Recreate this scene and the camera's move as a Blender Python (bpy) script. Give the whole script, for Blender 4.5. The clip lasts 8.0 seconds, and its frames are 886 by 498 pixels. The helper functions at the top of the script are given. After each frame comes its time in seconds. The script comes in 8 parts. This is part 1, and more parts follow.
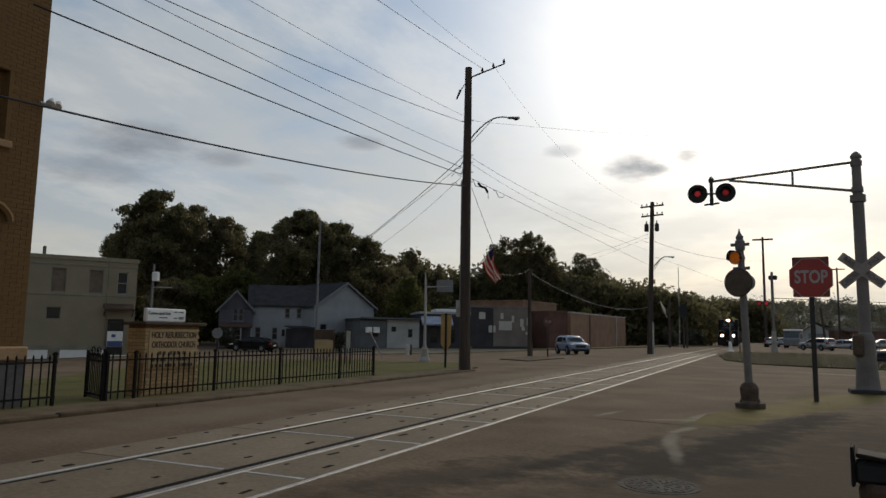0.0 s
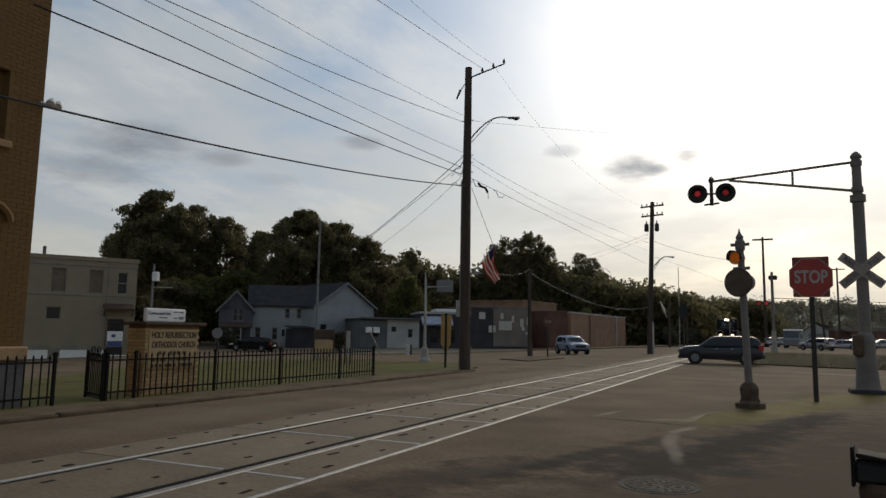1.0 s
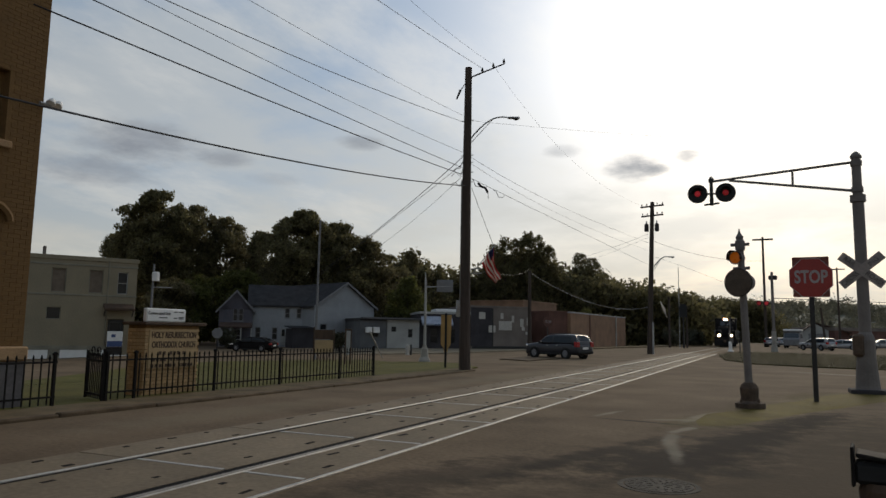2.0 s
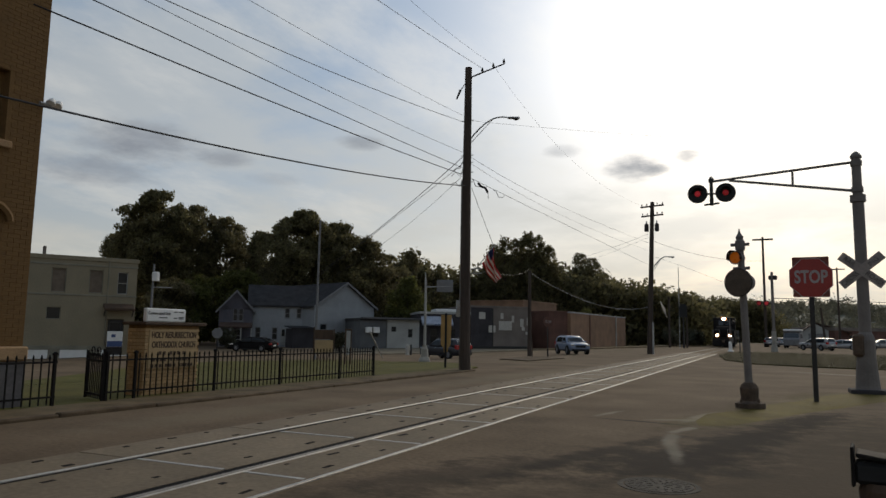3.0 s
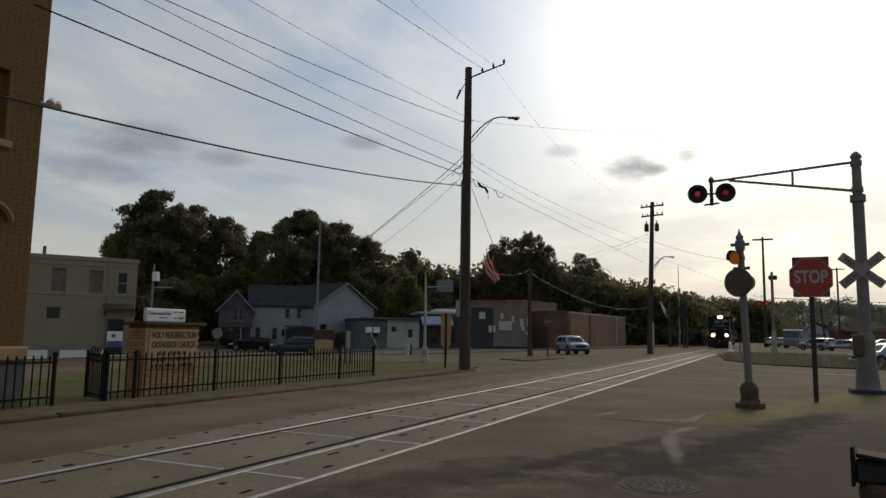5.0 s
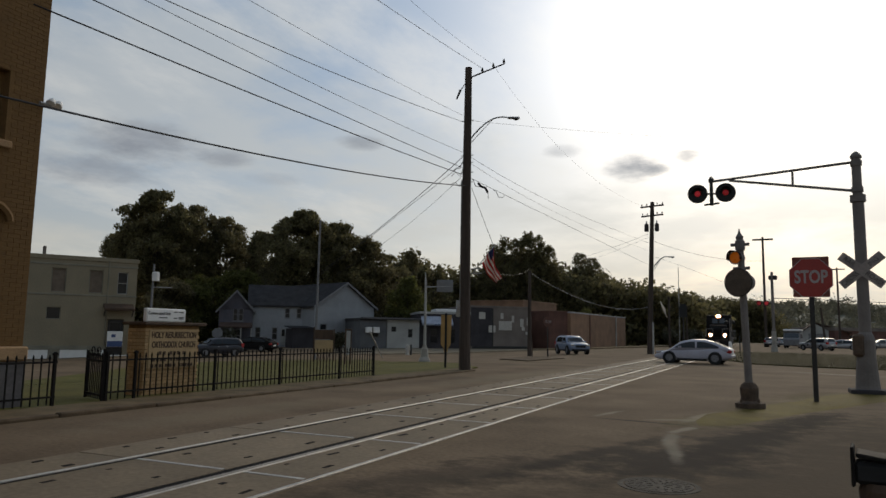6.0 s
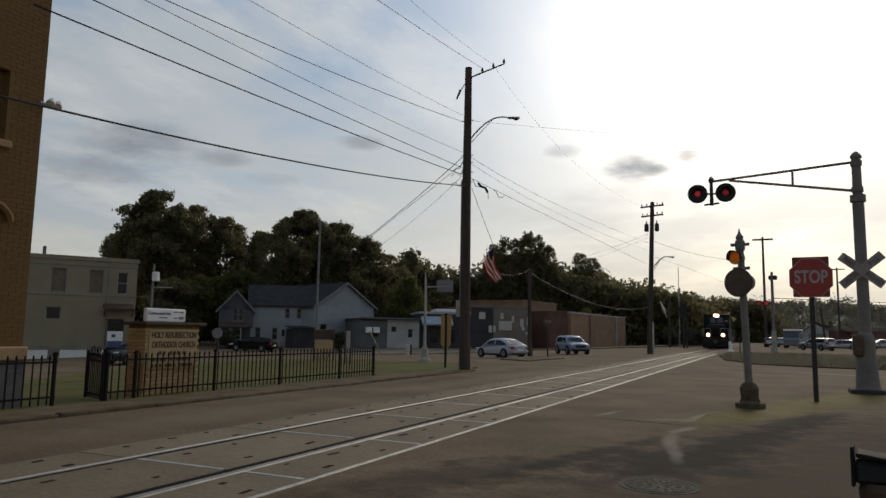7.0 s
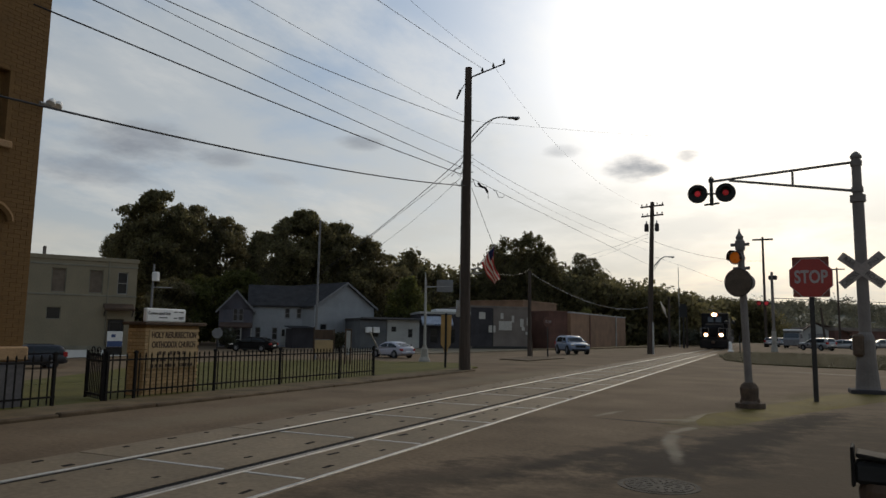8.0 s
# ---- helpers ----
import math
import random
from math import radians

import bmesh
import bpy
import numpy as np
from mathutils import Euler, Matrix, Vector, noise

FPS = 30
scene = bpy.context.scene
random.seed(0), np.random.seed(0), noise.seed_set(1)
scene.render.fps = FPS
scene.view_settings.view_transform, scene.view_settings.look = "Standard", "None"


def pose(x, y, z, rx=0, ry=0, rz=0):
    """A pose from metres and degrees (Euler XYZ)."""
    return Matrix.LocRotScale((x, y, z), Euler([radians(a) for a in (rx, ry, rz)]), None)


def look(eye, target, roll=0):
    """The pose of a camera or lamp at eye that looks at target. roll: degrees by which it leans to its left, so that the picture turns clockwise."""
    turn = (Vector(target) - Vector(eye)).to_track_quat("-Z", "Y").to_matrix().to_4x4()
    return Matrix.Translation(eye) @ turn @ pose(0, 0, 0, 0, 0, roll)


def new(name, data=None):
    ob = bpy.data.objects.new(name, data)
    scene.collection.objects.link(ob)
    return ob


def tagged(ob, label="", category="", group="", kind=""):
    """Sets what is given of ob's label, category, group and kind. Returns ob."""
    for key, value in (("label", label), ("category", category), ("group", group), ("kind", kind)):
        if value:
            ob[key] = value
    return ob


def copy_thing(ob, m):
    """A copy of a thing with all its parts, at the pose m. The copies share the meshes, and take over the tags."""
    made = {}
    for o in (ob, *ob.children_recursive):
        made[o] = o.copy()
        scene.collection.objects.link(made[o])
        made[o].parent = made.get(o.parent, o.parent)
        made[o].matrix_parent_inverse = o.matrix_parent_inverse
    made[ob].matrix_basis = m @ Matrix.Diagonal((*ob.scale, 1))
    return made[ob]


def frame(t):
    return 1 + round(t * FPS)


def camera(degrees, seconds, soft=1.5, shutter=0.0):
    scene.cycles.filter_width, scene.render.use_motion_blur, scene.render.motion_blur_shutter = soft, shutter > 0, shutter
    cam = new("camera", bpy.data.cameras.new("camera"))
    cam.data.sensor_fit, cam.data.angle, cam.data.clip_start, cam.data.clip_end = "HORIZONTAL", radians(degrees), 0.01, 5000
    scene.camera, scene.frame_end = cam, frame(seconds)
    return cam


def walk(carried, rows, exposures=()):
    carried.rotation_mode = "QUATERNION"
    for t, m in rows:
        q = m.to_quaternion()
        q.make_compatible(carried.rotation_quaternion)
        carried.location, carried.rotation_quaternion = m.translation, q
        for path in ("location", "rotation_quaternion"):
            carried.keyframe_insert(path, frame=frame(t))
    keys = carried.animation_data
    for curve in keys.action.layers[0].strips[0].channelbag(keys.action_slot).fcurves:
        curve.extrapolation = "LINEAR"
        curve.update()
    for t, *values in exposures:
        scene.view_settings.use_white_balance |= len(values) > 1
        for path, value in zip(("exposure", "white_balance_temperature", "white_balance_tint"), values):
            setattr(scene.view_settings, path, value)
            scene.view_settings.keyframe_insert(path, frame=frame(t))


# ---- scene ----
import collections

# The railway runs along +Y, five to seven metres to the left of the camera.
cam = camera(64.41, 8.0, soft=1.5)
EYE = (0.0, 0.0, 1.469)
TURN, TILT = radians(24.745), radians(6.79)
AIM = (EYE[0] - math.sin(TURN) * math.cos(TILT), EYE[1] + math.cos(TURN) * math.cos(TILT), EYE[2] + math.sin(TILT))
walk(cam, [(0.0, look(EYE, AIM, 0.931)), (8.0, look(EYE, AIM, 0.931))])

# ---- light ----
SUN_DIR = Vector((math.sin(radians(3)) * math.cos(radians(24)), math.cos(radians(3)) * math.cos(radians(24)), math.sin(radians(24))))


def make_world():
    w = bpy.data.worlds.new("sky")
    scene.world = w
    w.use_nodes = True
    nt = w.node_tree
    nt.nodes.clear()
    N, L = nt.nodes.new, nt.links.new

    def math_node(op, a, b=None, clamp=False):
        n = N("ShaderNodeMath")
        n.operation, n.use_clamp = op, clamp
        for i, v in enumerate((a, b)):
            if v is None:
                continue
            if isinstance(v, (int, float)):
                n.inputs[i].default_value = v
            else:
                L(v, n.inputs[i])
        return n.outputs[0]

    def mix(fac, a, b):
        n = N("ShaderNodeMix")
        n.data_type = "RGBA"
        for sock, v in ((n.inputs[0], fac), (n.inputs[6], a), (n.inputs[7], b)):
            if isinstance(v, (int, float)):
                sock.default_value = v
            elif isinstance(v, tuple):
                sock.default_value = (*v, 1)
            else:
                L(v, sock)
        return n.outputs[2]

    tc = N("ShaderNodeTexCoord")
    d = tc.outputs["Generated"]
    sky = N("ShaderNodeTexSky")
    sky.sky_type, sky.sun_disc = "NISHITA", False
    sky.sun_elevation, sky.sun_rotation = radians(24), radians(3)
    sky.dust_density, sky.air_density = 2.0, 1.0
    scaled = N("ShaderNodeVectorMath")
    scaled.operation = "SCALE"
    L(sky.outputs[0], scaled.inputs[0])
    scaled.inputs[3].default_value = SKY_GAIN
    sep = N("ShaderNodeSeparateXYZ")
    L(d, sep.inputs[0])
    z = math_node("MAXIMUM", sep.outputs[2], 0.0)
    # the cloud deck: project the direction on a plane overhead
    zz = math_node("ADD", z, 0.16)
    cx, cy = math_node("DIVIDE", sep.outputs[0], zz), math_node("DIVIDE", sep.outputs[1], zz)
    comb = N("ShaderNodeCombineXYZ")
    L(cx, comb.inputs[0])
    L(cy, comb.inputs[1])

    def noise_at(scale, detail, rough, off, squash=1.0):
        m = N("ShaderNodeMapping")
        m.inputs["Location"].default_value = (off, off * 0.7, 0)
        m.inputs["Scale"].default_value = (1.0, squash, 1.0)
        L(comb.outputs[0], m.inputs[0])
        n = N("ShaderNodeTexNoise")
        n.inputs["Scale"].default_value, n.inputs["Detail"].default_value, n.inputs["Roughness"].default_value = scale, detail, rough
        L(m.outputs[0], n.inputs[0])
        return n.outputs[0]

    def ramp(v, a, b):
        n = N("ShaderNodeMapRange")
        n.interpolation_type = "SMOOTHSTEP"
        n.inputs[1].default_value, n.inputs[2].default_value = a, b
        L(v, n.inputs[0])
        return n.outputs[0]

    veil = ramp(noise_at(0.9, 7, 0.58, 3.1), 0.42, 0.62)
    wisps = ramp(noise_at(2.1, 9, 0.62, 7.7, 0.55), 0.44, 0.72)
    ragged = noise_at(8.0, 7, 0.62, 4.4)
    dot = N("ShaderNodeVectorMath")
    dot.operation = "DOT_PRODUCT"
    L(d, dot.inputs[0])
    dot.inputs[1].default_value = SUN_DIR
    near = math_node("MAXIMUM", dot.outputs["Value"], 0.0)
    glow_wide, glow_mid = math_node("POWER", near, 15.0), math_node("POWER", near, 40.0)
    base = mix(0.6, scaled.outputs[0], (0.23, 0.37, 0.55))
    base = mix(math_node("MULTIPLY", veil, 0.70), base, (0.51, 0.545, 0.565))
    base = mix(math_node("MULTIPLY", wisps, 0.55), base, (0.76, 0.76, 0.74))
    low = math_node("POWER", math_node("SUBTRACT", 1.0, z, True), 5.5)
    base = mix(math_node("MULTIPLY", low, 0.8), base, (0.74, 0.668, 0.525))
    # the sky away from the sun is duller
    away = N("ShaderNodeMapRange")
    away.inputs[1].default_value, away.inputs[2].default_value = 0.25, 0.94
    away.inputs[3].default_value, away.inputs[4].default_value = 0.82, 1.09
    L(dot.outputs["Value"], away.inputs[0])
    dull = N("ShaderNodeVectorMath")
    dull.operation = "SCALE"
    L(base, dull.inputs[0])
    L(away.outputs[0], dull.inputs[3])
    base = dull.outputs[0]
    add = N("ShaderNodeMix")
    add.data_type, add.blend_type = "RGBA", "ADD"
    add.inputs[0].default_value = 1.0
    g2 = N("ShaderNodeVectorMath")
    g2.operation = "SCALE"
    g2.inputs[0].default_value = (1.0, 0.95, 0.85)
    rise = N("ShaderNodeMapRange")
    rise.inputs[1].default_value, rise.inputs[2].default_value = 0.0, 0.34
    rise.inputs[3].default_value, rise.inputs[4].default_value = 0.12, 1.0
    L(z, rise.inputs[0])
    L(math_node("MULTIPLY", rise.outputs[0], math_node("ADD", math_node("MULTIPLY", glow_wide, 0.39), math_node("MULTIPLY", glow_mid, 0.90))), g2.inputs[3])
    L(base, add.inputs[6])
    L(g2.outputs[0], add.inputs[7])
    col = add.outputs[2]
    # small ragged grey clouds
    for way, wide, high, dark in CLOUDS:
        f = Vector(way).normalized()
        r = f.cross(Vector((0, 0, 1))).normalized()
        u = r.cross(f)
        e = []
        for axis, size in ((r, wide), (u, high)):
            n = N("ShaderNodeVectorMath")
            n.operation = "DOT_PRODUCT"
            L(d, n.inputs[0])
            n.inputs[1].default_value = axis
            q = math_node("DIVIDE", n.outputs["Value"], size)
            e.append(math_node("MULTIPLY", q, q))
        rr = math_node("ADD", math_node("ADD", e[0], e[1]), math_node("MULTIPLY", math_node("SUBTRACT", ragged, 0.5), 2.9))
        m = N("ShaderNodeMapRange")
        m.interpolation_type = "SMOOTHSTEP"
        m.inputs[1].default_value, m.inputs[2].default_value = 1.9, -0.7
        m.inputs[3].default_value, m.inputs[4].default_value = 0.0, dark
        L(rr, m.inputs[0])
        ahead = N("ShaderNodeVectorMath")
        ahead.operation = "DOT_PRODUCT"
        L(d, ahead.inputs[0])
        ahead.inputs[1].default_value = f
        k = math_node("MULTIPLY", m.outputs[0], math_node("GREATER_THAN", ahead.outputs["Value"], 0.5))
        col = mix(k, col, (0.27, 0.295, 0.335))
    bg = N("ShaderNodeBackground")
    bg.inputs[1].default_value = 1.0
    L(col, bg.inputs[0])
    out = N("ShaderNodeOutputWorld")
    L(bg.outputs[0], out.inputs[0])


SKY_GAIN = 0.09
# way to each small cloud, its half width and height, how grey it is
CLOUDS = [((-0.158, 0.961, 0.229), 0.036, 0.018, 0.85), ((-0.131, 0.966, 0.224), 0.02, 0.008, 0.5), ((-0.728, 0.642, 0.239), 0.065, 0.026, 1.0), ((-0.771, 0.605, 0.198), 0.07, 0.018, 0.75), ((-0.251, 0.934, 0.253), 0.022, 0.009, 0.45), ((-0.506, 0.821, 0.262), 0.03, 0.009, 0.7), ((-0.087, 0.967, 0.24), 0.02, 0.010, 0.7), ((-0.656, 0.719, 0.229), 0.035, 0.012, 0.7), ((-0.607, 0.767, 0.206), 0.035, 0.008, 0.3)]
make_world()
sun = new("sun", bpy.data.lights.new("sun", "SUN"))
sun.data.energy, sun.data.angle, sun.data.color = 0.95, radians(20), (1.0, 0.84, 0.62)
sun.matrix_world = look((0, 0, 50), Vector((0, 0, 50)) - SUN_DIR)
scene.view_settings.exposure = -0.12


# ---- materials ----
def material(name, color, rough=0.7, metal=0.0, scale=4.0, var=0.25, tint=None, bump=0.15, fine=40.0, per_piece=0.0, emit=None, power=0.0, coords="Object", stain=0.0, spec=0.4, coat=0.0, stretch=(1, 1, 1)):
    m = bpy.data.materials.new(name)
    m.use_nodes = True
    nt = m.node_tree
    N, L = nt.nodes.new, nt.links.new
    b = nt.nodes["Principled BSDF"]
    b.inputs["Roughness"].default_value, b.inputs["Metallic"].default_value = rough, metal
    b.inputs["Specular IOR Level"].default_value = spec
    b.inputs["Coat Weight"].default_value = coat
    tc = N("ShaderNodeTexCoord")
    mp = N("ShaderNodeMapping")
    mp.inputs["Scale"].default_value = stretch
    L(tc.outputs[coords], mp.inputs[0])
    big, small = N("ShaderNodeTexNoise"), N("ShaderNodeTexNoise")
    for n, sc, det in ((big, scale, 5), (small, fine, 3)):
        n.inputs["Scale"].default_value, n.inputs["Detail"].default_value = sc, det
        L(mp.outputs[0], n.inputs[0])
    dark = tuple(c * (1 - var) for c in color)
    light = tint or tuple(min(1, c * (1 + var)) for c in color)
    cr = N("ShaderNodeValToRGB")
    cr.color_ramp.elements[0].position, cr.color_ramp.elements[1].position = 0.3, 0.7
    cr.color_ramp.elements[0].color, cr.color_ramp.elements[1].color = (*dark, 1), (*light, 1)
    L(big.outputs[0], cr.inputs[0])
    mx = N("ShaderNodeMix")
    mx.data_type, mx.blend_type = "RGBA", "OVERLAY"
    mx.inputs[0].default_value = 0.35
    L(cr.outputs[0], mx.inputs[6])
    L(small.outputs[0], mx.inputs[7])
    col = mx.outputs[2]
    if stain > 0:
        st = N("ShaderNodeTexNoise")
        st.inputs["Scale"].default_value, st.inputs["Detail"].default_value = scale * 0.23, 7
        L(mp.outputs[0], st.inputs[0])
        sr = N("ShaderNodeMapRange")
        sr.inputs[1].default_value, sr.inputs[2].default_value = 0.5, 0.68
        sr.inputs[4].default_value = stain
        L(st.outputs[0], sr.inputs[0])
        sm = N("ShaderNodeMix")
        sm.data_type = "RGBA"
        L(sr.outputs[0], sm.inputs[0])
        L(col, sm.inputs[6])
        sm.inputs[7].default_value = (*(c * 0.45 for c in color), 1)
        col = sm.outputs[2]
    if per_piece > 0:
        oi = N("ShaderNodeObjectInfo")
        mr = N("ShaderNodeMapRange")
        mr.inputs[3].default_value, mr.inputs[4].default_value = 1 - per_piece, 1 + per_piece
        L(oi.outputs["Random"], mr.inputs[0])
        hv = N("ShaderNodeHueSaturation")
        L(mr.outputs[0], hv.inputs["Value"])
        L(col, hv.inputs["Color"])
        col = hv.outputs[0]
    L(col, b.inputs["Base Color"])
    rr = N("ShaderNodeMapRange")
    rr.inputs[3].default_value, rr.inputs[4].default_value = max(0.02, rough - 0.1), min(1, rough + 0.1)
    L(big.outputs[0], rr.inputs[0])
    L(rr.outputs[0], b.inputs["Roughness"])
    if bump > 0:
        bp = N("ShaderNodeBump")
        bp.inputs["Strength"].default_value, bp.inputs["Distance"].default_value = bump, 0.02
        L(small.outputs[0], bp.inputs["Height"])
        L(bp.outputs[0], b.inputs["Normal"])
    if emit:
        b.inputs["Emission Color"].default_value, b.inputs["Emission Strength"].default_value = (*emit, 1), power
    return m


def leaf_material(name, color, var=0.5, through_light=0.65):
    m = bpy.data.materials.new(name)
    m.use_nodes = True
    nt = m.node_tree
    N, L = nt.nodes.new, nt.links.new
    b = nt.nodes["Principled BSDF"]
    g = N("ShaderNodeNewGeometry")
    cr = N("ShaderNodeValToRGB")
    cr.color_ramp.elements[0].color = (*(c * (1 - var) for c in color), 1)
    cr.color_ramp.elements[1].color = (color[0] * (1 + var), color[1] * (1 + var * 0.9), color[2] * (1 + var * 0.3), 1)
    L(g.outputs["Random Per Island"], cr.inputs[0])
    L(cr.outputs[0], b.inputs["Base Color"])
    b.inputs["Roughness"].default_value = 0.6
    b.inputs["Specular IOR Level"].default_value = 0.25
    tr = N("ShaderNodeBsdfTranslucent")
    L(cr.outputs[0], tr.inputs[0])
    ms = N("ShaderNodeMixShader")
    ms.inputs[0].default_value = through_light
    L(b.outputs[0], ms.inputs[1])
    L(tr.outputs[0], ms.inputs[2])
    L(ms.outputs[0], nt.nodes["Material Output"].inputs[0])
    return m


def glass_material(name, color=(0.03, 0.035, 0.04), rough=0.06, spec=0.6):
    m = bpy.data.materials.new(name)
    m.use_nodes = True
    b = m.node_tree.nodes["Principled BSDF"]
    b.inputs["Base Color"].default_value = (*color, 1)
    b.inputs["Roughness"].default_value = rough
    b.inputs["Specular IOR Level"].default_value = spec
    return m


ASPHALT = material("asphalt", (0.166, 0.121, 0.080), 0.96, scale=0.5, var=0.24, fine=14.0, bump=0.4, stain=0.35, spec=0.05, coords="Object")


def mark_ground(m, marks):
    """Add worn, tarred and painted-shade blotches, each an uneven ellipse (x, y, half length, half width, turn, colour,
    strength), to a ground material.
    """
    nt = m.node_tree
    N, L = nt.nodes.new, nt.links.new
    b = nt.nodes["Principled BSDF"]
    col = b.inputs["Base Color"].links[0].from_socket
    tc = N("ShaderNodeTexCoord")
    n = N("ShaderNodeTexNoise")
    n.inputs["Scale"].default_value, n.inputs["Detail"].default_value, n.inputs["Roughness"].default_value = 2.3, 6, 0.68
    L(tc.outputs["Object"], n.inputs[0])
    for x, y, rx, ry, turn, color, strength in marks:
        mp = N("ShaderNodeMapping")
        mp.vector_type = "TEXTURE"
        mp.inputs["Location"].default_value, mp.inputs["Rotation"].default_value, mp.inputs["Scale"].default_value = (x, y, 0), (0, 0, radians(turn)), (rx, ry, 1000.0)
        L(tc.outputs["Object"], mp.inputs[0])
        ln = N("ShaderNodeVectorMath")
        ln.operation = "LENGTH"
        L(mp.outputs[0], ln.inputs[0])
        ad = N("ShaderNodeMath")
        ad.operation = "MULTIPLY_ADD"
        L(n.outputs[0], ad.inputs[0])
        ad.inputs[1].default_value = 1.9
        L(ln.outputs["Value"], ad.inputs[2])
        mr = N("ShaderNodeMapRange")
        mr.interpolation_type = "SMOOTHSTEP"
        mr.inputs[1].default_value, mr.inputs[2].default_value = 2.1, 1.25
        mr.inputs[3].default_value, mr.inputs[4].default_value = 0.0, strength
        L(ad.outputs[0], mr.inputs[0])
        mx = N("ShaderNodeMix")
        mx.data_type = "RGBA"
        L(mr.outputs[0], mx.inputs[0])
        L(col, mx.inputs[6])
        mx.inputs[7].default_value = (*color, 1)
        col = mx.outputs[2]
    L(col, b.inputs["Base Color"])


# the darkest tone serves tar patches and soft shadow bands painted into the asphalt
TAR_AND_SHADE, CEMENT, DUST = (0.044, 0.035, 0.027), (0.31, 0.265, 0.20), (0.22, 0.178, 0.12)
mark_ground(ASPHALT, [
    # soft shadow at the near right and by the manhole, put into the colour
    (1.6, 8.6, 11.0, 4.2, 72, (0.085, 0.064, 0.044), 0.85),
    (-1.1, 8.9, 1.9, 1.05, 62, TAR_AND_SHADE, 0.95),
    (-0.35, 11.3, 2.9, 0.62, 73, TAR_AND_SHADE, 0.95),
    (0.55, 14.5, 2.3, 0.6, 70, TAR_AND_SHADE, 0.9),
    (-2.0, 9.1, 2.6, 0.26, 72, TAR_AND_SHADE, 0.8),
    (-3.0, 6.9, 2.2, 0.75, 66, TAR_AND_SHADE, 0.65),
    (-2.1, 12.75, 1.25, 0.10, -9, TAR_AND_SHADE, 0.85),
    (-1.33, 10.9, 0.9, 0.13, 95, CEMENT, 0.5),
    (-1.2, 10.0, 1.0, 0.13, 101, CEMENT, 0.45),
    (-1.08, 9.3, 0.6, 0.10, 98, CEMENT, 0.35),
    # dirt round the grass strip, its colour darkened for the shade there
    (-0.75, 14.0, 2.2, 0.75, 70, (0.098, 0.078, 0.036), 0.8),
    (0.25, 17.0, 2.6, 0.9, 66, (0.098, 0.078, 0.036), 0.8),
    (1.5, 20.8, 2.8, 1.1, 60, (0.098, 0.078, 0.036), 0.8),
    (-1.28, 12.0, 0.55, 0.13, 74, CEMENT, 0.7),
    (-1.15, 14.1, 1.3, 0.20, 78, CEMENT, 0.7),
    (-1.6, 13.3, 0.5, 0.16, 30, CEMENT, 0.5),
    (-2.8, 13.75, 0.75, 0.11, 78, CEMENT, 0.6),
    (2.228, 34.236, 2.564, 0.5, -36.189, CEMENT, 0.55),
    (5.6, 33.2, 2.4, 0.5, -8, CEMENT, 0.4),
    (-1.138, 33.03, 0.769, 0.3, 2.45, CEMENT, 0.4),
    (-8.071, 24.561, 9.683, 1, 85.53, DUST, 0.45),
    (-8.758, 10.077, 3.831, 0.8, 88.04, DUST, 0.4),
    (-4.392, 11.862, 1.378, 0.8, 12.497, TAR_AND_SHADE, 0.3),
])
CONCRETE = material("concrete", (0.30, 0.285, 0.25), 0.85, scale=1.5, var=0.2, fine=30, bump=0.2, stain=0.3)
PANEL = material("track_panel_concrete", (0.195, 0.150, 0.100), 0.85, spec=0.15, scale=0.9, var=0.2, fine=16, bump=0.25, stain=0.35, per_piece=0.1)
RAIL = material("polished_rail_steel", (0.42, 0.39, 0.35), 0.5, 0.45, scale=3, var=0.15, bump=0.02)
RAIL_DULL = material("dull_brown_rail_steel", (0.20, 0.18, 0.16), 0.6, 0.5, scale=3, var=0.25, bump=0.03)
EDGE_STEEL = material("worn_edge_steel", (0.38, 0.35, 0.31), 0.5, 0.6, scale=5, var=0.3, bump=0.05)
# near-black so that a flush strip carries the shade of a deep groove
GROOVE = material("groove_shade_black", (0.016, 0.014, 0.013), 0.95, scale=5, bump=0.1, spec=0.05)
KERB = material("kerb_concrete", (0.115, 0.082, 0.052), 0.95, spec=0.1, scale=2, var=0.45, fine=25, stain=0.5, per_piece=0.15)
VERGE = material("dusty_verge", (0.135, 0.100, 0.058), 0.95, spec=0.1, scale=1.4, var=0.35, fine=30, bump=0.4)
SOIL = material("lawn_soil", (0.106, 0.096, 0.027), 0.95, spec=0.1, scale=0.8, var=0.25, fine=30, bump=0.04)
ROUGHSOIL = material("rough_turf", (0.062, 0.055, 0.023), 0.95, spec=0.1, scale=0.5, var=0.4, fine=20, bump=0.3)
DRYSOIL = material("dry_turf", (0.130, 0.098, 0.022), 0.95, spec=0.1, scale=1.1, var=0.35, fine=30, bump=0.04)
GRASS = leaf_material("grass_blades", (0.110, 0.099, 0.025), 0.12, 0.15)
DRYGRASS = leaf_material("dry_grass_blades", (0.135, 0.104, 0.022), 0.12, 0.15)
ROUGHGRASS = leaf_material("rough_grass_blades", (0.062, 0.056, 0.023), 0.45, 0.3)
LEAF = leaf_material("tree_leaves", (0.158, 0.144, 0.082), 0.45)
LEAF2 = leaf_material("olive_leaves", (0.16, 0.142, 0.084), 0.4)
LEAF3 = leaf_material("lime_leaves", (0.13, 0.135, 0.05), 0.4)
BARK = material("bark", (0.075, 0.062, 0.05), 0.95, scale=6, var=0.35, fine=30, bump=0.6, stretch=(1, 1, 0.2))
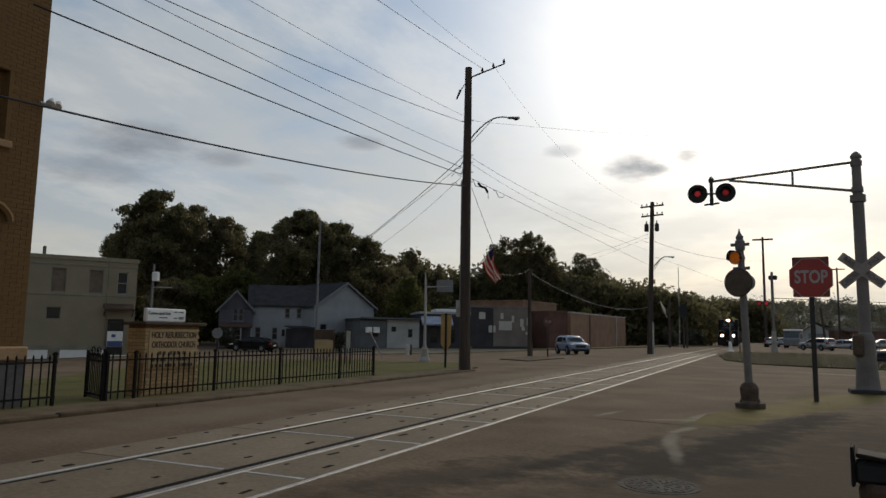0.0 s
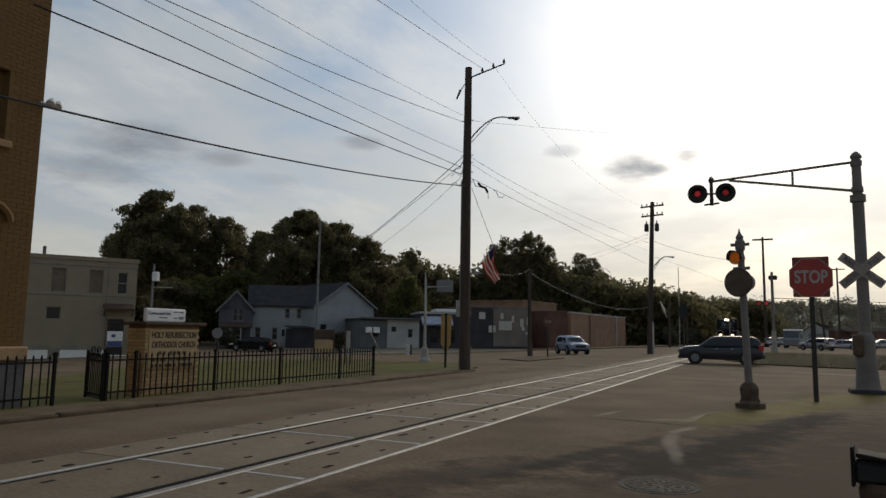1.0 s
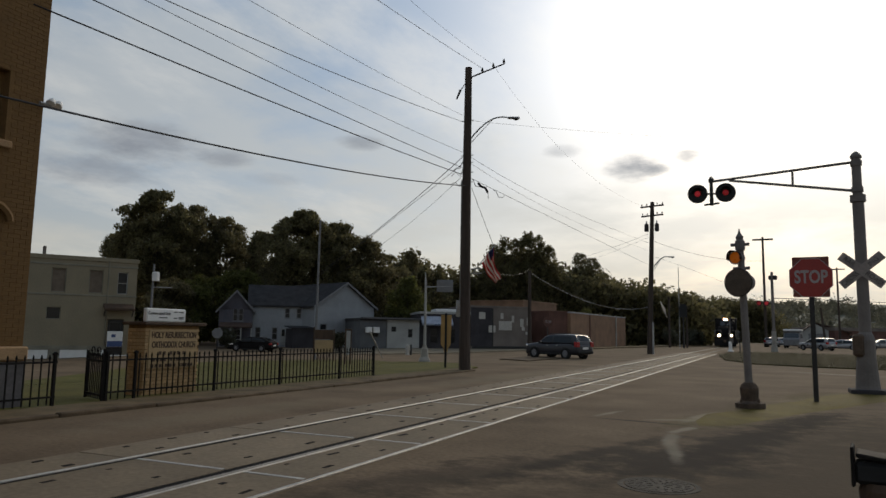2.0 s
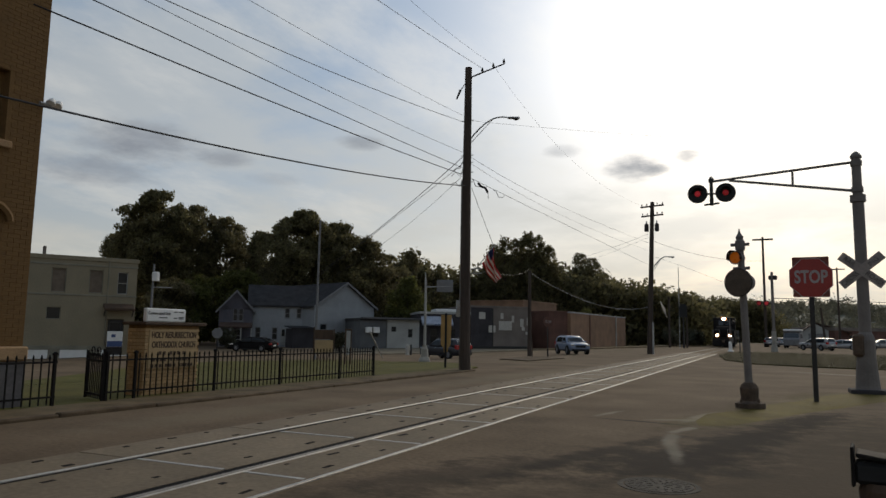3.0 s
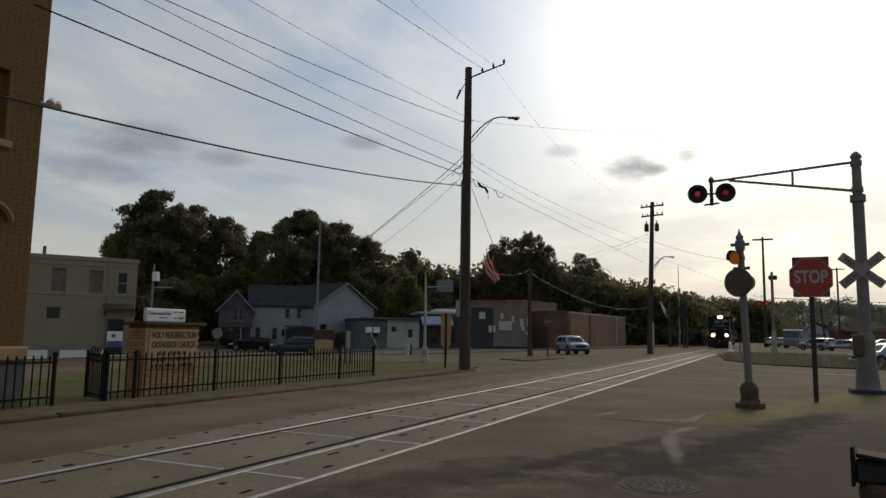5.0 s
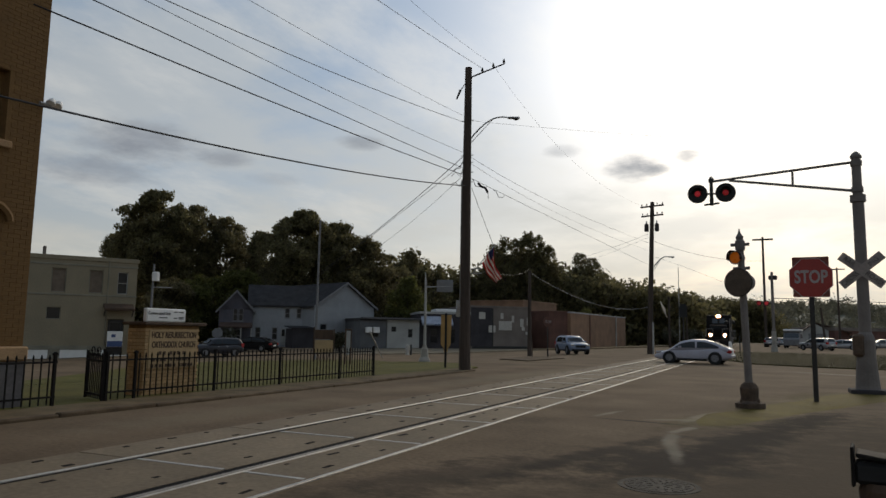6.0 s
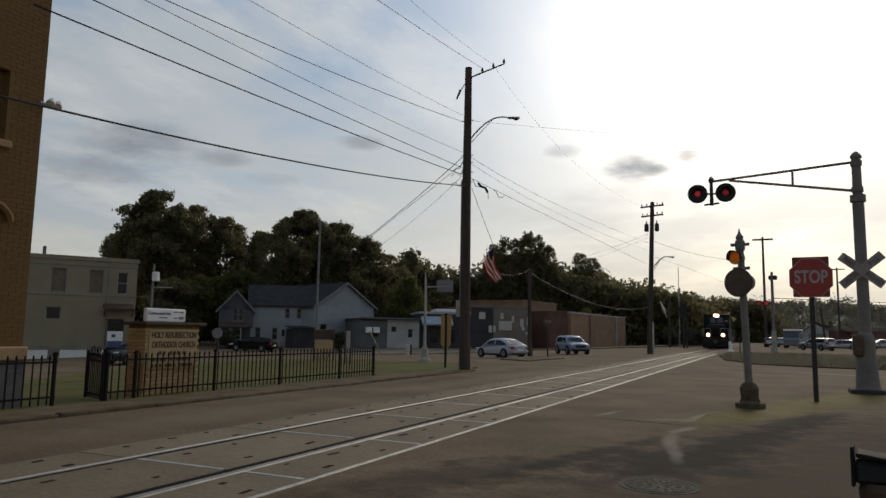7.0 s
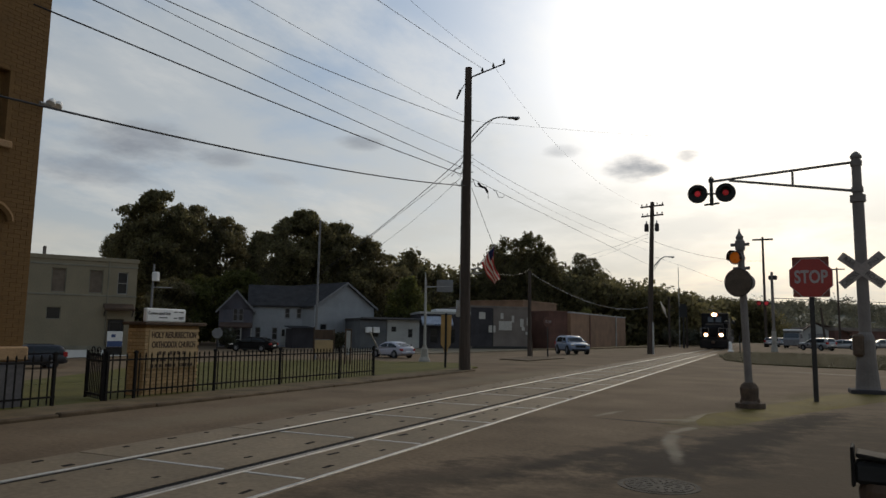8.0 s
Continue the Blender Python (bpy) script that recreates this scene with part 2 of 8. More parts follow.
POLEWOOD = material("creosote_pole_wood", (0.058, 0.043, 0.034), 0.9, scale=5, var=0.35, fine=40, bump=0.5, stretch=(1, 1, 0.08))
GALV = material("galvanised_steel", (0.33, 0.33, 0.32), 0.5, 0.6, scale=3, var=0.2, bump=0.05, stain=0.2)
ALU = material("dull_aluminium_paint", (0.165, 0.146, 0.134), 0.7, 0.1, scale=2, var=0.2, stain=0.25)
DARKSTEEL = material("dark_painted_steel", (0.03, 0.028, 0.027), 0.55, 0.2, scale=6, var=0.3, bump=0.05)
IRON = material("black_iron_paint", (0.012, 0.010, 0.009), 0.8, 0.0, scale=8, var=0.3, bump=0.05, spec=0.15)
RUST = material("rusty_cast_iron", (0.10, 0.07, 0.05), 0.85, 0.3, scale=6, var=0.4, fine=50, bump=0.4)
BLACK = material("matt_black", (0.012, 0.012, 0.012), 0.7, scale=5, bump=0.02)
RUBBER = material("tyre_rubber", (0.014, 0.014, 0.014), 0.85, scale=10, bump=0.1)
CABLE = material("cable_sheath", (0.02, 0.02, 0.022), 0.7, scale=3, bump=0)
WHITE = material("white_paint", (0.74, 0.73, 0.70), 0.6, scale=2, var=0.08, bump=0.03)
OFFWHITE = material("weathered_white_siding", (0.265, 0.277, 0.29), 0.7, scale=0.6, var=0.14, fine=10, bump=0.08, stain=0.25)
GLASS = glass_material("dark_window_glass", (0.012, 0.013, 0.015), 0.1, 0.25)
CARGLASS = glass_material("tinted_car_glass", (0.04, 0.048, 0.058), 0.08)
BEIGE = material("beige_painted_block", (0.240, 0.205, 0.138), 0.85, scale=0.5, var=0.1, fine=12, bump=0.1, stain=0.25)
BEIGE_DARK = material("dull_olive_trim", (0.21, 0.195, 0.15), 0.85, scale=1, var=0.2)
BRICK_ORANGE = material("orange_brick", (0.152, 0.083, 0.028), 0.9, scale=2, var=0.14, fine=25, per_piece=0.05, bump=0.15)
MORTAR = material("mortar", (0.152, 0.085, 0.030), 0.95, scale=6, var=0.2, bump=0.3)
STONE = material("tan_stone", (0.31, 0.195, 0.10), 0.85, scale=3, var=0.2, fine=30, bump=0.2, stain=0.2)
GREYSTONE = material("grey_foundation_stone", (0.13, 0.12, 0.12), 0.9, scale=2, var=0.25, fine=20, bump=0.4)
BRICK_TAN = material("tan_sign_brick", (0.43, 0.28, 0.135), 0.88, scale=3, var=0.2, fine=30, per_piece=0.18, bump=0.3)
BRICK_BROWN = material("brown_brick", (0.22, 0.130, 0.080), 0.9, scale=0.8, var=0.2, fine=12, bump=0.25, stain=0.2)
BRICK_RED = material("dark_red_brick", (0.115, 0.058, 0.044), 0.9, scale=0.8, var=0.25, fine=12, bump=0.25)
GREYWALL = material("charcoal_stucco", (0.165, 0.140, 0.122), 0.9, scale=0.6, var=0.2, fine=10, bump=0.15, stain=0.3)
LIGHTWALL = material("pale_grey_stucco", (0.34, 0.34, 0.32), 0.85, scale=0.7, var=0.15, fine=12, bump=0.1, stain=0.3)
TEALWALL = material("faded_slate_boards", (0.105, 0.108, 0.112), 0.85, scale=0.8, var=0.25, fine=12, stain=0.4)
DARKWALL = material("near_black_stucco", (0.05, 0.046, 0.05), 0.9, scale=0.8, var=0.25, fine=12, bump=0.15, stain=0.3, spec=0.2)
TRIM_DULL = material("weathered_grey_trim", (0.17, 0.17, 0.175), 0.8, scale=2, var=0.2)
BOARDED = material("brown_window_boarding", (0.15, 0.118, 0.088), 0.85, scale=2, var=0.2, fine=20)
SLATE_SIDING = material("dark_slate_siding", (0.085, 0.082, 0.098), 0.8, scale=1, var=0.2, fine=12)
SHINGLE = material("asphalt_shingles", (0.034, 0.033, 0.035), 0.95, spec=0.12, scale=1.2, var=0.3, fine=20, bump=0.4)
SHINGLE_BROWN = material("brown_shingles", (0.075, 0.05, 0.04), 0.95, spec=0.12, scale=1.2, var=0.3, fine=20, bump=0.4)
TAN_BOARD = material("tan_board", (0.38, 0.265, 0.135), 0.7, scale=2, var=0.15)
BROWN_WOOD = material("dark_brown_wood", (0.07, 0.042, 0.026), 0.8, scale=4, var=0.3, fine=30, bump=0.2, stretch=(1, 1, 0.2))
YELLOW = material("yellow_banner", (0.50, 0.31, 0.11), 0.75, scale=2, var=0.15)
SIGN_RED = material("faded_sign_red", (0.30, 0.034, 0.026), 0.5, scale=2, var=0.12, bump=0.02, stain=0.1)
RED_BACK = material("dull_dark_red_paint", (0.17, 0.05, 0.035), 0.6, scale=3, var=0.3, stain=0.3)
CROSSBUCK = material("weathered_crossbuck_paint", (0.27, 0.235, 0.215), 0.7, scale=4, var=0.25, fine=30, bump=0.05, stain=0.4)
SIGN_WHITE = material("reflective_sign_white", (0.35, 0.30, 0.28), 0.5, scale=2, var=0.1, bump=0.02)
SIGN_GREY = material("sign_back_aluminium", (0.18, 0.18, 0.185), 0.6, 0.2, scale=3, var=0.12)
BLUE = material("navy_sign_blue", (0.05, 0.08, 0.19), 0.6, scale=3, var=0.15)
BLUE_AWNING = material("blue_awning_cloth", (0.30, 0.33, 0.40), 0.8, scale=2, var=0.2)
FLAG_RED = leaf_material("flag_red_cloth", (0.50, 0.07, 0.07), 0.1)
FLAG_WHITE = leaf_material("flag_white_cloth", (0.66, 0.63, 0.60), 0.05)
FLAG_BLUE = material("flag_blue_cloth", (0.03, 0.04, 0.13), 0.8, scale=4, var=0.15)
RED_LENS = material("red_signal_lens_lit", (0.10, 0.008, 0.009), 0.3, scale=8, var=0.1, bump=0, emit=(1.0, 0.05, 0.07), power=0.2)
RED_LENS_DIM = material("red_signal_lens_glowing_low", (0.09, 0.008, 0.009), 0.3, scale=8, var=0.1, bump=0, emit=(1.0, 0.04, 0.05), power=0.12)
AMBER_LENS = material("amber_signal_lens", (0.25, 0.07, 0.008), 0.3, scale=8, var=0.1, bump=0, emit=(1.0, 0.24, 0.02), power=0.13)
BLACK_LENS = material("dark_disc_face", (0.085, 0.065, 0.05), 0.45, scale=8, var=0.2, bump=0)
# added glow for rings that draw the orange glare halo round the engine lamps
LAMP_GLARE = material("lamp_glare_glow", (0.5, 0.3, 0.15), 0.3, scale=8, var=0.0, bump=0, emit=(1.0, 0.36, 0.10), power=0.75)
HEADLAMP = material("lit_headlamp", (1, 0.95, 0.85), 0.3, scale=8, var=0.0, bump=0, emit=(1.0, 0.88, 0.68), power=40.0)
TAIL_RED = material("tail_lamp_red", (0.35, 0.02, 0.02), 0.25, scale=8, var=0.05, bump=0)
CHROME = material("chrome", (0.7, 0.7, 0.7), 0.15, 1.0, scale=8, var=0.05, bump=0)
ALLOY = material("alloy_rim", (0.20, 0.20, 0.21), 0.45, 0.2, scale=8, var=0.1, bump=0)
PAINT_NAVY = material("dark_navy_car_paint", (0.014, 0.014, 0.021), 0.4, 0.0, scale=2, var=0.1, bump=0, coat=0.25)
PAINT_WHITE = material("pearl_white_car_paint", (0.36, 0.355, 0.41), 0.35, 0.0, scale=2, var=0.03, bump=0, coat=0.3)
PAINT_BLUE = material("pale_blue_car_paint", (0.15, 0.19, 0.27), 0.35, 0.1, scale=2, var=0.05, bump=0, coat=0.3)
PAINT_SILVER = material("silver_car_paint", (0.28, 0.28, 0.29), 0.3, 0.5, scale=2, var=0.05, bump=0, coat=0.6)
LOCO_BLACK = material("sooty_black_engine_paint", (0.012, 0.011, 0.011), 0.85, 0.0, spec=0.1, scale=1.5, var=0.35, bump=0.05)
LOCO_GREY = material("grime_grey_engine_trim", (0.16, 0.155, 0.15), 0.65, 0.1, scale=2, var=0.3)
LEAF_DARK = leaf_material("dark_hedge_leaves", (0.05, 0.05, 0.032), 0.35, 0.2)
# ridge leaves and hill are paler because distance haze is put into their colours
LEAF_FAR = leaf_material("haze_tinted_far_leaves", (0.125, 0.122, 0.092), 0.15)
HILL = material("haze_tinted_hill", (0.135, 0.135, 0.10), 0.95, scale=0.06, var=0.5, fine=0.5, bump=0.0)
CAST = material("cast_iron_cover", (0.088, 0.075, 0.060), 0.85, 0.0, spec=0.12, scale=6, var=0.35, fine=40, bump=0.2)
HYDRANT = material("pale_hydrant_paint", (0.42, 0.40, 0.36), 0.6, scale=5, var=0.15)


# ---- mesh helpers ----
def obj(name, bm, mat, parent=None, label="", smooth=False):
    me = bpy.data.meshes.new(name)
    bm.normal_update()
    bm.to_mesh(me)
    bm.free()
    for m in (mat if isinstance(mat, (list, tuple)) else [mat]):
        me.materials.append(m)
    if smooth:
        for p in me.polygons:
            p.use_smooth = True
    ob = new(name, me)
    if parent is not None:
        ob.parent = parent
    if label:
        ob["label"] = label
    return ob


def part(name, bm, mat, parent, label="", smooth=False):
    return obj(name, bm, mat, parent, label, smooth)


def thing(name, m, label, category, group="", kind=""):
    e = new(name)
    e.empty_display_size = 0.3
    e.matrix_world = m
    return tagged(e, label, category, group, kind)


def box(bm, x0, x1, y0, y1, z0, z1, bevel=0.0, mi=0):
    r = bmesh.ops.create_cube(bm, size=1, matrix=Matrix.LocRotScale(((x0 + x1) / 2, (y0 + y1) / 2, (z0 + z1) / 2), None, (abs(x1 - x0), abs(y1 - y0), abs(z1 - z0))))
    faces = {f for v in r["verts"] for f in v.link_faces}
    for f in faces:
        f.material_index = mi
    if bevel > 0:
        es = {e for v in r["verts"] for e in v.link_edges}
        bmesh.ops.bevel(bm, geom=list(es), offset=bevel, segments=1, affect="EDGES", profile=0.6)
    return bm


def rod(bm, a, b, r0, r1=None, seg=10, caps=True):
    a, b = Vector(a), Vector(b)
    d = b - a
    q = d.to_track_quat("Z", "Y")
    bmesh.ops.create_cone(bm, cap_ends=caps, segments=seg, radius1=r0, radius2=r0 if r1 is None else r1, depth=d.length,
                          matrix=Matrix.LocRotScale((a + b) / 2, q, None))
    return bm


def ball(bm, c, r, seg=12, squash=(1, 1, 1)):
    bmesh.ops.create_uvsphere(bm, u_segments=seg, v_segments=max(6, seg // 2), radius=1, matrix=Matrix.LocRotScale(c, None, (r * squash[0], r * squash[1], r * squash[2])))
    return bm


def prism(bm, profile, axis, a, b, bevel=0.0, seg=2):
    """A profile extruded along one axis from a to b. axis x: profile in (y, z); y: (x, z); z: (x, y)."""
    def at(p, k):
        return {"x": (k, p[0], p[1]), "y": (p[0], k, p[1]), "z": (p[0], p[1], k)}[axis]
    va, vb = [bm.verts.new(at(p, a)) for p in profile], [bm.verts.new(at(p, b)) for p in profile]
    n = len(profile)
    fs = [bm.faces.new(va), bm.faces.new(vb[::-1])] + [bm.faces.new((va[i], vb[i], vb[(i + 1) % n], va[(i + 1) % n])) for i in range(n)]
    bmesh.ops.recalc_face_normals(bm, faces=fs)
    if bevel > 0:
        es = list({e for f in fs for e in f.edges})
        bmesh.ops.bevel(bm, geom=es, offset=bevel, segments=seg, affect="EDGES", profile=0.5)
    return bm


def lathe(bm, rings, seg=16, centre=(0, 0)):
    """Rings of (radius, z) turned about the upright axis."""
    vs = [[bm.verts.new((centre[0] + r * math.cos(2 * math.pi * i / seg), centre[1] + r * math.sin(2 * math.pi * i / seg), z)) for i in range(seg)] for r, z in rings]
    for k in range(len(vs) - 1):
        for i in range(seg):
            bm.faces.new((vs[k][i], vs[k][(i + 1) % seg], vs[k + 1][(i + 1) % seg], vs[k + 1][i]))
    bm.faces.new(vs[0][::-1])
    bm.faces.new(vs[-1])
    return bm


def tube(bm, pts, r, seg=6):
    pts = [Vector(p) for p in pts]
    rings = []
    for i, p in enumerate(pts):
        d = (pts[min(i + 1, len(pts) - 1)] - pts[max(i - 1, 0)]).normalized()
        u = d.cross(Vector((0.0123, 0.0171, 1))).normalized()
        w = d.cross(u)
        rings.append([bm.verts.new(p + (u * math.cos(2 * math.pi * k / seg) + w * math.sin(2 * math.pi * k / seg)) * r) for k in range(seg)])
    for a, b in zip(rings, rings[1:]):
        for k in range(seg):
            bm.faces.new((a[k], a[(k + 1) % seg], b[(k + 1) % seg], b[k]))
    bm.faces.new(rings[0][::-1])
    bm.faces.new(rings[-1])
    return bm


def smooth_step(t):
    t = min(1.0, max(0.0, t))
    return t * t * (3 - 2 * t)


def ground_z(x, y):
    """The land falls away gently on the far side of the railway and lowest beside the beige building."""
    return -0.65 * smooth_step((-x - 11.5) / 16) * (1 - 0.5 * smooth_step((y - 56) / 16)) - 0.62 * smooth_step((-x - 20) / 15) * smooth_step((52 - y) / 22)


def site(lat, fwd):
    """A place by its distance across and along the line of the street corner survey."""
    return (lat * math.cos(TURN) - fwd * math.sin(TURN), lat * math.sin(TURN) + fwd * math.cos(TURN))


# ---- ground ----
def make_ground():
    xs = [-3000, -900, -400, -200, -120, -90] + [-70 + 2 * i for i in range(31)] + [-8, -4, 0, 6, 12, 30, 60, 120, 300, 900, 3000]
    ys = [-900, -200, -60, -20] + [-10 + 3 * i for i in range(37)] + [110, 130, 170, 260, 500, 1200, 4500]
    bm = bmesh.new()
    grid = [[bm.verts.new((x, y, ground_z(x, y))) for x in xs] for y in ys]
    for a, b in zip(grid, grid[1:]):
        for i in range(len(xs) - 1):
            bm.faces.new((a[i], a[i + 1], b[i + 1], b[i]))
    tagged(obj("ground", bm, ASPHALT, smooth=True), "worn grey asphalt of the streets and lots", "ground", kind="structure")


make_ground()


def drape(name, outline, mat, lift, label, category, step=1.5, kind="structure", ragged=0.0):
    """A sheet laid on the land inside an outline, with its rim turned down."""
    if ragged > 0:
        out = []
        for (xa, ya), (xb, yb) in zip(outline, outline[1:] + outline[:1]):
            n = max(1, int(math.hypot(xb - xa, yb - ya) / (ragged * 3)))
            for i in range(n):
                x, y = xa + (xb - xa) * i / n, ya + (yb - ya) * i / n
                out.append((x + ragged * noise.noise((x * 1.7, y * 1.7, 2.0)), y + ragged * noise.noise((x * 1.7, y * 1.7, 9.0))))
        outline = out
    bm = bmesh.new()
    vs = [bm.verts.new((x, y, 0)) for x, y in outline]
    bm.faces.new(vs)
    xs, ys = [p[0] for p in outline], [p[1] for p in outline]
    for axis, lo, hi in ((0, min(xs), max(xs)), (1, min(ys), max(ys))):
        k = math.ceil(lo / step) * step + 0.013
        while k < hi:
            n = [0, 0, 0]
            n[axis] = 1
            co = [0, 0, 0]
            co[axis] = k
            bmesh.ops.bisect_plane(bm, geom=bm.verts[:] + bm.edges[:] + bm.faces[:], plane_co=co, plane_no=n)
            k += step
    for v in bm.verts:
        v.co.z = ground_z(v.co.x, v.co.y) + lift
    rim = [e for e in bm.edges if e.is_boundary]
    r = bmesh.ops.extrude_edge_only(bm, edges=rim)
    for v in r["geom"]:
        if isinstance(v, bmesh.types.BMVert):
            v.co.z -= lift + 0.05
    bmesh.ops.recalc_face_normals(bm, faces=bm.faces[:])
    return tagged(obj(name, bm, mat), label, category, kind=kind)


LAWN = [(-11.8, 2), (-11.8, 21.5), (-10.9, 25.2), (-11.3, 28.2), (-13.2, 31.2), (-18.153, 36.4), (-27.283, 46.833), (-31.297, 45.223), (-37.397, 40.982), (-38.524, 37.717), (-38.417, 33.318), (-34.809, 26.205), (-26, 8), (-24, 2)]
drape("lawn", LAWN, SOIL, 0.05, "mown green lawn behind the iron fence", "lawn", ragged=0.15)
ISLAND = [(-3.38, 57.279), (-2.507, 49.303), (-0.889, 43.331), (2.072, 41.108), (5.142, 40.363), (14, 37.5), (30, 36.5), (30, 62), (8, 66), (-2.2, 68)]
drape("grass_island", ISLAND, ROUGHSOIL, 0.06, "rough grass beside the side street", "grass verge", 3, ragged=0.25)
STRIP = [(-1.25, 13.3), (-0.95, 14.5), (-0.45, 16.4), (0.45, 18.9), (1.1, 20.6), (2.0, 22.4), (3.2, 23.3), (8, 23.2), (8, 20.2), (2.4, 19.9), (1.35, 18.0), (0.75, 16.2), (0.15, 14.7), (-0.5, 13.1), (-0.9, 12.7)]
STRIP_WIDE = [(-1.7, 12.9), (-1.3, 14.8), (-0.75, 16.7), (0.2, 19.4), (1.5, 23.0), (8, 23.8), (8, 19.7), (2.7, 19.4), (1.7, 17.6), (1.0, 15.6), (0.5, 14.2), (-0.1, 12.7), (-0.9, 12.2)]
drape("grass_strip", STRIP, DRYSOIL, 0.002, "thin dry grass strip round the signal posts", "grass verge", 0.6, ragged=0.42)
drape("verge", [(-10.62, -6), (-10.62, 23), (-10.5, 25.5), (-11.2, 27.5), (-11.5, 27), (-11.78, 21), (-11.78, -6)], VERGE, 0.05, "dusty strip between the kerb and the fence", "verge", 2)


def scatter_grass(name, outline, mat, count, h, lift, label, seed, tufted=False):
    rng = np.random.RandomState(seed)
    xs, ys = [p[0] for p in outline], [p[1] for p in outline]
    verts, faces = [], []
    n = len(outline)
    made = 0
    while made < count:
        x, y = rng.uniform(min(xs), max(xs)), rng.uniform(min(ys), max(ys))
        inside = False
        for i in range(n):
            (x1, y1), (x2, y2) = outline[i], outline[i - 1]
            if (y1 > y) != (y2 > y) and x < (x2 - x1) * (y - y1) / (y2 - y1) + x1:
                inside = not inside
        made += 1
        if not inside:
            continue
        if tufted:
            # thin out towards the rim in uneven tufts
            off = 9.0
            for (xa, ya), (xb, yb) in zip(outline, outline[1:] + outline[:1]):
                t = ((x - xa) * (xb - xa) + (y - ya) * (yb - ya)) / ((xb - xa) ** 2 + (yb - ya) ** 2)
                t = min(1.0, max(0.0, t))
                off = min(off, math.hypot(x - xa - t * (xb - xa), y - ya - t * (yb - ya)))
            if rng.rand() > smooth_step(off / 0.75) + 0.45 * noise.noise((x * 2.1, y * 2.1, 5.0)):
                continue
        z = ground_z(x, y) + lift
        a, w, hh = rng.uniform(0, 6.283), rng.uniform(0.012, 0.035) * (0.16 if h < 0.05 else 0.3), h * rng.uniform(0.5, 1.3)
        dx, dy = math.cos(a) * w, math.sin(a) * w
        lean = max(0.015, hh) * rng.uniform(0.5, 1.6)
        lx, ly = -math.sin(a) * lean, math.cos(a) * lean
        k = len(verts)
        verts += [(x - dx, y - dy, z), (x + dx, y + dy, z), (x + lx, y + ly, z + hh)]
        faces.append((k, k + 1, k + 2))
    me = bpy.data.meshes.new(name)
    me.from_pydata(verts, [], faces)
    me.materials.append(mat)
    me.polygons.foreach_set("use_smooth", [True] * len(faces))
    up = rng.normal(0, 0.22, (len(verts), 3)) + np.array([0, 0, 1.0])
    me.normals_split_custom_set_from_vertices((up / np.linalg.norm(up, axis=1)[:, None]).tolist())
    tagged(new(name, me), label, "grass", kind="stuff")


scatter_grass("lawn_grass", LAWN, GRASS, 210000, 0.014, 0.05, "short mown lawn grass", 1)
scatter_grass("island_grass", ISLAND, ROUGHGRASS, 200000, 0.26, 0.06, "rough uncut grass", 2)
scatter_grass("strip_grass", STRIP_WIDE, DRYGRASS, 260000, 0.006, 0.004, "thin yellowing grass", 3, True)


# ---- railway in the street ----
TRACK_X, RAIL_FAR, RAIL_NEAR, EDGE_NEAR, EDGE_FAR = -5.8, -6.58, -5.03, -4.146, -7.47


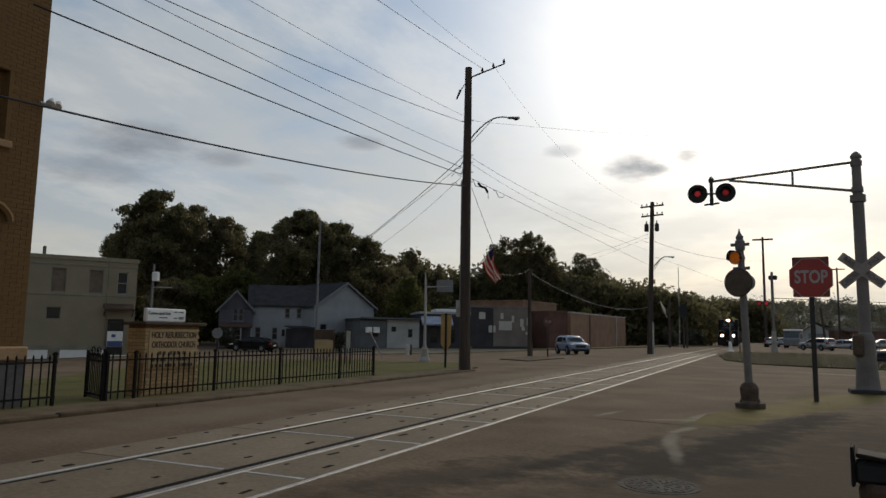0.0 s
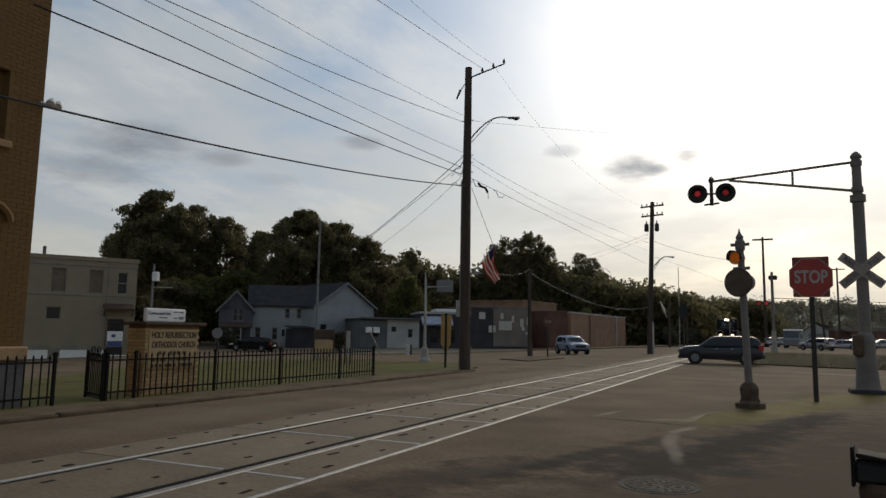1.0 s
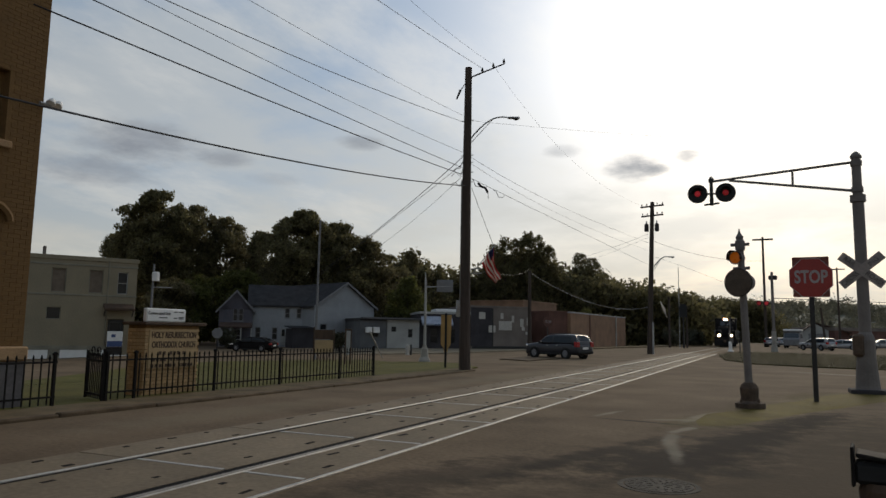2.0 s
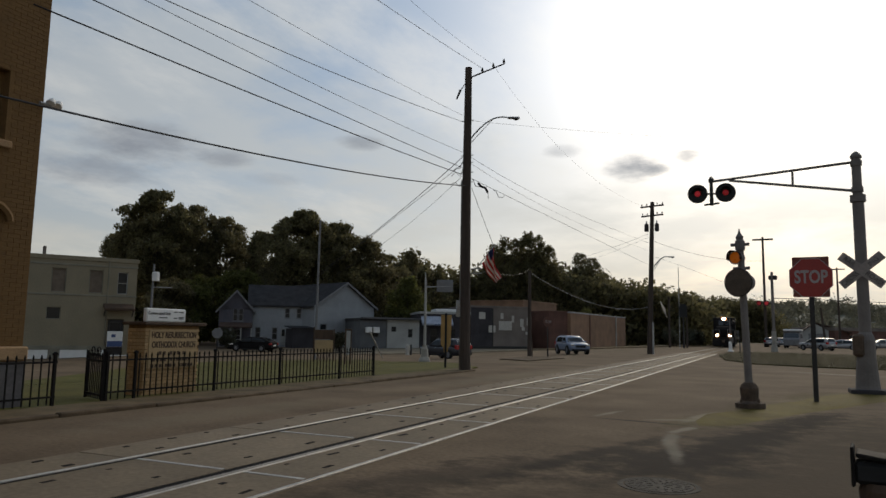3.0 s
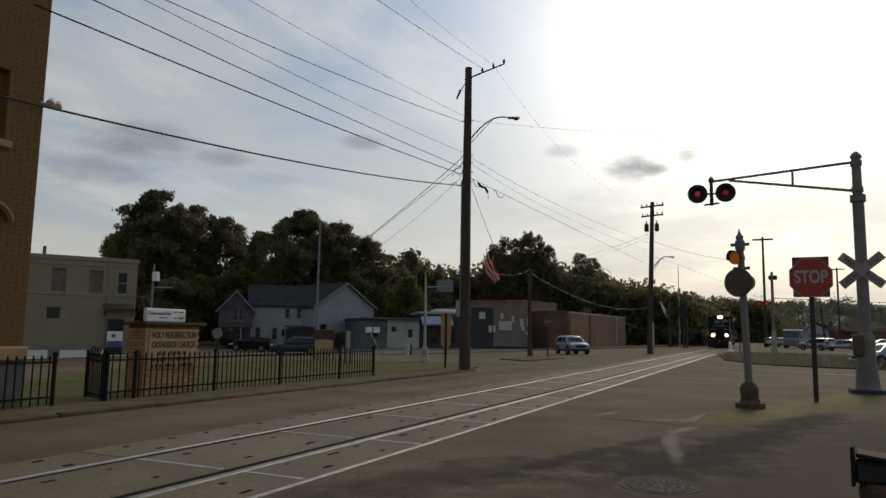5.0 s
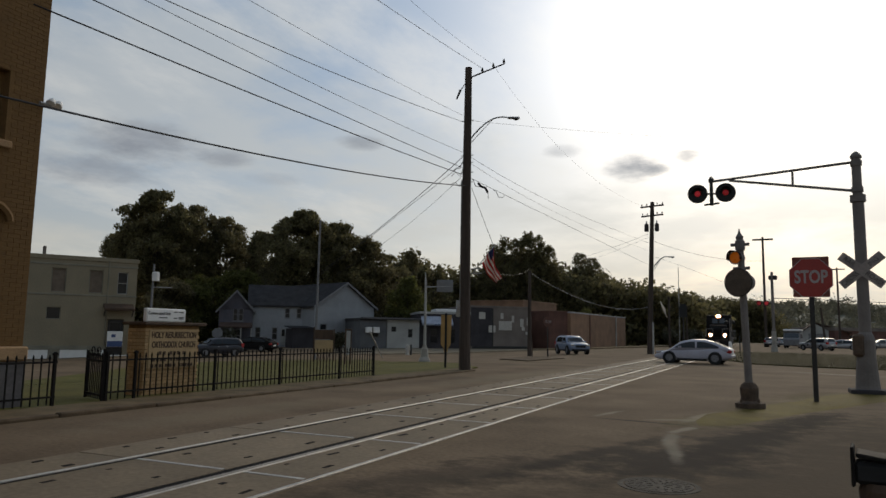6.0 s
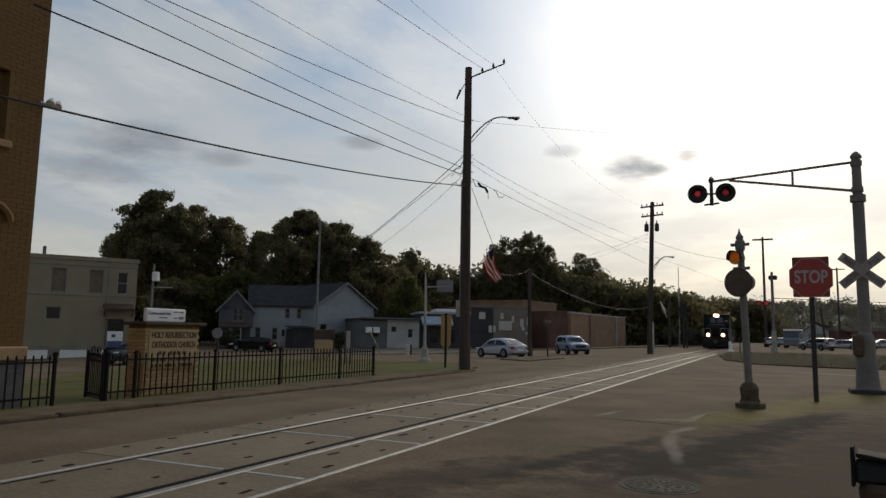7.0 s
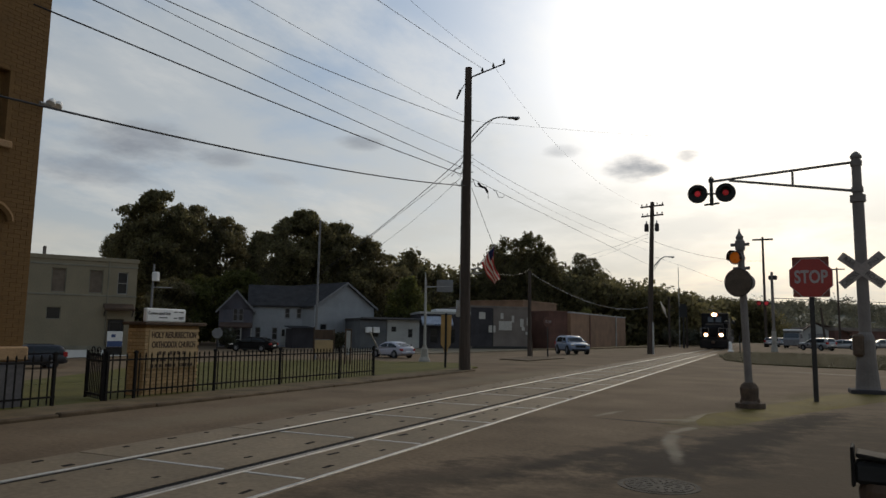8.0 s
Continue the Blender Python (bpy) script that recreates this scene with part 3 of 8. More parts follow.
def make_railway():
    root = thing("street_railway", pose(TRACK_X, 0, 0), "single railway track set flush in concrete street panels", "railway", kind="structure")
    for x in (RAIL_FAR - TRACK_X, RAIL_NEAR - TRACK_X):
        bm = bmesh.new()
        box(bm, x - 0.024, x + 0.024, -20, 420, -0.1, 0.024, 0.006)
        part("rail", bm, RAIL if x < 0 else RAIL_DULL, root, "worn steel rail")
        s = 1 if x < 0 else -1
        wide = 0.075 if x < 0 else 0.15
        bm = bmesh.new()
        box(bm, x + s * 0.026, x + s * (0.026 + wide), -20, 66, -0.1, 0.008)
        part("flangeway", bm, GROOVE, root, "flush black strip for the shaded flange groove")
    bm = bmesh.new()
    x = RAIL_NEAR - TRACK_X
    box(bm, x + 0.026, x + 0.066, -20, 66, -0.08, 0.0165, 0.004)
    part("edge_strip", bm, EDGE_STEEL, root, "worn steel edging")
    for x in (EDGE_NEAR - TRACK_X,):
        bm = bmesh.new()
        box(bm, x - 0.03, x + 0.03, -20, 66, -0.08, 0.016, 0.004)
        part("edge_strip", bm, EDGE_STEEL, root, "worn steel edging")
    # panels, end to end
    length = 2.56

    def slab(w):
        bm = bmesh.new()
        box(bm, -w / 2, w / 2, 0.012, length - 0.012, -0.08, 0.012, 0.008)
        return bm

    kinds = [((RAIL_FAR + RAIL_NEAR) / 2 - TRACK_X - 0.035, RAIL_NEAR - RAIL_FAR - 0.29), ((EDGE_NEAR + RAIL_NEAR) / 2 - TRACK_X + 0.02, EDGE_NEAR - RAIL_NEAR - 0.11), ((EDGE_FAR + RAIL_FAR) / 2 - TRACK_X, RAIL_FAR - EDGE_FAR - 0.09)]
    rng = random.Random(5)
    for k, (x, w) in enumerate(kinds):
        me = None
        pad = None
        for i in range(32):
            if me is None:
                first = part("panel", slab(w), PANEL, root)
                me = first.data
            else:
                first = new("panel", me)
                first.parent = root
            y0 = -14.54 + i * length
            first.location = (x, y0, rng.uniform(-0.002, 0.003))
            # a pale steel strip at the joint
            if k != 2:
                bm = bmesh.new()
                box(bm, -w / 2 + 0.02, w / 2 - 0.02, -0.03, 0.03, -0.02, 0.0185)
                st = part("joint_strip", bm, EDGE_STEEL, root)
                st.location = (x, y0, 0)
            # lifting pockets
            if i < 20:
                for fx_, fy in ((-0.3, 0.24), (0.3, 0.24), (-0.3, 0.5), (0.28, 0.76), (-0.28, 0.78)):
                    if rng.random() < 0.8:
                        if pad is None:
                            bm = bmesh.new()
                            box(bm, -0.035, 0.035, -0.10, 0.10, -0.02, 0.0165, 0.003)
                            pk = part("lifting_pocket", bm, GROOVE, root)
                            pad = pk.data
                        else:
                            pk = new("lifting_pocket", pad)
                            pk.parent = root
                        pk.location = (x + fx_ * w + rng.uniform(-0.04, 0.04), y0 + fy * length + rng.uniform(-0.1, 0.1), 0)
                        pk.scale = (rng.uniform(0.5, 1.0), rng.uniform(0.25, 1.05), 1)
                        pk.rotation_euler.z = rng.uniform(-0.12, 0.12)


make_railway()


def make_kerb():
    root = thing("kerb", pose(0, 0, 0), "worn concrete kerb along the street", "kerb", kind="structure")
    bm = bmesh.new()
    box(bm, -0.08, 0.08, 0.008, 1.992, -0.1, 0.075, 0.02)
    first = part("kerb_stone", bm, KERB, root)
    rng = random.Random(2)
    for i in range(16):
        s = first if i == 0 else new("kerb_stone", first.data)
        s.parent = root
        y = -6 + 2 * i
        s.location = (-10.55 + rng.uniform(-0.015, 0.015), y, rng.uniform(-0.03, 0.0))


make_kerb()


# ---- buildings ----
def window_unit(parent, x, z, w, h, y, frame_mat=None, glass=None, sill=True, mullion=True, name="window"):
    """A window on a wall whose face is at y (outside towards -y)."""
    bm = bmesh.new()
    t = 0.07
    for a in ((x - w / 2, x - w / 2 + t, z, z + h), (x + w / 2 - t, x + w / 2, z, z + h), (x - w / 2 + t, x + w / 2 - t, z, z + t), (x - w / 2 + t, x + w / 2 - t, z + h - t, z + h)):
        box(bm, a[0], a[1], y - 0.03, y + 0.05, a[2], a[3])
    if mullion:
        box(bm, x - w / 2 + t, x + w / 2 - t, y - 0.02, y + 0.04, z + h / 2 - 0.03, z + h / 2 + 0.03)
    win = part(name, bm, frame_mat or WHITE, parent)
    bm = bmesh.new()
    box(bm, x - w / 2 + t * 0.7, x + w / 2 - t * 0.7, y + 0.005, y + 0.02, z + t * 0.7, z + h - t * 0.7)
    part("pane", bm, glass or GLASS, win)
    if sill:
        bm = bmesh.new()
        box(bm, x - w / 2 - 0.06, x + w / 2 + 0.06, y - 0.09, y + 0.02, z - 0.07, z, 0.01)
        part("sill", bm, frame_mat or WHITE, win)
    return win


def wall_with_holes(bm, x0, x1, z0, z1, y0, y1, holes):
    """An upright wall from x0 to x1, y0 (outside) to y1, with openings (xa, xb, za, zb) cut through it."""
    xs = sorted({x0, x1, *(v for h in holes for v in h[:2])})
    zs = sorted({z0, z1, *(v for h in holes for v in h[2:])})
    for xa, xb in zip(xs, xs[1:]):
        for za, zb in zip(zs, zs[1:]):
            mx, mz = (xa + xb) / 2, (za + zb) / 2
            if not any(h[0] < mx < h[1] and h[2] < mz < h[3] for h in holes):
                box(bm, xa, xb, y0, y1, za, zb)
    bmesh.ops.remove_doubles(bm, verts=bm.verts[:], dist=0.0005)
    return bm


def facing(px, py, qx, qy):
    """The pose with +x along the wall from p to q, outside towards -y."""
    return math.degrees(math.atan2(qy - py, qx - px))


def make_church():
    """Orange brick building at the kerb, its street face along the railway."""
    m = thing("brick_church_building", pose(-12.15, 8.43, 0, 0, 0, 90), "tall orange brick building with a pale stone water table", "building")
    # local +x runs along +Y of the world; the wall face looks to -y, i.e. to the street
    L0 = -16.0
    holes = [(-1.72, -0.66, 4.72, 6.0), (-5.1, -4.0, 4.72, 6.0), (-1.62, -0.6, 1.5, 3.3), (-5.1, -4.0, 1.5, 3.3)]
    bm = bmesh.new()
    wall_with_holes(bm, L0, 0, 1.11, 11.5, 0.007, 0.4, holes)
    part("wall", bm, MORTAR, m, "mortar bed of the brick wall")
    bm = bmesh.new()
    box(bm, L0, 0, 0.4, 14, 0, 11.4)
    part("core", bm, BRICK_ORANGE, m)
    bm = bmesh.new()
    box(bm, L0, 0.02, -0.06, 0.4, -0.3, 0.85)
    part("foundation", bm, GREYSTONE, m, "dark grey stone foundation")
    bm = bmesh.new()
    box(bm, L0, 0.03, -0.14, 0.4, 0.852, 1.108, 0.03)
    part("water_table", bm, STONE, m, "pale tan stone water table")
    bm = bmesh.new()
    box(bm, L0, 0.25, -0.25, 14.1, 11.4, 11.8, 0.04)
    part("cornice", bm, STONE, m)
    for xa, xb, za, zb in holes:
        bm = bmesh.new()
        box(bm, xa - 0.1, xb + 0.1, -0.08, 0.2, za - 0.14, za, 0.02)
        win = part("window", bm, STONE, m, "tall blind window niche with stone sill")
        bm = bmesh.new()
        box(bm, xa, xb, 0.2, 0.24, za, zb)
        part("blind_panel", bm, BRICK_ORANGE, win)
        cx = (xa + xb) / 2
        if za > 4:
            continue
        # a projecting brick label arch over the opening
        bm = bmesh.new()
        pts = [(cx + (xb - xa) * 0.62 * math.cos(a), -0.05, zb + (xb - xa) * 0.35 * math.sin(a)) for a in [math.pi * i / 12 for i in range(13)]]
        tube(bm, pts, 0.07, 6)
        part("arch", bm, BRICK_ORANGE, m)
    return m, holes


CHURCH, CHURCH_HOLES = make_church()


def make_beige():
    p, q = (-55.406, 33.372), (-48.79, 43.579)
    ln = math.hypot(q[0] - p[0], q[1] - p[1])
    zb = -1.15
    m = thing("beige_block_building", pose(p[0], p[1], zb, 0, 0, facing(*p, *q)), "two-storey beige painted block building with flat roof", "building")
    H = 8.4
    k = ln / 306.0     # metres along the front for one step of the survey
    def u(px):
        return (px + 70) * k
    wins = [(u(88), 5.4, 1.05, 1.95), (u(157), 5.4, 1.05, 1.95), (u(208), 5.4, 0.8, 1.85), (u(83), 3.2, 1.05, 1.0), (u(15), 5.4, 1.05, 1.95)]
    door = (u(184), u(216), 0.35, 3.3)
    holes = [(x - w / 2, x + w / 2, z, z + h) for x, z, w, h in wins] + [door]
    bm = bmesh.new()
    wall_with_holes(bm, 0, ln, -0.5, H - 0.35, 0, 0.3, holes)
    part("front_wall", bm, BEIGE, m)
    for nm, a in (("side_wall", (0, 0.3, 0.3, 13.7)), ("side_wall", (ln - 0.3, ln, 0.3, 13.7)), ("rear_wall", (0, ln, 13.7, 14))):
        bm = bmesh.new()
        box(bm, *a, -0.4, H - 0.35)
        part(nm, bm, BEIGE, m)
    bm = bmesh.new()
    box(bm, 0.3, ln - 0.3, 0.3, 13.7, H - 0.7, H - 0.5)
    part("roof", bm, SHINGLE, m)
    bm = bmesh.new()
    box(bm, -0.08, ln + 0.08, -0.08, 0.4, H - 0.35, H, 0.02)
    part("parapet", bm, BEIGE, m, "beige parapet with a weathered cap")
    for z in (5.15, 7.6):
        bm = bmesh.new()
        box(bm, -0.03, ln + 0.03, -0.05, 0.0, z, z + 0.14, 0.01)
        part("string_course", bm, BEIGE_DARK, m)
    bm = bmesh.new()
    box(bm, 0, door[0], -0.06, 0.0, 0.78, 1.1)
    part("base_band", bm, BEIGE_DARK, m)
    x = 0.0
    i = 0
    while x < door[0] - 0.1:
        w = (0.85, 2.1)[i % 2]
        bm = bmesh.new()
        box(bm, x, min(door[0], x + w), -0.02, -0.002, -0.5, 0.77)
        part("base_panel", bm, (BEIGE_DARK, WHITE)[i % 2], m, ("dull olive base panel", "white base panel")[i % 2])
        x += w
        i += 1
    bm = bmesh.new()
    box(bm, door[0], ln, -0.02, -0.002, -0.5, 0.34)
    part("base_panel", bm, WHITE, m)
    bm = bmesh.new()
    box(bm, u(57), u(63), 1.0, 1.6, H - 0.6, H + 0.75, 0.03)
    part("chimney", bm, GREYWALL, m)
    for i, (x, z, w, h) in enumerate(wins):
        # the two tall ones are boarded up, the others are dark glass
        window_unit(m, x, z, w, h, 0.16, BEIGE_DARK if i != 2 else LIGHTWALL, BOARDED if i in (0, 1, 4) else GLASS, True, i == 2)
    bm = bmesh.new()
    rod(bm, (u(180), -0.07, 0.9), (u(180), -0.07, H - 0.3), 0.045, 0.045, 8)
    part("downpipe", bm, BEIGE_DARK, m, "dull olive downpipe")
    bm = bmesh.new()
    box(bm, door[0] + 0.05, door[1] - 0.05, 0.15, 0.2, 0.35, 3.25)
    d = part("door", bm, DARKSTEEL, m, "dark recessed shop door")
    bm = bmesh.new()
    box(bm, door[0] + 0.25, door[1] - 0.25, 0.13, 0.15, 1.6, 3.0)
    part("pane", bm, GLASS, d)
    bm = bmesh.new()
    prism(bm, [(0.0, 4.3), (-0.9, 4.0), (-0.9, 4.2), (0.0, 4.6)], "x", u(174), u(232), 0.02, 1)
    part("awning", bm, BROWN_WOOD, m, "dark brown sloping awning over the door")
    for end in (176, 230):
        bm = bmesh.new()
        rod(bm, (u(end), -0.85, 4.05), (u(end), -0.05, 3.55), 0.04)
        part("awning_bracket", bm, DARKSTEEL, m)
    bm = bmesh.new()
    box(bm, u(184), u(214), -0.35, -0.28, 1.0, 2.3, 0.03)
    sgn = part("shop_sign", bm, WHITE, m, "white shop board with blue foot")
    bm = bmesh.new()
    box(bm, u(184.5), u(213.5), -0.365, -0.352, 1.03, 1.5)
    part("blue_band", bm, BLUE, sgn)
    bm = bmesh.new()
    box(bm, u(192), u(200), -0.365, -0.352, 1.8, 2.05)
    part("emblem", bm, BLUE, sgn)


make_beige()


def gable_house(name, p, q, depth, zb, eave, ridge, wall_mat, roof_mat, label, wins, axis="x", lap=0.35, parts_front=()):
    """A house whose front runs from p to q. axis x: ridge along the front; y: gable end to the front."""
    ln = math.hypot(q[0] - p[0], q[1] - p[1])
    m = thing(name, pose(p[0], p[1], zb, 0, 0, facing(*p, *q)), label, "house")
    holes = [(x - w / 2, x + w / 2, z, z + h) for x, z, w, h in wins]
    bm = bmesh.new()
    wall_with_holes(bm, 0, ln, -0.5, eave, 0, 0.2, holes)
    part("front_wall", bm, wall_mat, m)
    for nm, a in (("side_wall", (0, 0.2, 0.2, depth - 0.2)), ("side_wall", (ln - 0.2, ln, 0.2, depth - 0.2)), ("rear_wall", (0, ln, depth - 0.2, depth))):
        bm = bmesh.new()
        box(bm, *a, -0.5, eave)
        part(nm, bm, wall_mat, m)
    if axis == "x":
        for x in (0, ln - 0.2):
            bm = bmesh.new()
            prism(bm, [(0, eave), (depth, eave), (depth / 2, ridge)], "x", x, x + 0.2)
            part("gable", bm, wall_mat, m)
    else:
        for y in (0, depth - 0.2):
            bm = bmesh.new()
            prism(bm, [(0, eave), (ln, eave), (ln / 2, ridge)], "y", y, y + 0.2)
            part("gable", bm, wall_mat, m)
    # clapboards on the front
    bm = bmesh.new()
    z = 0.1
    while z < eave - 0.2:
        cuts = sorted([(h[0] - 0.1, h[1] + 0.1) for h in holes if h[2] - 0.1 < z + 0.1 < h[3] + 0.1])
        x = 0.0
        for a, b in cuts + [(ln, ln)]:
            if a > x:
                prism(bm, [(0.0, z), (-0.03, z), (-0.006, z + 0.2), (0.0, z + 0.2)], "x", x, a)
            x = max(x, b)
        z += 0.2
    part("cladding", bm, wall_mat, m)["kind"] = "stuff"
    t = 0.16
    for side in (0, 1):
        bm = bmesh.new()
        if axis == "x":
            run = depth / 2
            k = (ridge - eave) / run
            prof = [(-lap, eave - lap * k), (run, ridge), (run, ridge + t), (-lap, eave - lap * k + t)]
            if side:
                prof = [(depth - a, b) for a, b in prof]
            prism(bm, prof, "x", -lap, ln + lap)
        else:
            run = ln / 2
            k = (ridge - eave) / run
            prof = [(-lap, eave - lap * k), (run, ridge), (run, ridge + t), (-lap, eave - lap * k + t)]
            if side:
                prof = [(ln - a, b) for a, b in prof]
            prism(bm, prof, "y", -lap, depth + lap)
        part("roof", bm, roof_mat, m)
    if axis == "y":
        for side in (0, 1):
            bm = bmesh.new()
            run = ln / 2
            k = (ridge - eave) / run
            prof = [(-lap, eave - lap * k - 0.12), (run, ridge - 0.12), (run, ridge + t), (-lap, eave - lap * k + t)]
            if side:
                prof = [(ln - a, b) for a, b in prof]
            prism(bm, prof, "y", -lap - 0.05, -lap)
            part("bargeboard", bm, TRIM_DULL, m)
    for x, z, w, h in wins:
        window_unit(m, x, z, w, h, 0.08, TRIM_DULL)
    return m


def make_houses():
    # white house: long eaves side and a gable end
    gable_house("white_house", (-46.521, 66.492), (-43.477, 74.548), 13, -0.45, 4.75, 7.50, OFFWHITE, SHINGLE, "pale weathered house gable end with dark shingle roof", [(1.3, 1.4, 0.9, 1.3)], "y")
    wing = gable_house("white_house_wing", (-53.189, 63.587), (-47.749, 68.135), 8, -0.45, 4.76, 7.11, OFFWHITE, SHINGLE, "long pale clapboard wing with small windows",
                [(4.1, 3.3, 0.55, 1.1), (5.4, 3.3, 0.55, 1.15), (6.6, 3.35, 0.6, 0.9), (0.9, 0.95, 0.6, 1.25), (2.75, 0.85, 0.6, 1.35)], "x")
    slate = gable_house("slate_house", (-55.006, 60.534), (-52.277, 62.893), 9, -0.5, 4.2, 6.2, SLATE_SIDING, SHINGLE_BROWN, "dark slate-sided gabled house with white windows", [(1.75, 2.9, 0.5, 1.5), (2.35, 2.9, 0.5, 1.5), (1.0, 0.6, 0.7, 1.4), (2.1, 0.6, 0.7, 1.4)], "y")
    bm = bmesh.new()
    box(bm, 3.45, 3.98, -0.045, -0.032, 0.25, 2.15, 0.004)
    door = part("door", bm, LIGHTWALL, wing, "pale back door")
    bm = bmesh.new()
    box(bm, 3.55, 3.88, -0.052, -0.046, 1.25, 2.0)
    part("pane", bm, GLASS, door)
    shed = thing("lean_to_shed", pose(-47.409, 63.818, -0.65, 0, 0, facing(-47.409, 63.818, -46.155, 65.954)), "dark weathered board shed beside the pale house", "shed")
    x = 0.0
    while x < 2.48 - 0.1:
        bm = bmesh.new()
        box(bm, x, x + 0.205, 0.0, 0.05, -0.1, 2.44 - 0.12, 0.006)
        part("board", bm, DARKWALL, shed)
        x += 0.215
    bm = bmesh.new()
    box(bm, 0.02, 2.48 - 0.02, 0.051, 2.0, -0.1, 2.44 - 0.12)
    part("body", bm, DARKWALL, shed)
    bm = bmesh.new()
    prism(bm, [(-0.2, 2.44 - 0.14), (2.1, 2.44 + 0.1), (2.1, 2.44 + 0.2), (-0.2, 2.44 - 0.02)], "x", -0.15, 2.48 + 0.15)
    part("roof", bm, SHINGLE, shed)
    bm = bmesh.new()
    prism(bm, [(-1.5, 2.15), (0.0, 2.6), (0.0, 2.75), (-1.5, 2.28)], "x", 0.1, 3.6, 0.01, 1)
    part("porch_roof", bm, SHINGLE_BROWN, slate)
    for x in (0.2, 1.3, 2.4, 3.5):
        bm = bmesh.new()
        box(bm, x - 0.06, x + 0.06, -1.42, -1.3, -0.1, 2.2, 0.01)
        part("porch_post", bm, LIGHTWALL, slate)
    for z in (0.35, 0.85):
        bm = bmesh.new()
        box(bm, 0.26, 3.44, -1.39, -1.33, z, z + 0.06)
        part("porch_rail", bm, LIGHTWALL, slate)
    bm = bmesh.new()
    box(bm, 0.05, 3.65, -1.5, -0.04, -0.4, 0.12, 0.02)
    part("porch_floor", bm, GREYWALL, slate)


make_houses()


def flat_shop(name, p, q, depth, zb, H, wall_mat, label, wins=(), cap=None, cap_h=0.25, category="building"):
    ln = math.hypot(q[0] - p[0], q[1] - p[1])
    m = thing(name, pose(p[0], p[1], zb, 0, 0, facing(*p, *q)), label, category)
    holes = [(x - w / 2, x + w / 2, z, z + h) for x, z, w, h in wins]
    bm = bmesh.new()
    wall_with_holes(bm, 0, ln, -0.5, H - cap_h, 0, 0.25, holes)
    part("front_wall", bm, wall_mat, m)
    for nm, a in (("side_wall", (0, 0.25, 0.25, depth - 0.25)), ("side_wall", (ln - 0.25, ln, 0.25, depth - 0.25)), ("rear_wall", (0, ln, depth - 0.25, depth))):
        bm = bmesh.new()
        box(bm, *a, -0.5, H - cap_h)
        part(nm, bm, wall_mat, m)
    bm = bmesh.new()
    box(bm, 0.25, ln - 0.25, 0.25, depth - 0.25, H - 0.75, H - 0.6)
    part("roof", bm, SHINGLE, m)
    bm = bmesh.new()
    box(bm, -0.06, ln + 0.06, -0.06, 0.35, H - cap_h, H, 0.02)
    box(bm, -0.06, 0.3, 0.35, depth, H - cap_h, H, 0.02)
    box(bm, ln - 0.3, ln + 0.06, 0.35, depth, H - cap_h, H, 0.02)
    part("parapet", bm, cap or wall_mat, m)
    for x, z, w, h in wins:
        window_unit(m, x, z, w, h, 0.1, DARKSTEEL)
    return m, ln


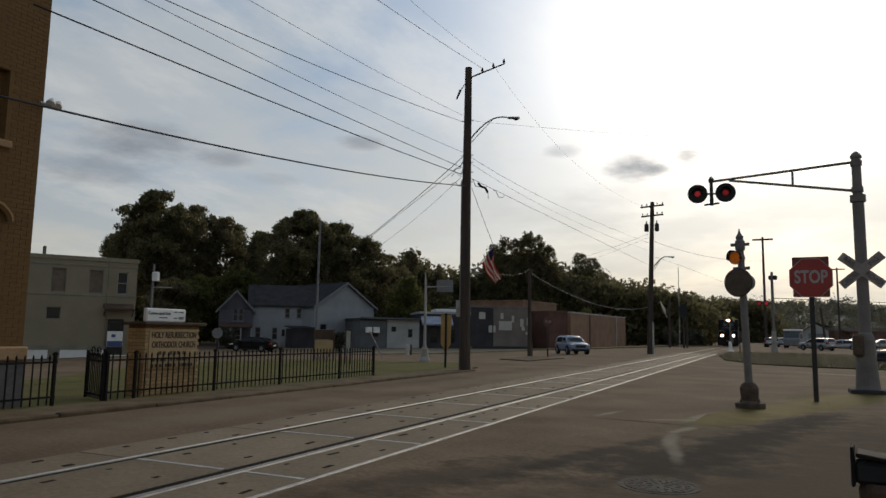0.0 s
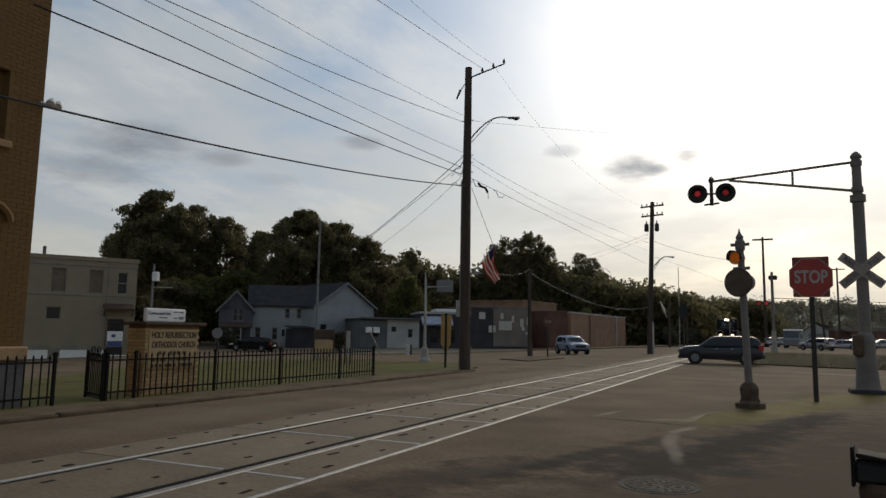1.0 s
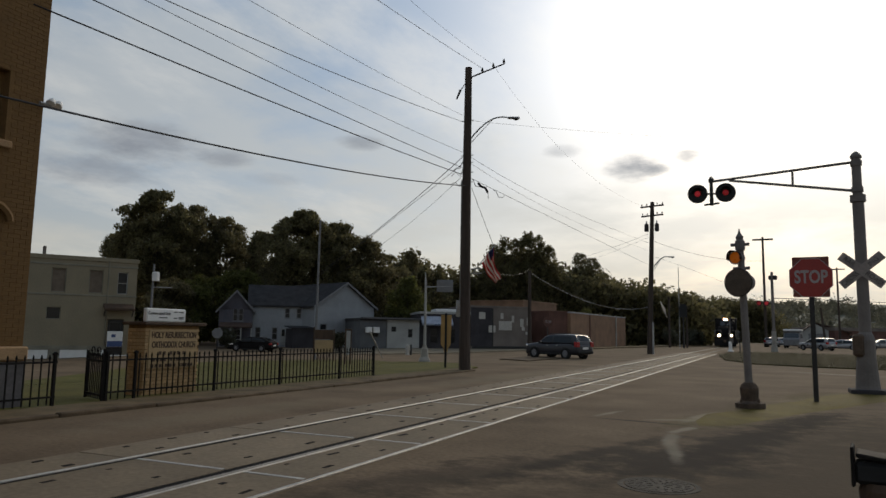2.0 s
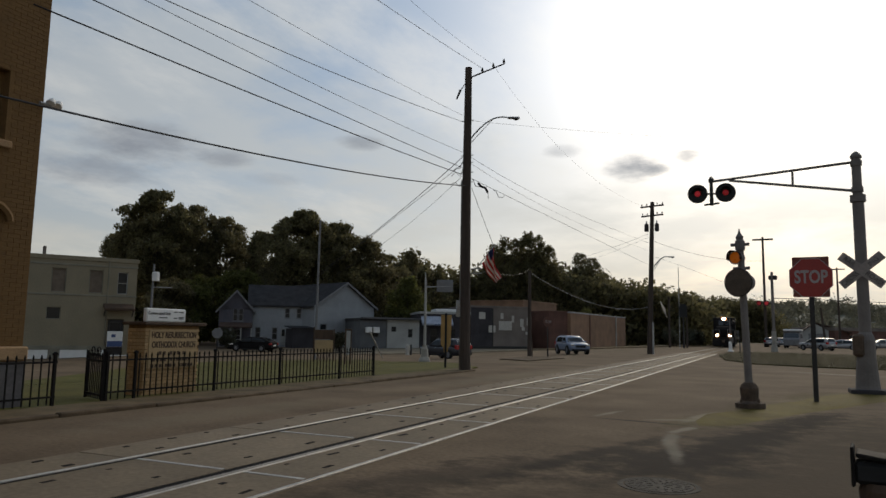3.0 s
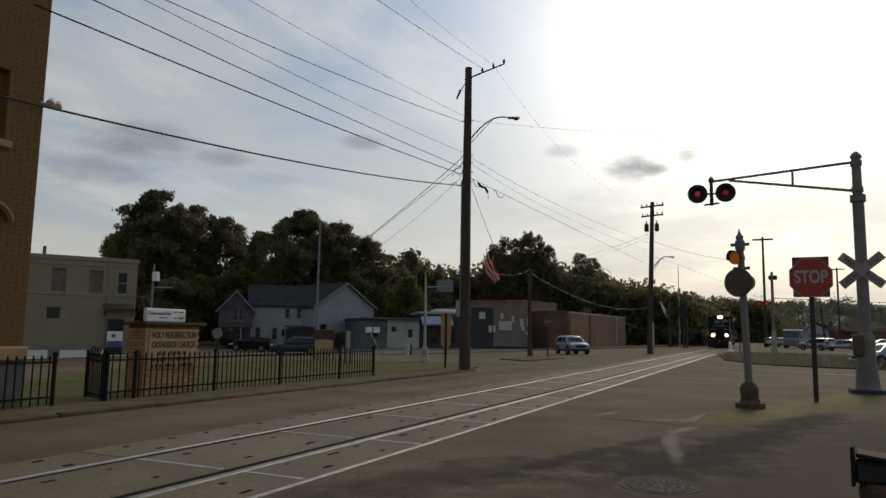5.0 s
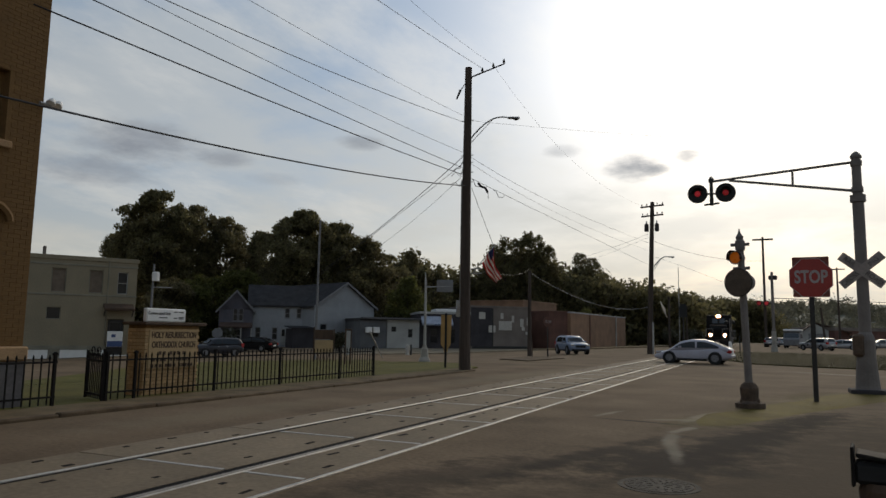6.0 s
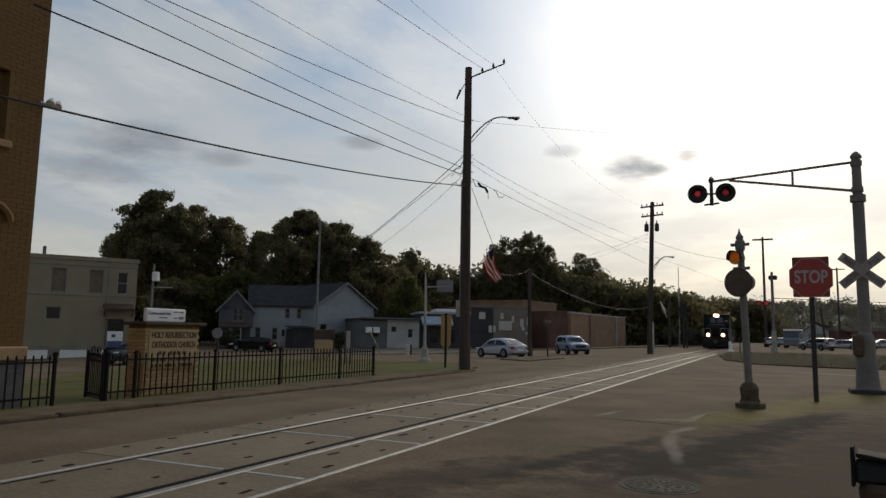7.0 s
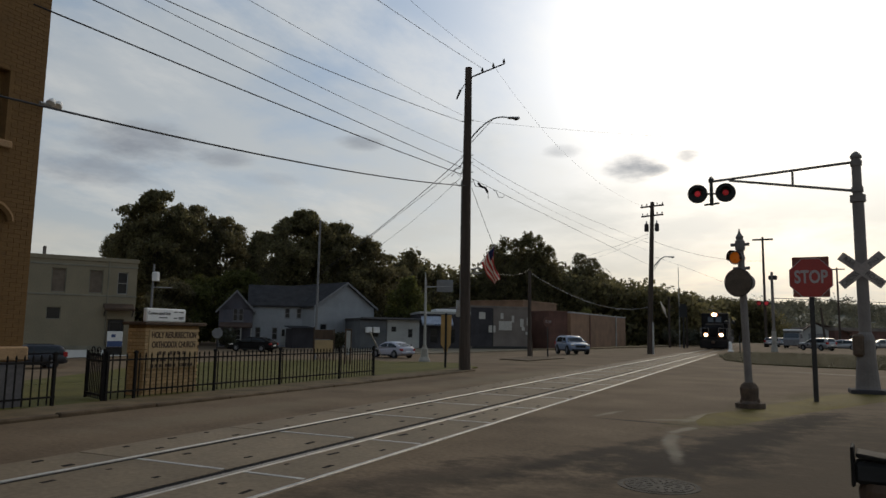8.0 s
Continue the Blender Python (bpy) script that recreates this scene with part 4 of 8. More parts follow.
def make_shops():
    zb = -0.4
    m, ln = flat_shop("slate_shop", (-39.774, 65.352), (-37.675, 67.421), 9, zb, 3.35, TEALWALL, "small faded slate grey shop front with window units", [(1.7, 1.3, 0.7, 0.9)], DARKSTEEL, 0.3)
    for x in (0.9, 1.75):
        bm = bmesh.new()
        box(bm, x - 0.33, x + 0.33, -0.45, 0.0, 1.75, 2.35, 0.03)
        part("air_conditioner", bm, WHITE, m, "white window air conditioner")
    m, ln = flat_shop("pale_shop", (-37.619, 67.446), (-34.886, 69.807), 9, zb, 3.45, LIGHTWALL, "pale grey stucco shop with small windows", [(0.75, 1.9, 0.55, 0.55), (2.6, 1.3, 0.5, 0.9)], DARKSTEEL, 0.22)
    bm = bmesh.new()
    prism(bm, [(-0.5, 3.18), (0.0, 3.3), (0.0, 3.42), (-0.5, 3.26)], "x", -2.9, ln + 0.1)
    part("eave", bm, SHINGLE, m, "dark low eave over the shop front")
    m, ln = flat_shop("awning_shop", (-35.276, 70.728), (-30.563, 74.002), 10, zb, 4.2, DARKWALL, "dark shop front under a pale blue sloping awning", [(1.6, 0.7, 0.9, 1.6), (3.6, 0.7, 0.9, 1.6)], LIGHTWALL, 0.25)
    bm = bmesh.new()
    prism(bm, [(0.0, 3.7), (-1.1, 2.85), (-1.1, 2.65), (0.0, 3.4)], "x", 0.1, 3.6, 0.02, 1)
    part("awning", bm, BLUE_AWNING, m, "pale blue cloth awning")
    for i, (a, b) in enumerate(((1.5, 1.75), (1.85, 2.05), (2.15, 2.4), (2.5, 2.75))):
        bm = bmesh.new()
        box(bm, a, b, -1.125, -1.105, 2.7, 2.82)
        part("lettering_bar", bm, BLUE, m)
    bm = bmesh.new()
    box(bm, 2.2, 5.4, 2.5, 6.5, 4.15, 4.6, 0.1)
    part("roof_unit", bm, WHITE, m, "pale rooftop unit")
    m, ln = flat_shop("charcoal_building", (-30.506, 74.028), (-25.148, 78.7), 12, zb, 5.0, GREYWALL, "charcoal stucco building with white window posters", [], GREYWALL, 0.2)
    k = ln / 103.0
    for a, b, za, zc, lab in ((14, 25, 555, 567, ""), (31, 43, 578, 590, ""), (52, 57, 556, 566, ""), (49, 72, 570, 586, ""), (72, 76, 560, 572, ""), (87, 93, 565, 580, ""), (99, 104, 563, 577, ""), (97, 101, 588, 593, ""), (90, 95, 580, 586, "")):
        bm = bmesh.new()
        h = lambda y: 0.4 + 1.47 + (592 - y) * 81 / 1245.0
        box(bm, a * k, min(b * k, ln - 0.05), -0.05, -0.024 if a < 36 else -0.005, h(zc), h(za), 0.004)
        part("window_poster", bm, HYDRANT, m, "white paper poster")
    bm = bmesh.new()
    box(bm, 0.2, ln - 0.2, -0.08, 0, 0.0, 0.45, 0.02)
    part("plinth", bm, DARKSTEEL, m)
    bm = bmesh.new()
    box(bm, ln * 0.36, ln * 0.36 + 0.14, -0.06, 0.0, 0.45, 4.75)
    part("pilaster", bm, DARKSTEEL, m)
    bm = bmesh.new()
    box(bm, 0.0, ln * 0.36, -0.022, -0.003, 0.45, 4.78)
    part("painted_bay", bm, DARKWALL, m, "bay painted near black")
    m, ln = flat_shop("brown_brick_building", (-28.319, 86.047), (-26.847, 96.635), 9, -0.3, 6.1, BRICK_BROWN, "tall brown brick building with flat roof", [], BRICK_BROWN, 0.2)
    m, ln = flat_shop("red_brick_building", (-23.571, 81.629), (-21.764, 84.664), 26, -0.2, 4.5, BRICK_RED, "dark red brick end of a long low building", [], BRICK_RED, 0.2)
    m, ln = flat_shop("low_brick_building", (-21.637, 84.172), (-19.558, 108.804), 14, -0.2, 4.45, BRICK_BROWN, "long low brown brick building with pale parapet cap", [], OFFWHITE, 0.16)
    for a in (0.30, 0.79):
        bm = bmesh.new()
        box(bm, ln * a - 0.15, ln * a + 0.15, -0.09, 0.0, 0, 4.28)
        part("pilaster", bm, BRICK_RED if a < 0.5 else LIGHTWALL, m)


make_shops()


# ---- trees ----
def leaf_cloud(rng, centres, radii, count, size, loose=0.6):
    """Small bent leaf sprays on lumpy clumps: vertices and faces."""
    centres, radii = np.array(centres), np.array(radii)
    w = radii ** 2
    pick = rng.choice(len(centres), count, p=w / w.sum())
    d = rng.normal(size=(count, 3))
    d /= np.linalg.norm(d, axis=1)[:, None]
    r = radii[pick] * (0.25 + 0.8 * rng.rand(count) ** 0.8 + loose * (rng.rand(count) > 0.74) * rng.rand(count))
    pos = centres[pick] + d * r[:, None] * np.array([1, 1, 1.1])
    a = rng.normal(size=(count, 3))
    a /= np.linalg.norm(a, axis=1)[:, None]
    b = np.cross(a, d + 0.3 * rng.normal(size=(count, 3)))
    b /= np.linalg.norm(b, axis=1)[:, None] + 1e-6
    s = size * (0.5 + rng.rand(count))[:, None]
    v = np.stack([pos - a * s, pos + b * s * 0.55, pos + a * s, pos - b * s * 0.55], 1).reshape(-1, 3)
    f = np.arange(count * 4).reshape(-1, 4)
    return v, f


def mesh_from(name, v, f, mat):
    me = bpy.data.meshes.new(name)
    me.from_pydata(v.tolist(), [], f.tolist())
    me.materials.append(mat)
    return me


def make_tree(x, y, height, radius, seed, leaf=None, count=7000, size=0.34, tall=1.0, trunk=0.25, low=0.25, label="leafy deciduous tree with a dark dense crown", zb=None):
    rng = np.random.RandomState(seed)
    z0 = ground_z(x, y) if zb is None else zb
    m = thing("tree", pose(x, y, z0, 0, 0, seed * 37 % 360), label, "tree", "trees behind the houses")
    bm = bmesh.new()
    tube(bm, [(0, 0, -0.3), (0.1 * trunk, 0.2 * trunk, height * 0.2), (-0.2 * trunk, 0.1, height * 0.45), (0.1, -0.1, height * 0.75)], trunk, 8)
    for v in bm.verts:
        k = 1 - 0.75 * max(0, v.co.z) / (height * 0.75)
        v.co.x *= k
        v.co.y *= k
    spire = radius < 3.4
    off = seed * 7.31

    def reach(k, a):
        """The crown's radius at a share of its height and a bearing, with boughs and hollows."""
        prof = min(1.0, k / 0.22) ** 0.5 * (1 - k) ** 0.5 * 1.2 if spire else math.sin(math.pi * min(1, 0.15 + 0.83 * k)) ** 0.6
        z = height * (low + (1 - low) * k)
        wob = noise.noise((1.5 * math.cos(a) + off, 1.5 * math.sin(a), z * 0.28)) + 0.5 * noise.noise((3.4 * math.cos(a) + off, 3.4 * math.sin(a), z * 0.75))
        return radius * prof * (1.05 + 0.3 * wob if spire else 0.92 + 0.42 * wob)

    for i in range(34):
        k, a = (i + 0.5) / 34 * 0.92, i * 2.39996
        rr = reach(k, a) * 0.75
        zc = height * (low + (1 - low) * k)
        rod(bm, (0, 0, max(height * 0.18, zc - rr * 0.8)), (rr * math.cos(a), rr * math.sin(a), zc), trunk * 0.28, trunk * 0.05, 5)
    want = int(count * 3.4)
    spots = []
    grain = 0.85 if spire else 0.42
    while len(spots) < want:
        k, a, q = 0.96 * rng.rand() ** 0.9, rng.uniform(0, 6.283), rng.rand() ** 0.45
        rr = reach(k, a)
        if rng.rand() * radius * 1.25 > rr:
            continue
        x_, y_, z_ = rr * q * math.cos(a), rr * q * math.sin(a), height * (low + (1 - low) * k)
        # leaves gather in sprays with gaps between them
        if noise.noise((x_ * grain + off, y_ * grain, z_ * grain * 1.25)) + 0.4 * noise.noise((x_ * 1.7, y_ * 1.7 + off, z_ * 1.7)) < (-0.14 + 0.36 * q * q if spire else -0.06 + 0.42 * q ** 3):
            continue
        spots.append((x_, y_, z_))
    # drop sprays that hang loose in the air
    cells = collections.Counter((round(p[0]), round(p[1]), round(p[2])) for p in spots)
    near = [(i, j, k) for i in (-1, 0, 1) for j in (-1, 0, 1) for k in (-1, 0, 1)]
    full = {c for c in cells if sum(cells[(c[0] + i, c[1] + j, c[2] + k)] for i, j, k in near) > want / 220}
    spots = [p for p in spots if (round(p[0]), round(p[1]), round(p[2])) in full]
    want = len(spots)
    part("trunk", bm, BARK, m)
    v, f = leaf_cloud(rng, spots, [0.3] * want, want, size * 0.5)
    ob = new("crown", mesh_from("crown", v, f, leaf or LEAF))
    ob.parent = m
    return m


def make_bush(x, y, h, r, seed, leaf=None):
    rng = np.random.RandomState(seed)
    m = thing("bush", pose(x, y, ground_z(x, y)), "dark leafy bush beside the houses", "bush", "bushes by the houses")
    bm = bmesh.new()
    cs, rs = [], []
    for i in range(16):
        a, k = rng.uniform(0, 6.283), rng.uniform(0, 0.75) * r
        c = (k * math.cos(a), k * math.sin(a), rng.uniform(0.25, 0.8) * h)
        cs.append(c)
        rs.append(rng.uniform(0.25, 0.42) * r)
        rod(bm, (0, 0, -0.1), c, 0.035, 0.012, 5)
    part("stems", bm, BARK, m)
    v, f = leaf_cloud(rng, cs, rs, 2600, 0.15)
    ob = new("crown", mesh_from("crown", v, f, leaf or LEAF_DARK))
    ob.parent = m


for i, (xy, h, r) in enumerate((((-38.51, 59.328), 2.0, 0.9), ((-52.55, 59.464), 2.0, 1.3), ((-55.213, 64.843), 3.0, 1.6), ((-46.08, 80.063), 4.5, 2.2), ((-12.755, 108.636), 2.4, 1.8), ((-10.653, 118.414), 2.6, 2.0))):
    make_bush(xy[0], xy[1], h, r, 300 + i)

TREES = [
    # place, height, radius, leaf, count, size, trunk start
    ((-72.612, 67.835), 20.3, 5.9, LEAF, 12000, 0.36, 0.30),
    ((-79.595, 69.021), 15.5, 4.2, LEAF, 5000, 0.36, 0.30),
    ((-70.85, 71.95), 18.8, 4.6, LEAF2, 5000, 0.34, 0.36),
    ((-68.471, 76.35), 17.6, 4.6, LEAF2, 4200, 0.34, 0.40),
    ((-68.142, 83.108), 16.6, 4.6, LEAF, 6000, 0.36, 0.25),
    ((-58.379, 78.799), 18.6, 6.4, LEAF, 12000, 0.36, 0.25),
    ((-54.624, 82.732), 17.2, 5.4, LEAF, 8000, 0.36, 0.25),
    ((-52.789, 87.982), 15.8, 4.8, LEAF2, 5500, 0.34, 0.3),
    ((-52.764, 94.6), 14.0, 4.2, LEAF, 5000, 0.36, 0.15),
    ((-54.23, 104.936), 16.2, 2.6, LEAF2, 3000, 0.34, 0.2),
    ((-48.226, 101.096), 13.0, 3.6, LEAF, 4000, 0.36, 0.15),
    ((-49.295, 114.918), 12.5, 4.8, LEAF, 4500, 0.38, 0.1),
    ((-42.014, 111.667), 17.4, 2.6, LEAF, 2600, 0.34, 0.1),
    ((-39.866, 111.556), 18.6, 2.8, LEAF, 3200, 0.34, 0.1),
    ((-38.95, 115.281), 18.9, 2.5, LEAF2, 2800, 0.34, 0.1),
    ((-36.976, 115.09), 19.9, 2.9, LEAF, 3600, 0.34, 0.1),
    ((-35.619, 116.817), 19.5, 2.7, LEAF, 3400, 0.34, 0.1),
    ((-34.322, 118.516), 17.8, 2.6, LEAF2, 2800, 0.34, 0.1),
    ((-34.99, 124.814), 15.0, 3.6, LEAF, 4500, 0.36, 0.1),
    ((-31.298, 128.718), 17.4, 3.1, LEAF2, 2600, 0.34, 0.12),
    ((-29.45, 130.671), 16.6, 3.3, LEAF2, 2800, 0.34, 0.12),
    ((-27.822, 141.331), 12.8, 4.4, LEAF, 4200, 0.38, 0.08),
    ((-24.918, 153.681), 12.0, 4.6, LEAF, 4200, 0.40, 0.06),
    ((-23.226, 170.977), 12.5, 4.8, LEAF, 4200, 0.42, 0.05),
    ((-18.816, 189.526), 12.0, 5.5, LEAF, 4200, 0.45, 0.05),
    ((-15.111, 213.256), 11.5, 5.5, LEAF, 3600, 0.5, 0.05),
    ((-41.688, 79.885), 9.0, 3.2, LEAF3, 3600, 0.3, 0.1),
    ((-24.435, 103.252), 5.6, 2.2, LEAF3, 2200, 0.26, 0.1),
    ((-64.673, 67.09), 9.0, 4.0, LEAF3, 4500, 0.32, 0.05),
    ((-59.28, 73.98), 10.0, 4.2, LEAF2, 4500, 0.32, 0.05),
    ((-64.472, 62.778), 8.5, 3.6, LEAF2, 4000, 0.32, 0.03),
    ((-61.252, 70.869), 9.5, 4.2, LEAF3, 4500, 0.32, 0.03),
]
for i, (xy, hh, rad, lf, cnt, sz, low) in enumerate(TREES):
    make_tree(xy[0], xy[1], hh, rad, 11 + i, lf, cnt, sz, low=low)


# top line of the woods: place across, height
SKYLINE = [(-87.142, 13.827), (-74.586, 11.958), (-62.188, 11.643), (-55.975, 11.227), (-37.413, 11.013), (-34.325, 11.064), (-18.912, 12.349), (-9.67, 14.055), (-6.618, 16.185), (-3.988, 14.147), (1.709, 13.203), (5.841, 12.96), (8.406, 14.869), (10.459, 16.986), (18.23, 17.113), (20.812, 14.241), (22.875, 13.445), (24.944, 14.101), (29.586, 13.347), (31.633, 11.931), (34.714, 11.155), (37.797, 10.69), (40.862, 9.504), (44.457, 9.254), (47.007, 8.473)]
FARLINE = [(64.364, 16.646), (71.346, 15.182), (80.069, 13.748), (90.57, 13.569), (96.664, 12.619), (101.739, 8.17), (105.892, 3.037)]


def make_woods():
    """The far belt of woods that closes the view behind the trees, and the hills."""
    rng = np.random.RandomState(77)
    centres, radii = [], []
    lats = [p[0] for p in SKYLINE]
    tops = [p[1] for p in SKYLINE]
    for i in range(330):
        lat = lats[0] + (lats[-1] - lats[0]) * i / 329.0
        top = float(np.interp(lat, lats, tops)) * rng.uniform(0.86, 1.0)
        z = 1.0
        while z < top:
            r = rng.uniform(1.5, 2.9)
            x, y = site(lat + rng.uniform(-1, 1), 128 + rng.uniform(-7, 9))
            centres.append((x, y, min(z, top - r * 0.8)))
            radii.append(r)
            z += r * 1.3
    for i in range(110):
        lat = FARLINE[0][0] + (FARLINE[-1][0] - FARLINE[0][0]) * i / 109.0
        top = float(np.interp(lat, [p[0] for p in FARLINE], [p[1] for p in FARLINE])) * rng.uniform(0.86, 1.0)
        z = 1.0
        while z < top:
            r = rng.uniform(1.8, 3.2)
            x, y = site(lat + rng.uniform(-1, 1), 218 + rng.uniform(-9, 9))
            centres.append((x, y, min(z, top - r * 0.8)))
            radii.append(r)
            z += r * 1.3
    v, f = leaf_cloud(rng, centres, radii, 190000, 0.42, 0.15)
    me = mesh_from("far_woods", v, f, LEAF)
    tagged(new("far_woods", me), "dense dark belt of woods behind the town", "woods", kind="stuff")
    # wooded ridge
    bm = bmesh.new()
    rows = []
    for j in range(26):
        row = []
        for i in range(90):
            lat, fwd = -420 + i * 12.0, 290 + j * 16.0
            x, y = site(lat, fwd)
            h = 47 * smooth_step((j - 1) / 22.0) * (0.75 + 0.25 * noise.noise((lat * 0.006, 3.3, 0))) + 2.2 * noise.noise((lat * 0.05, fwd * 0.05, 1.0))
            row.append(bm.verts.new((x, y, -1.5 + h)))
        rows.append(row)
    for a, b in zip(rows, rows[1:]):
        for i in range(89):
            bm.faces.new((a[i], a[i + 1], b[i + 1], b[i]))
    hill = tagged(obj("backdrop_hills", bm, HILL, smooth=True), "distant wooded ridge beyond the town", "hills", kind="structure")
    # tree tops on the ridge
    centres, radii = [], []
    for i in range(900):
        lat, fwd = rng.uniform(60, 330), rng.uniform(300, 690)
        x, y = site(lat, fwd)
        j = (fwd - 290) / 16.0
        h = 47 * smooth_step((j - 1) / 22.0) * (0.75 + 0.25 * noise.noise((lat * 0.006, 3.3, 0))) + 2.2 * noise.noise((lat * 0.05, fwd * 0.05, 1.0))
        centres.append((x, y, -1.5 + h + rng.uniform(0, 3)))
        radii.append(rng.uniform(3, 6))
    v, f = leaf_cloud(rng, centres, radii, 90000, 0.9)
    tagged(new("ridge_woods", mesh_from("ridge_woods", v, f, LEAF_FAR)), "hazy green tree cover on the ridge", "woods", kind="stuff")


make_woods()


# ---- street furniture ----
def to_eye(x, y):
    """The turn that makes a thing's front (-y) look back along the line of sight from the corner."""
    return math.degrees(math.atan2(-x, y))


def lettering(text, size, mat, parent, m, name="lettering", depth=0.004, bold=0.0):
    cu = bpy.data.curves.new(name, "FONT")
    cu.body, cu.size, cu.extrude, cu.align_x, cu.align_y, cu.offset = text, size, depth, "CENTER", "CENTER", bold
    tmp = bpy.data.objects.new("tmp", cu)
    scene.collection.objects.link(tmp)
    bpy.context.view_layer.update()
    me = bpy.data.meshes.new_from_object(tmp.evaluated_get(bpy.context.evaluated_depsgraph_get()))
    bpy.data.objects.remove(tmp)
    me.materials.clear()
    me.materials.append(mat)
    ob = new(name, me)
    ob.parent = parent
    ob.matrix_local = m
    return ob


FENCE_X = -11.75


def make_fence():
    pick = post = None
    for ya, yb, label in ((2.6, 8.84, "black iron picket fence beside the brick building"), (9.87, 10.55, "short black iron fence panel beside the gate"), (10.55, 12.84, "black iron picket fence before the brick sign"),
                          (12.84, 15.27, "black iron picket fence along the lawn"), (15.27, 18.13, "black iron picket fence along the lawn"), (18.13, 20.27, "black iron picket fence at the end of the lawn")):
        m = thing("iron_fence", pose(FENCE_X, ya, 0.05, 0, 0, 90), label, "fence", "fence panels along the street")
        ln = yb - ya
        for z in (0.14, 0.76):
            bm = bmesh.new()
            box(bm, 0, ln, -0.016, 0.016, z, z + 0.035, 0.004)
            part("rail", bm, IRON, m)
        n = max(3, round(ln / 0.155))
        for i in range(1, n):
            if pick is None:
                bm = bmesh.new()
                box(bm, -0.01, 0.01, -0.01, 0.01, 0.02, 0.84)
                prism(bm, [(-0.02, 0.84), (0.02, 0.84), (0, 0.91)], "y", -0.012, 0.012)
                ob = part("picket", bm, IRON, m)
                pick = ob.data
            else:
                ob = new("picket", pick)
                ob.parent = m
            ob.location = (ln * i / n, 0, 0)
        for x in (0.0, ln) if yb in (8.84, 20.27) else (0.0,):
            if post is None:
                bm = bmesh.new()
                box(bm, -0.028, 0.028, -0.028, 0.028, -0.1, 0.90, 0.006)
                prism(bm, [(-0.036, 0.9), (0.036, 0.9), (0.036, 0.93), (0, 0.96), (-0.036, 0.93)], "y", -0.036, 0.036)
                ob = part("post", bm, IRON, m)
                post = ob.data
            else:
                ob = new("post", post)
                ob.parent = m
            ob.location = (x + (0.05 if x == 0 else -0.05), 0, 0)
    # the gate leaf stands open, turned back into the lawn
    g = thing("iron_gate", pose(FENCE_X, 9.85, 0.05, 0, 0, 158), "open black iron gate leaf with scrolled top", "gate")
    bm = bmesh.new()
    for z in (0.08, 0.74):
        box(bm, 0, 1.05, -0.016, 0.016, z, z + 0.04, 0.004)
    box(bm, 0, 0.05, -0.025, 0.025, 0.0, 1.0, 0.004)
    box(bm, 1.0, 1.05, -0.025, 0.025, 0.0, 0.95, 0.004)
    part("gate_frame", bm, IRON, g)
    for i in range(1, 9):
        ob = new("picket", pick)
        ob.parent = g
        ob.location = (0.05 + i * 0.105, 0, 0)
    for cx in (0.35, 0.7):
        bm = bmesh.new()
        tube(bm, [(cx + 0.13 * math.cos(a) * (1 - a / 12), 0, 0.93 + 0.11 * math.sin(a) * (1 - a / 12)) for a in [0.5 * i for i in range(15)]], 0.012, 6)
        part("scroll", bm, IRON, g)


make_fence()


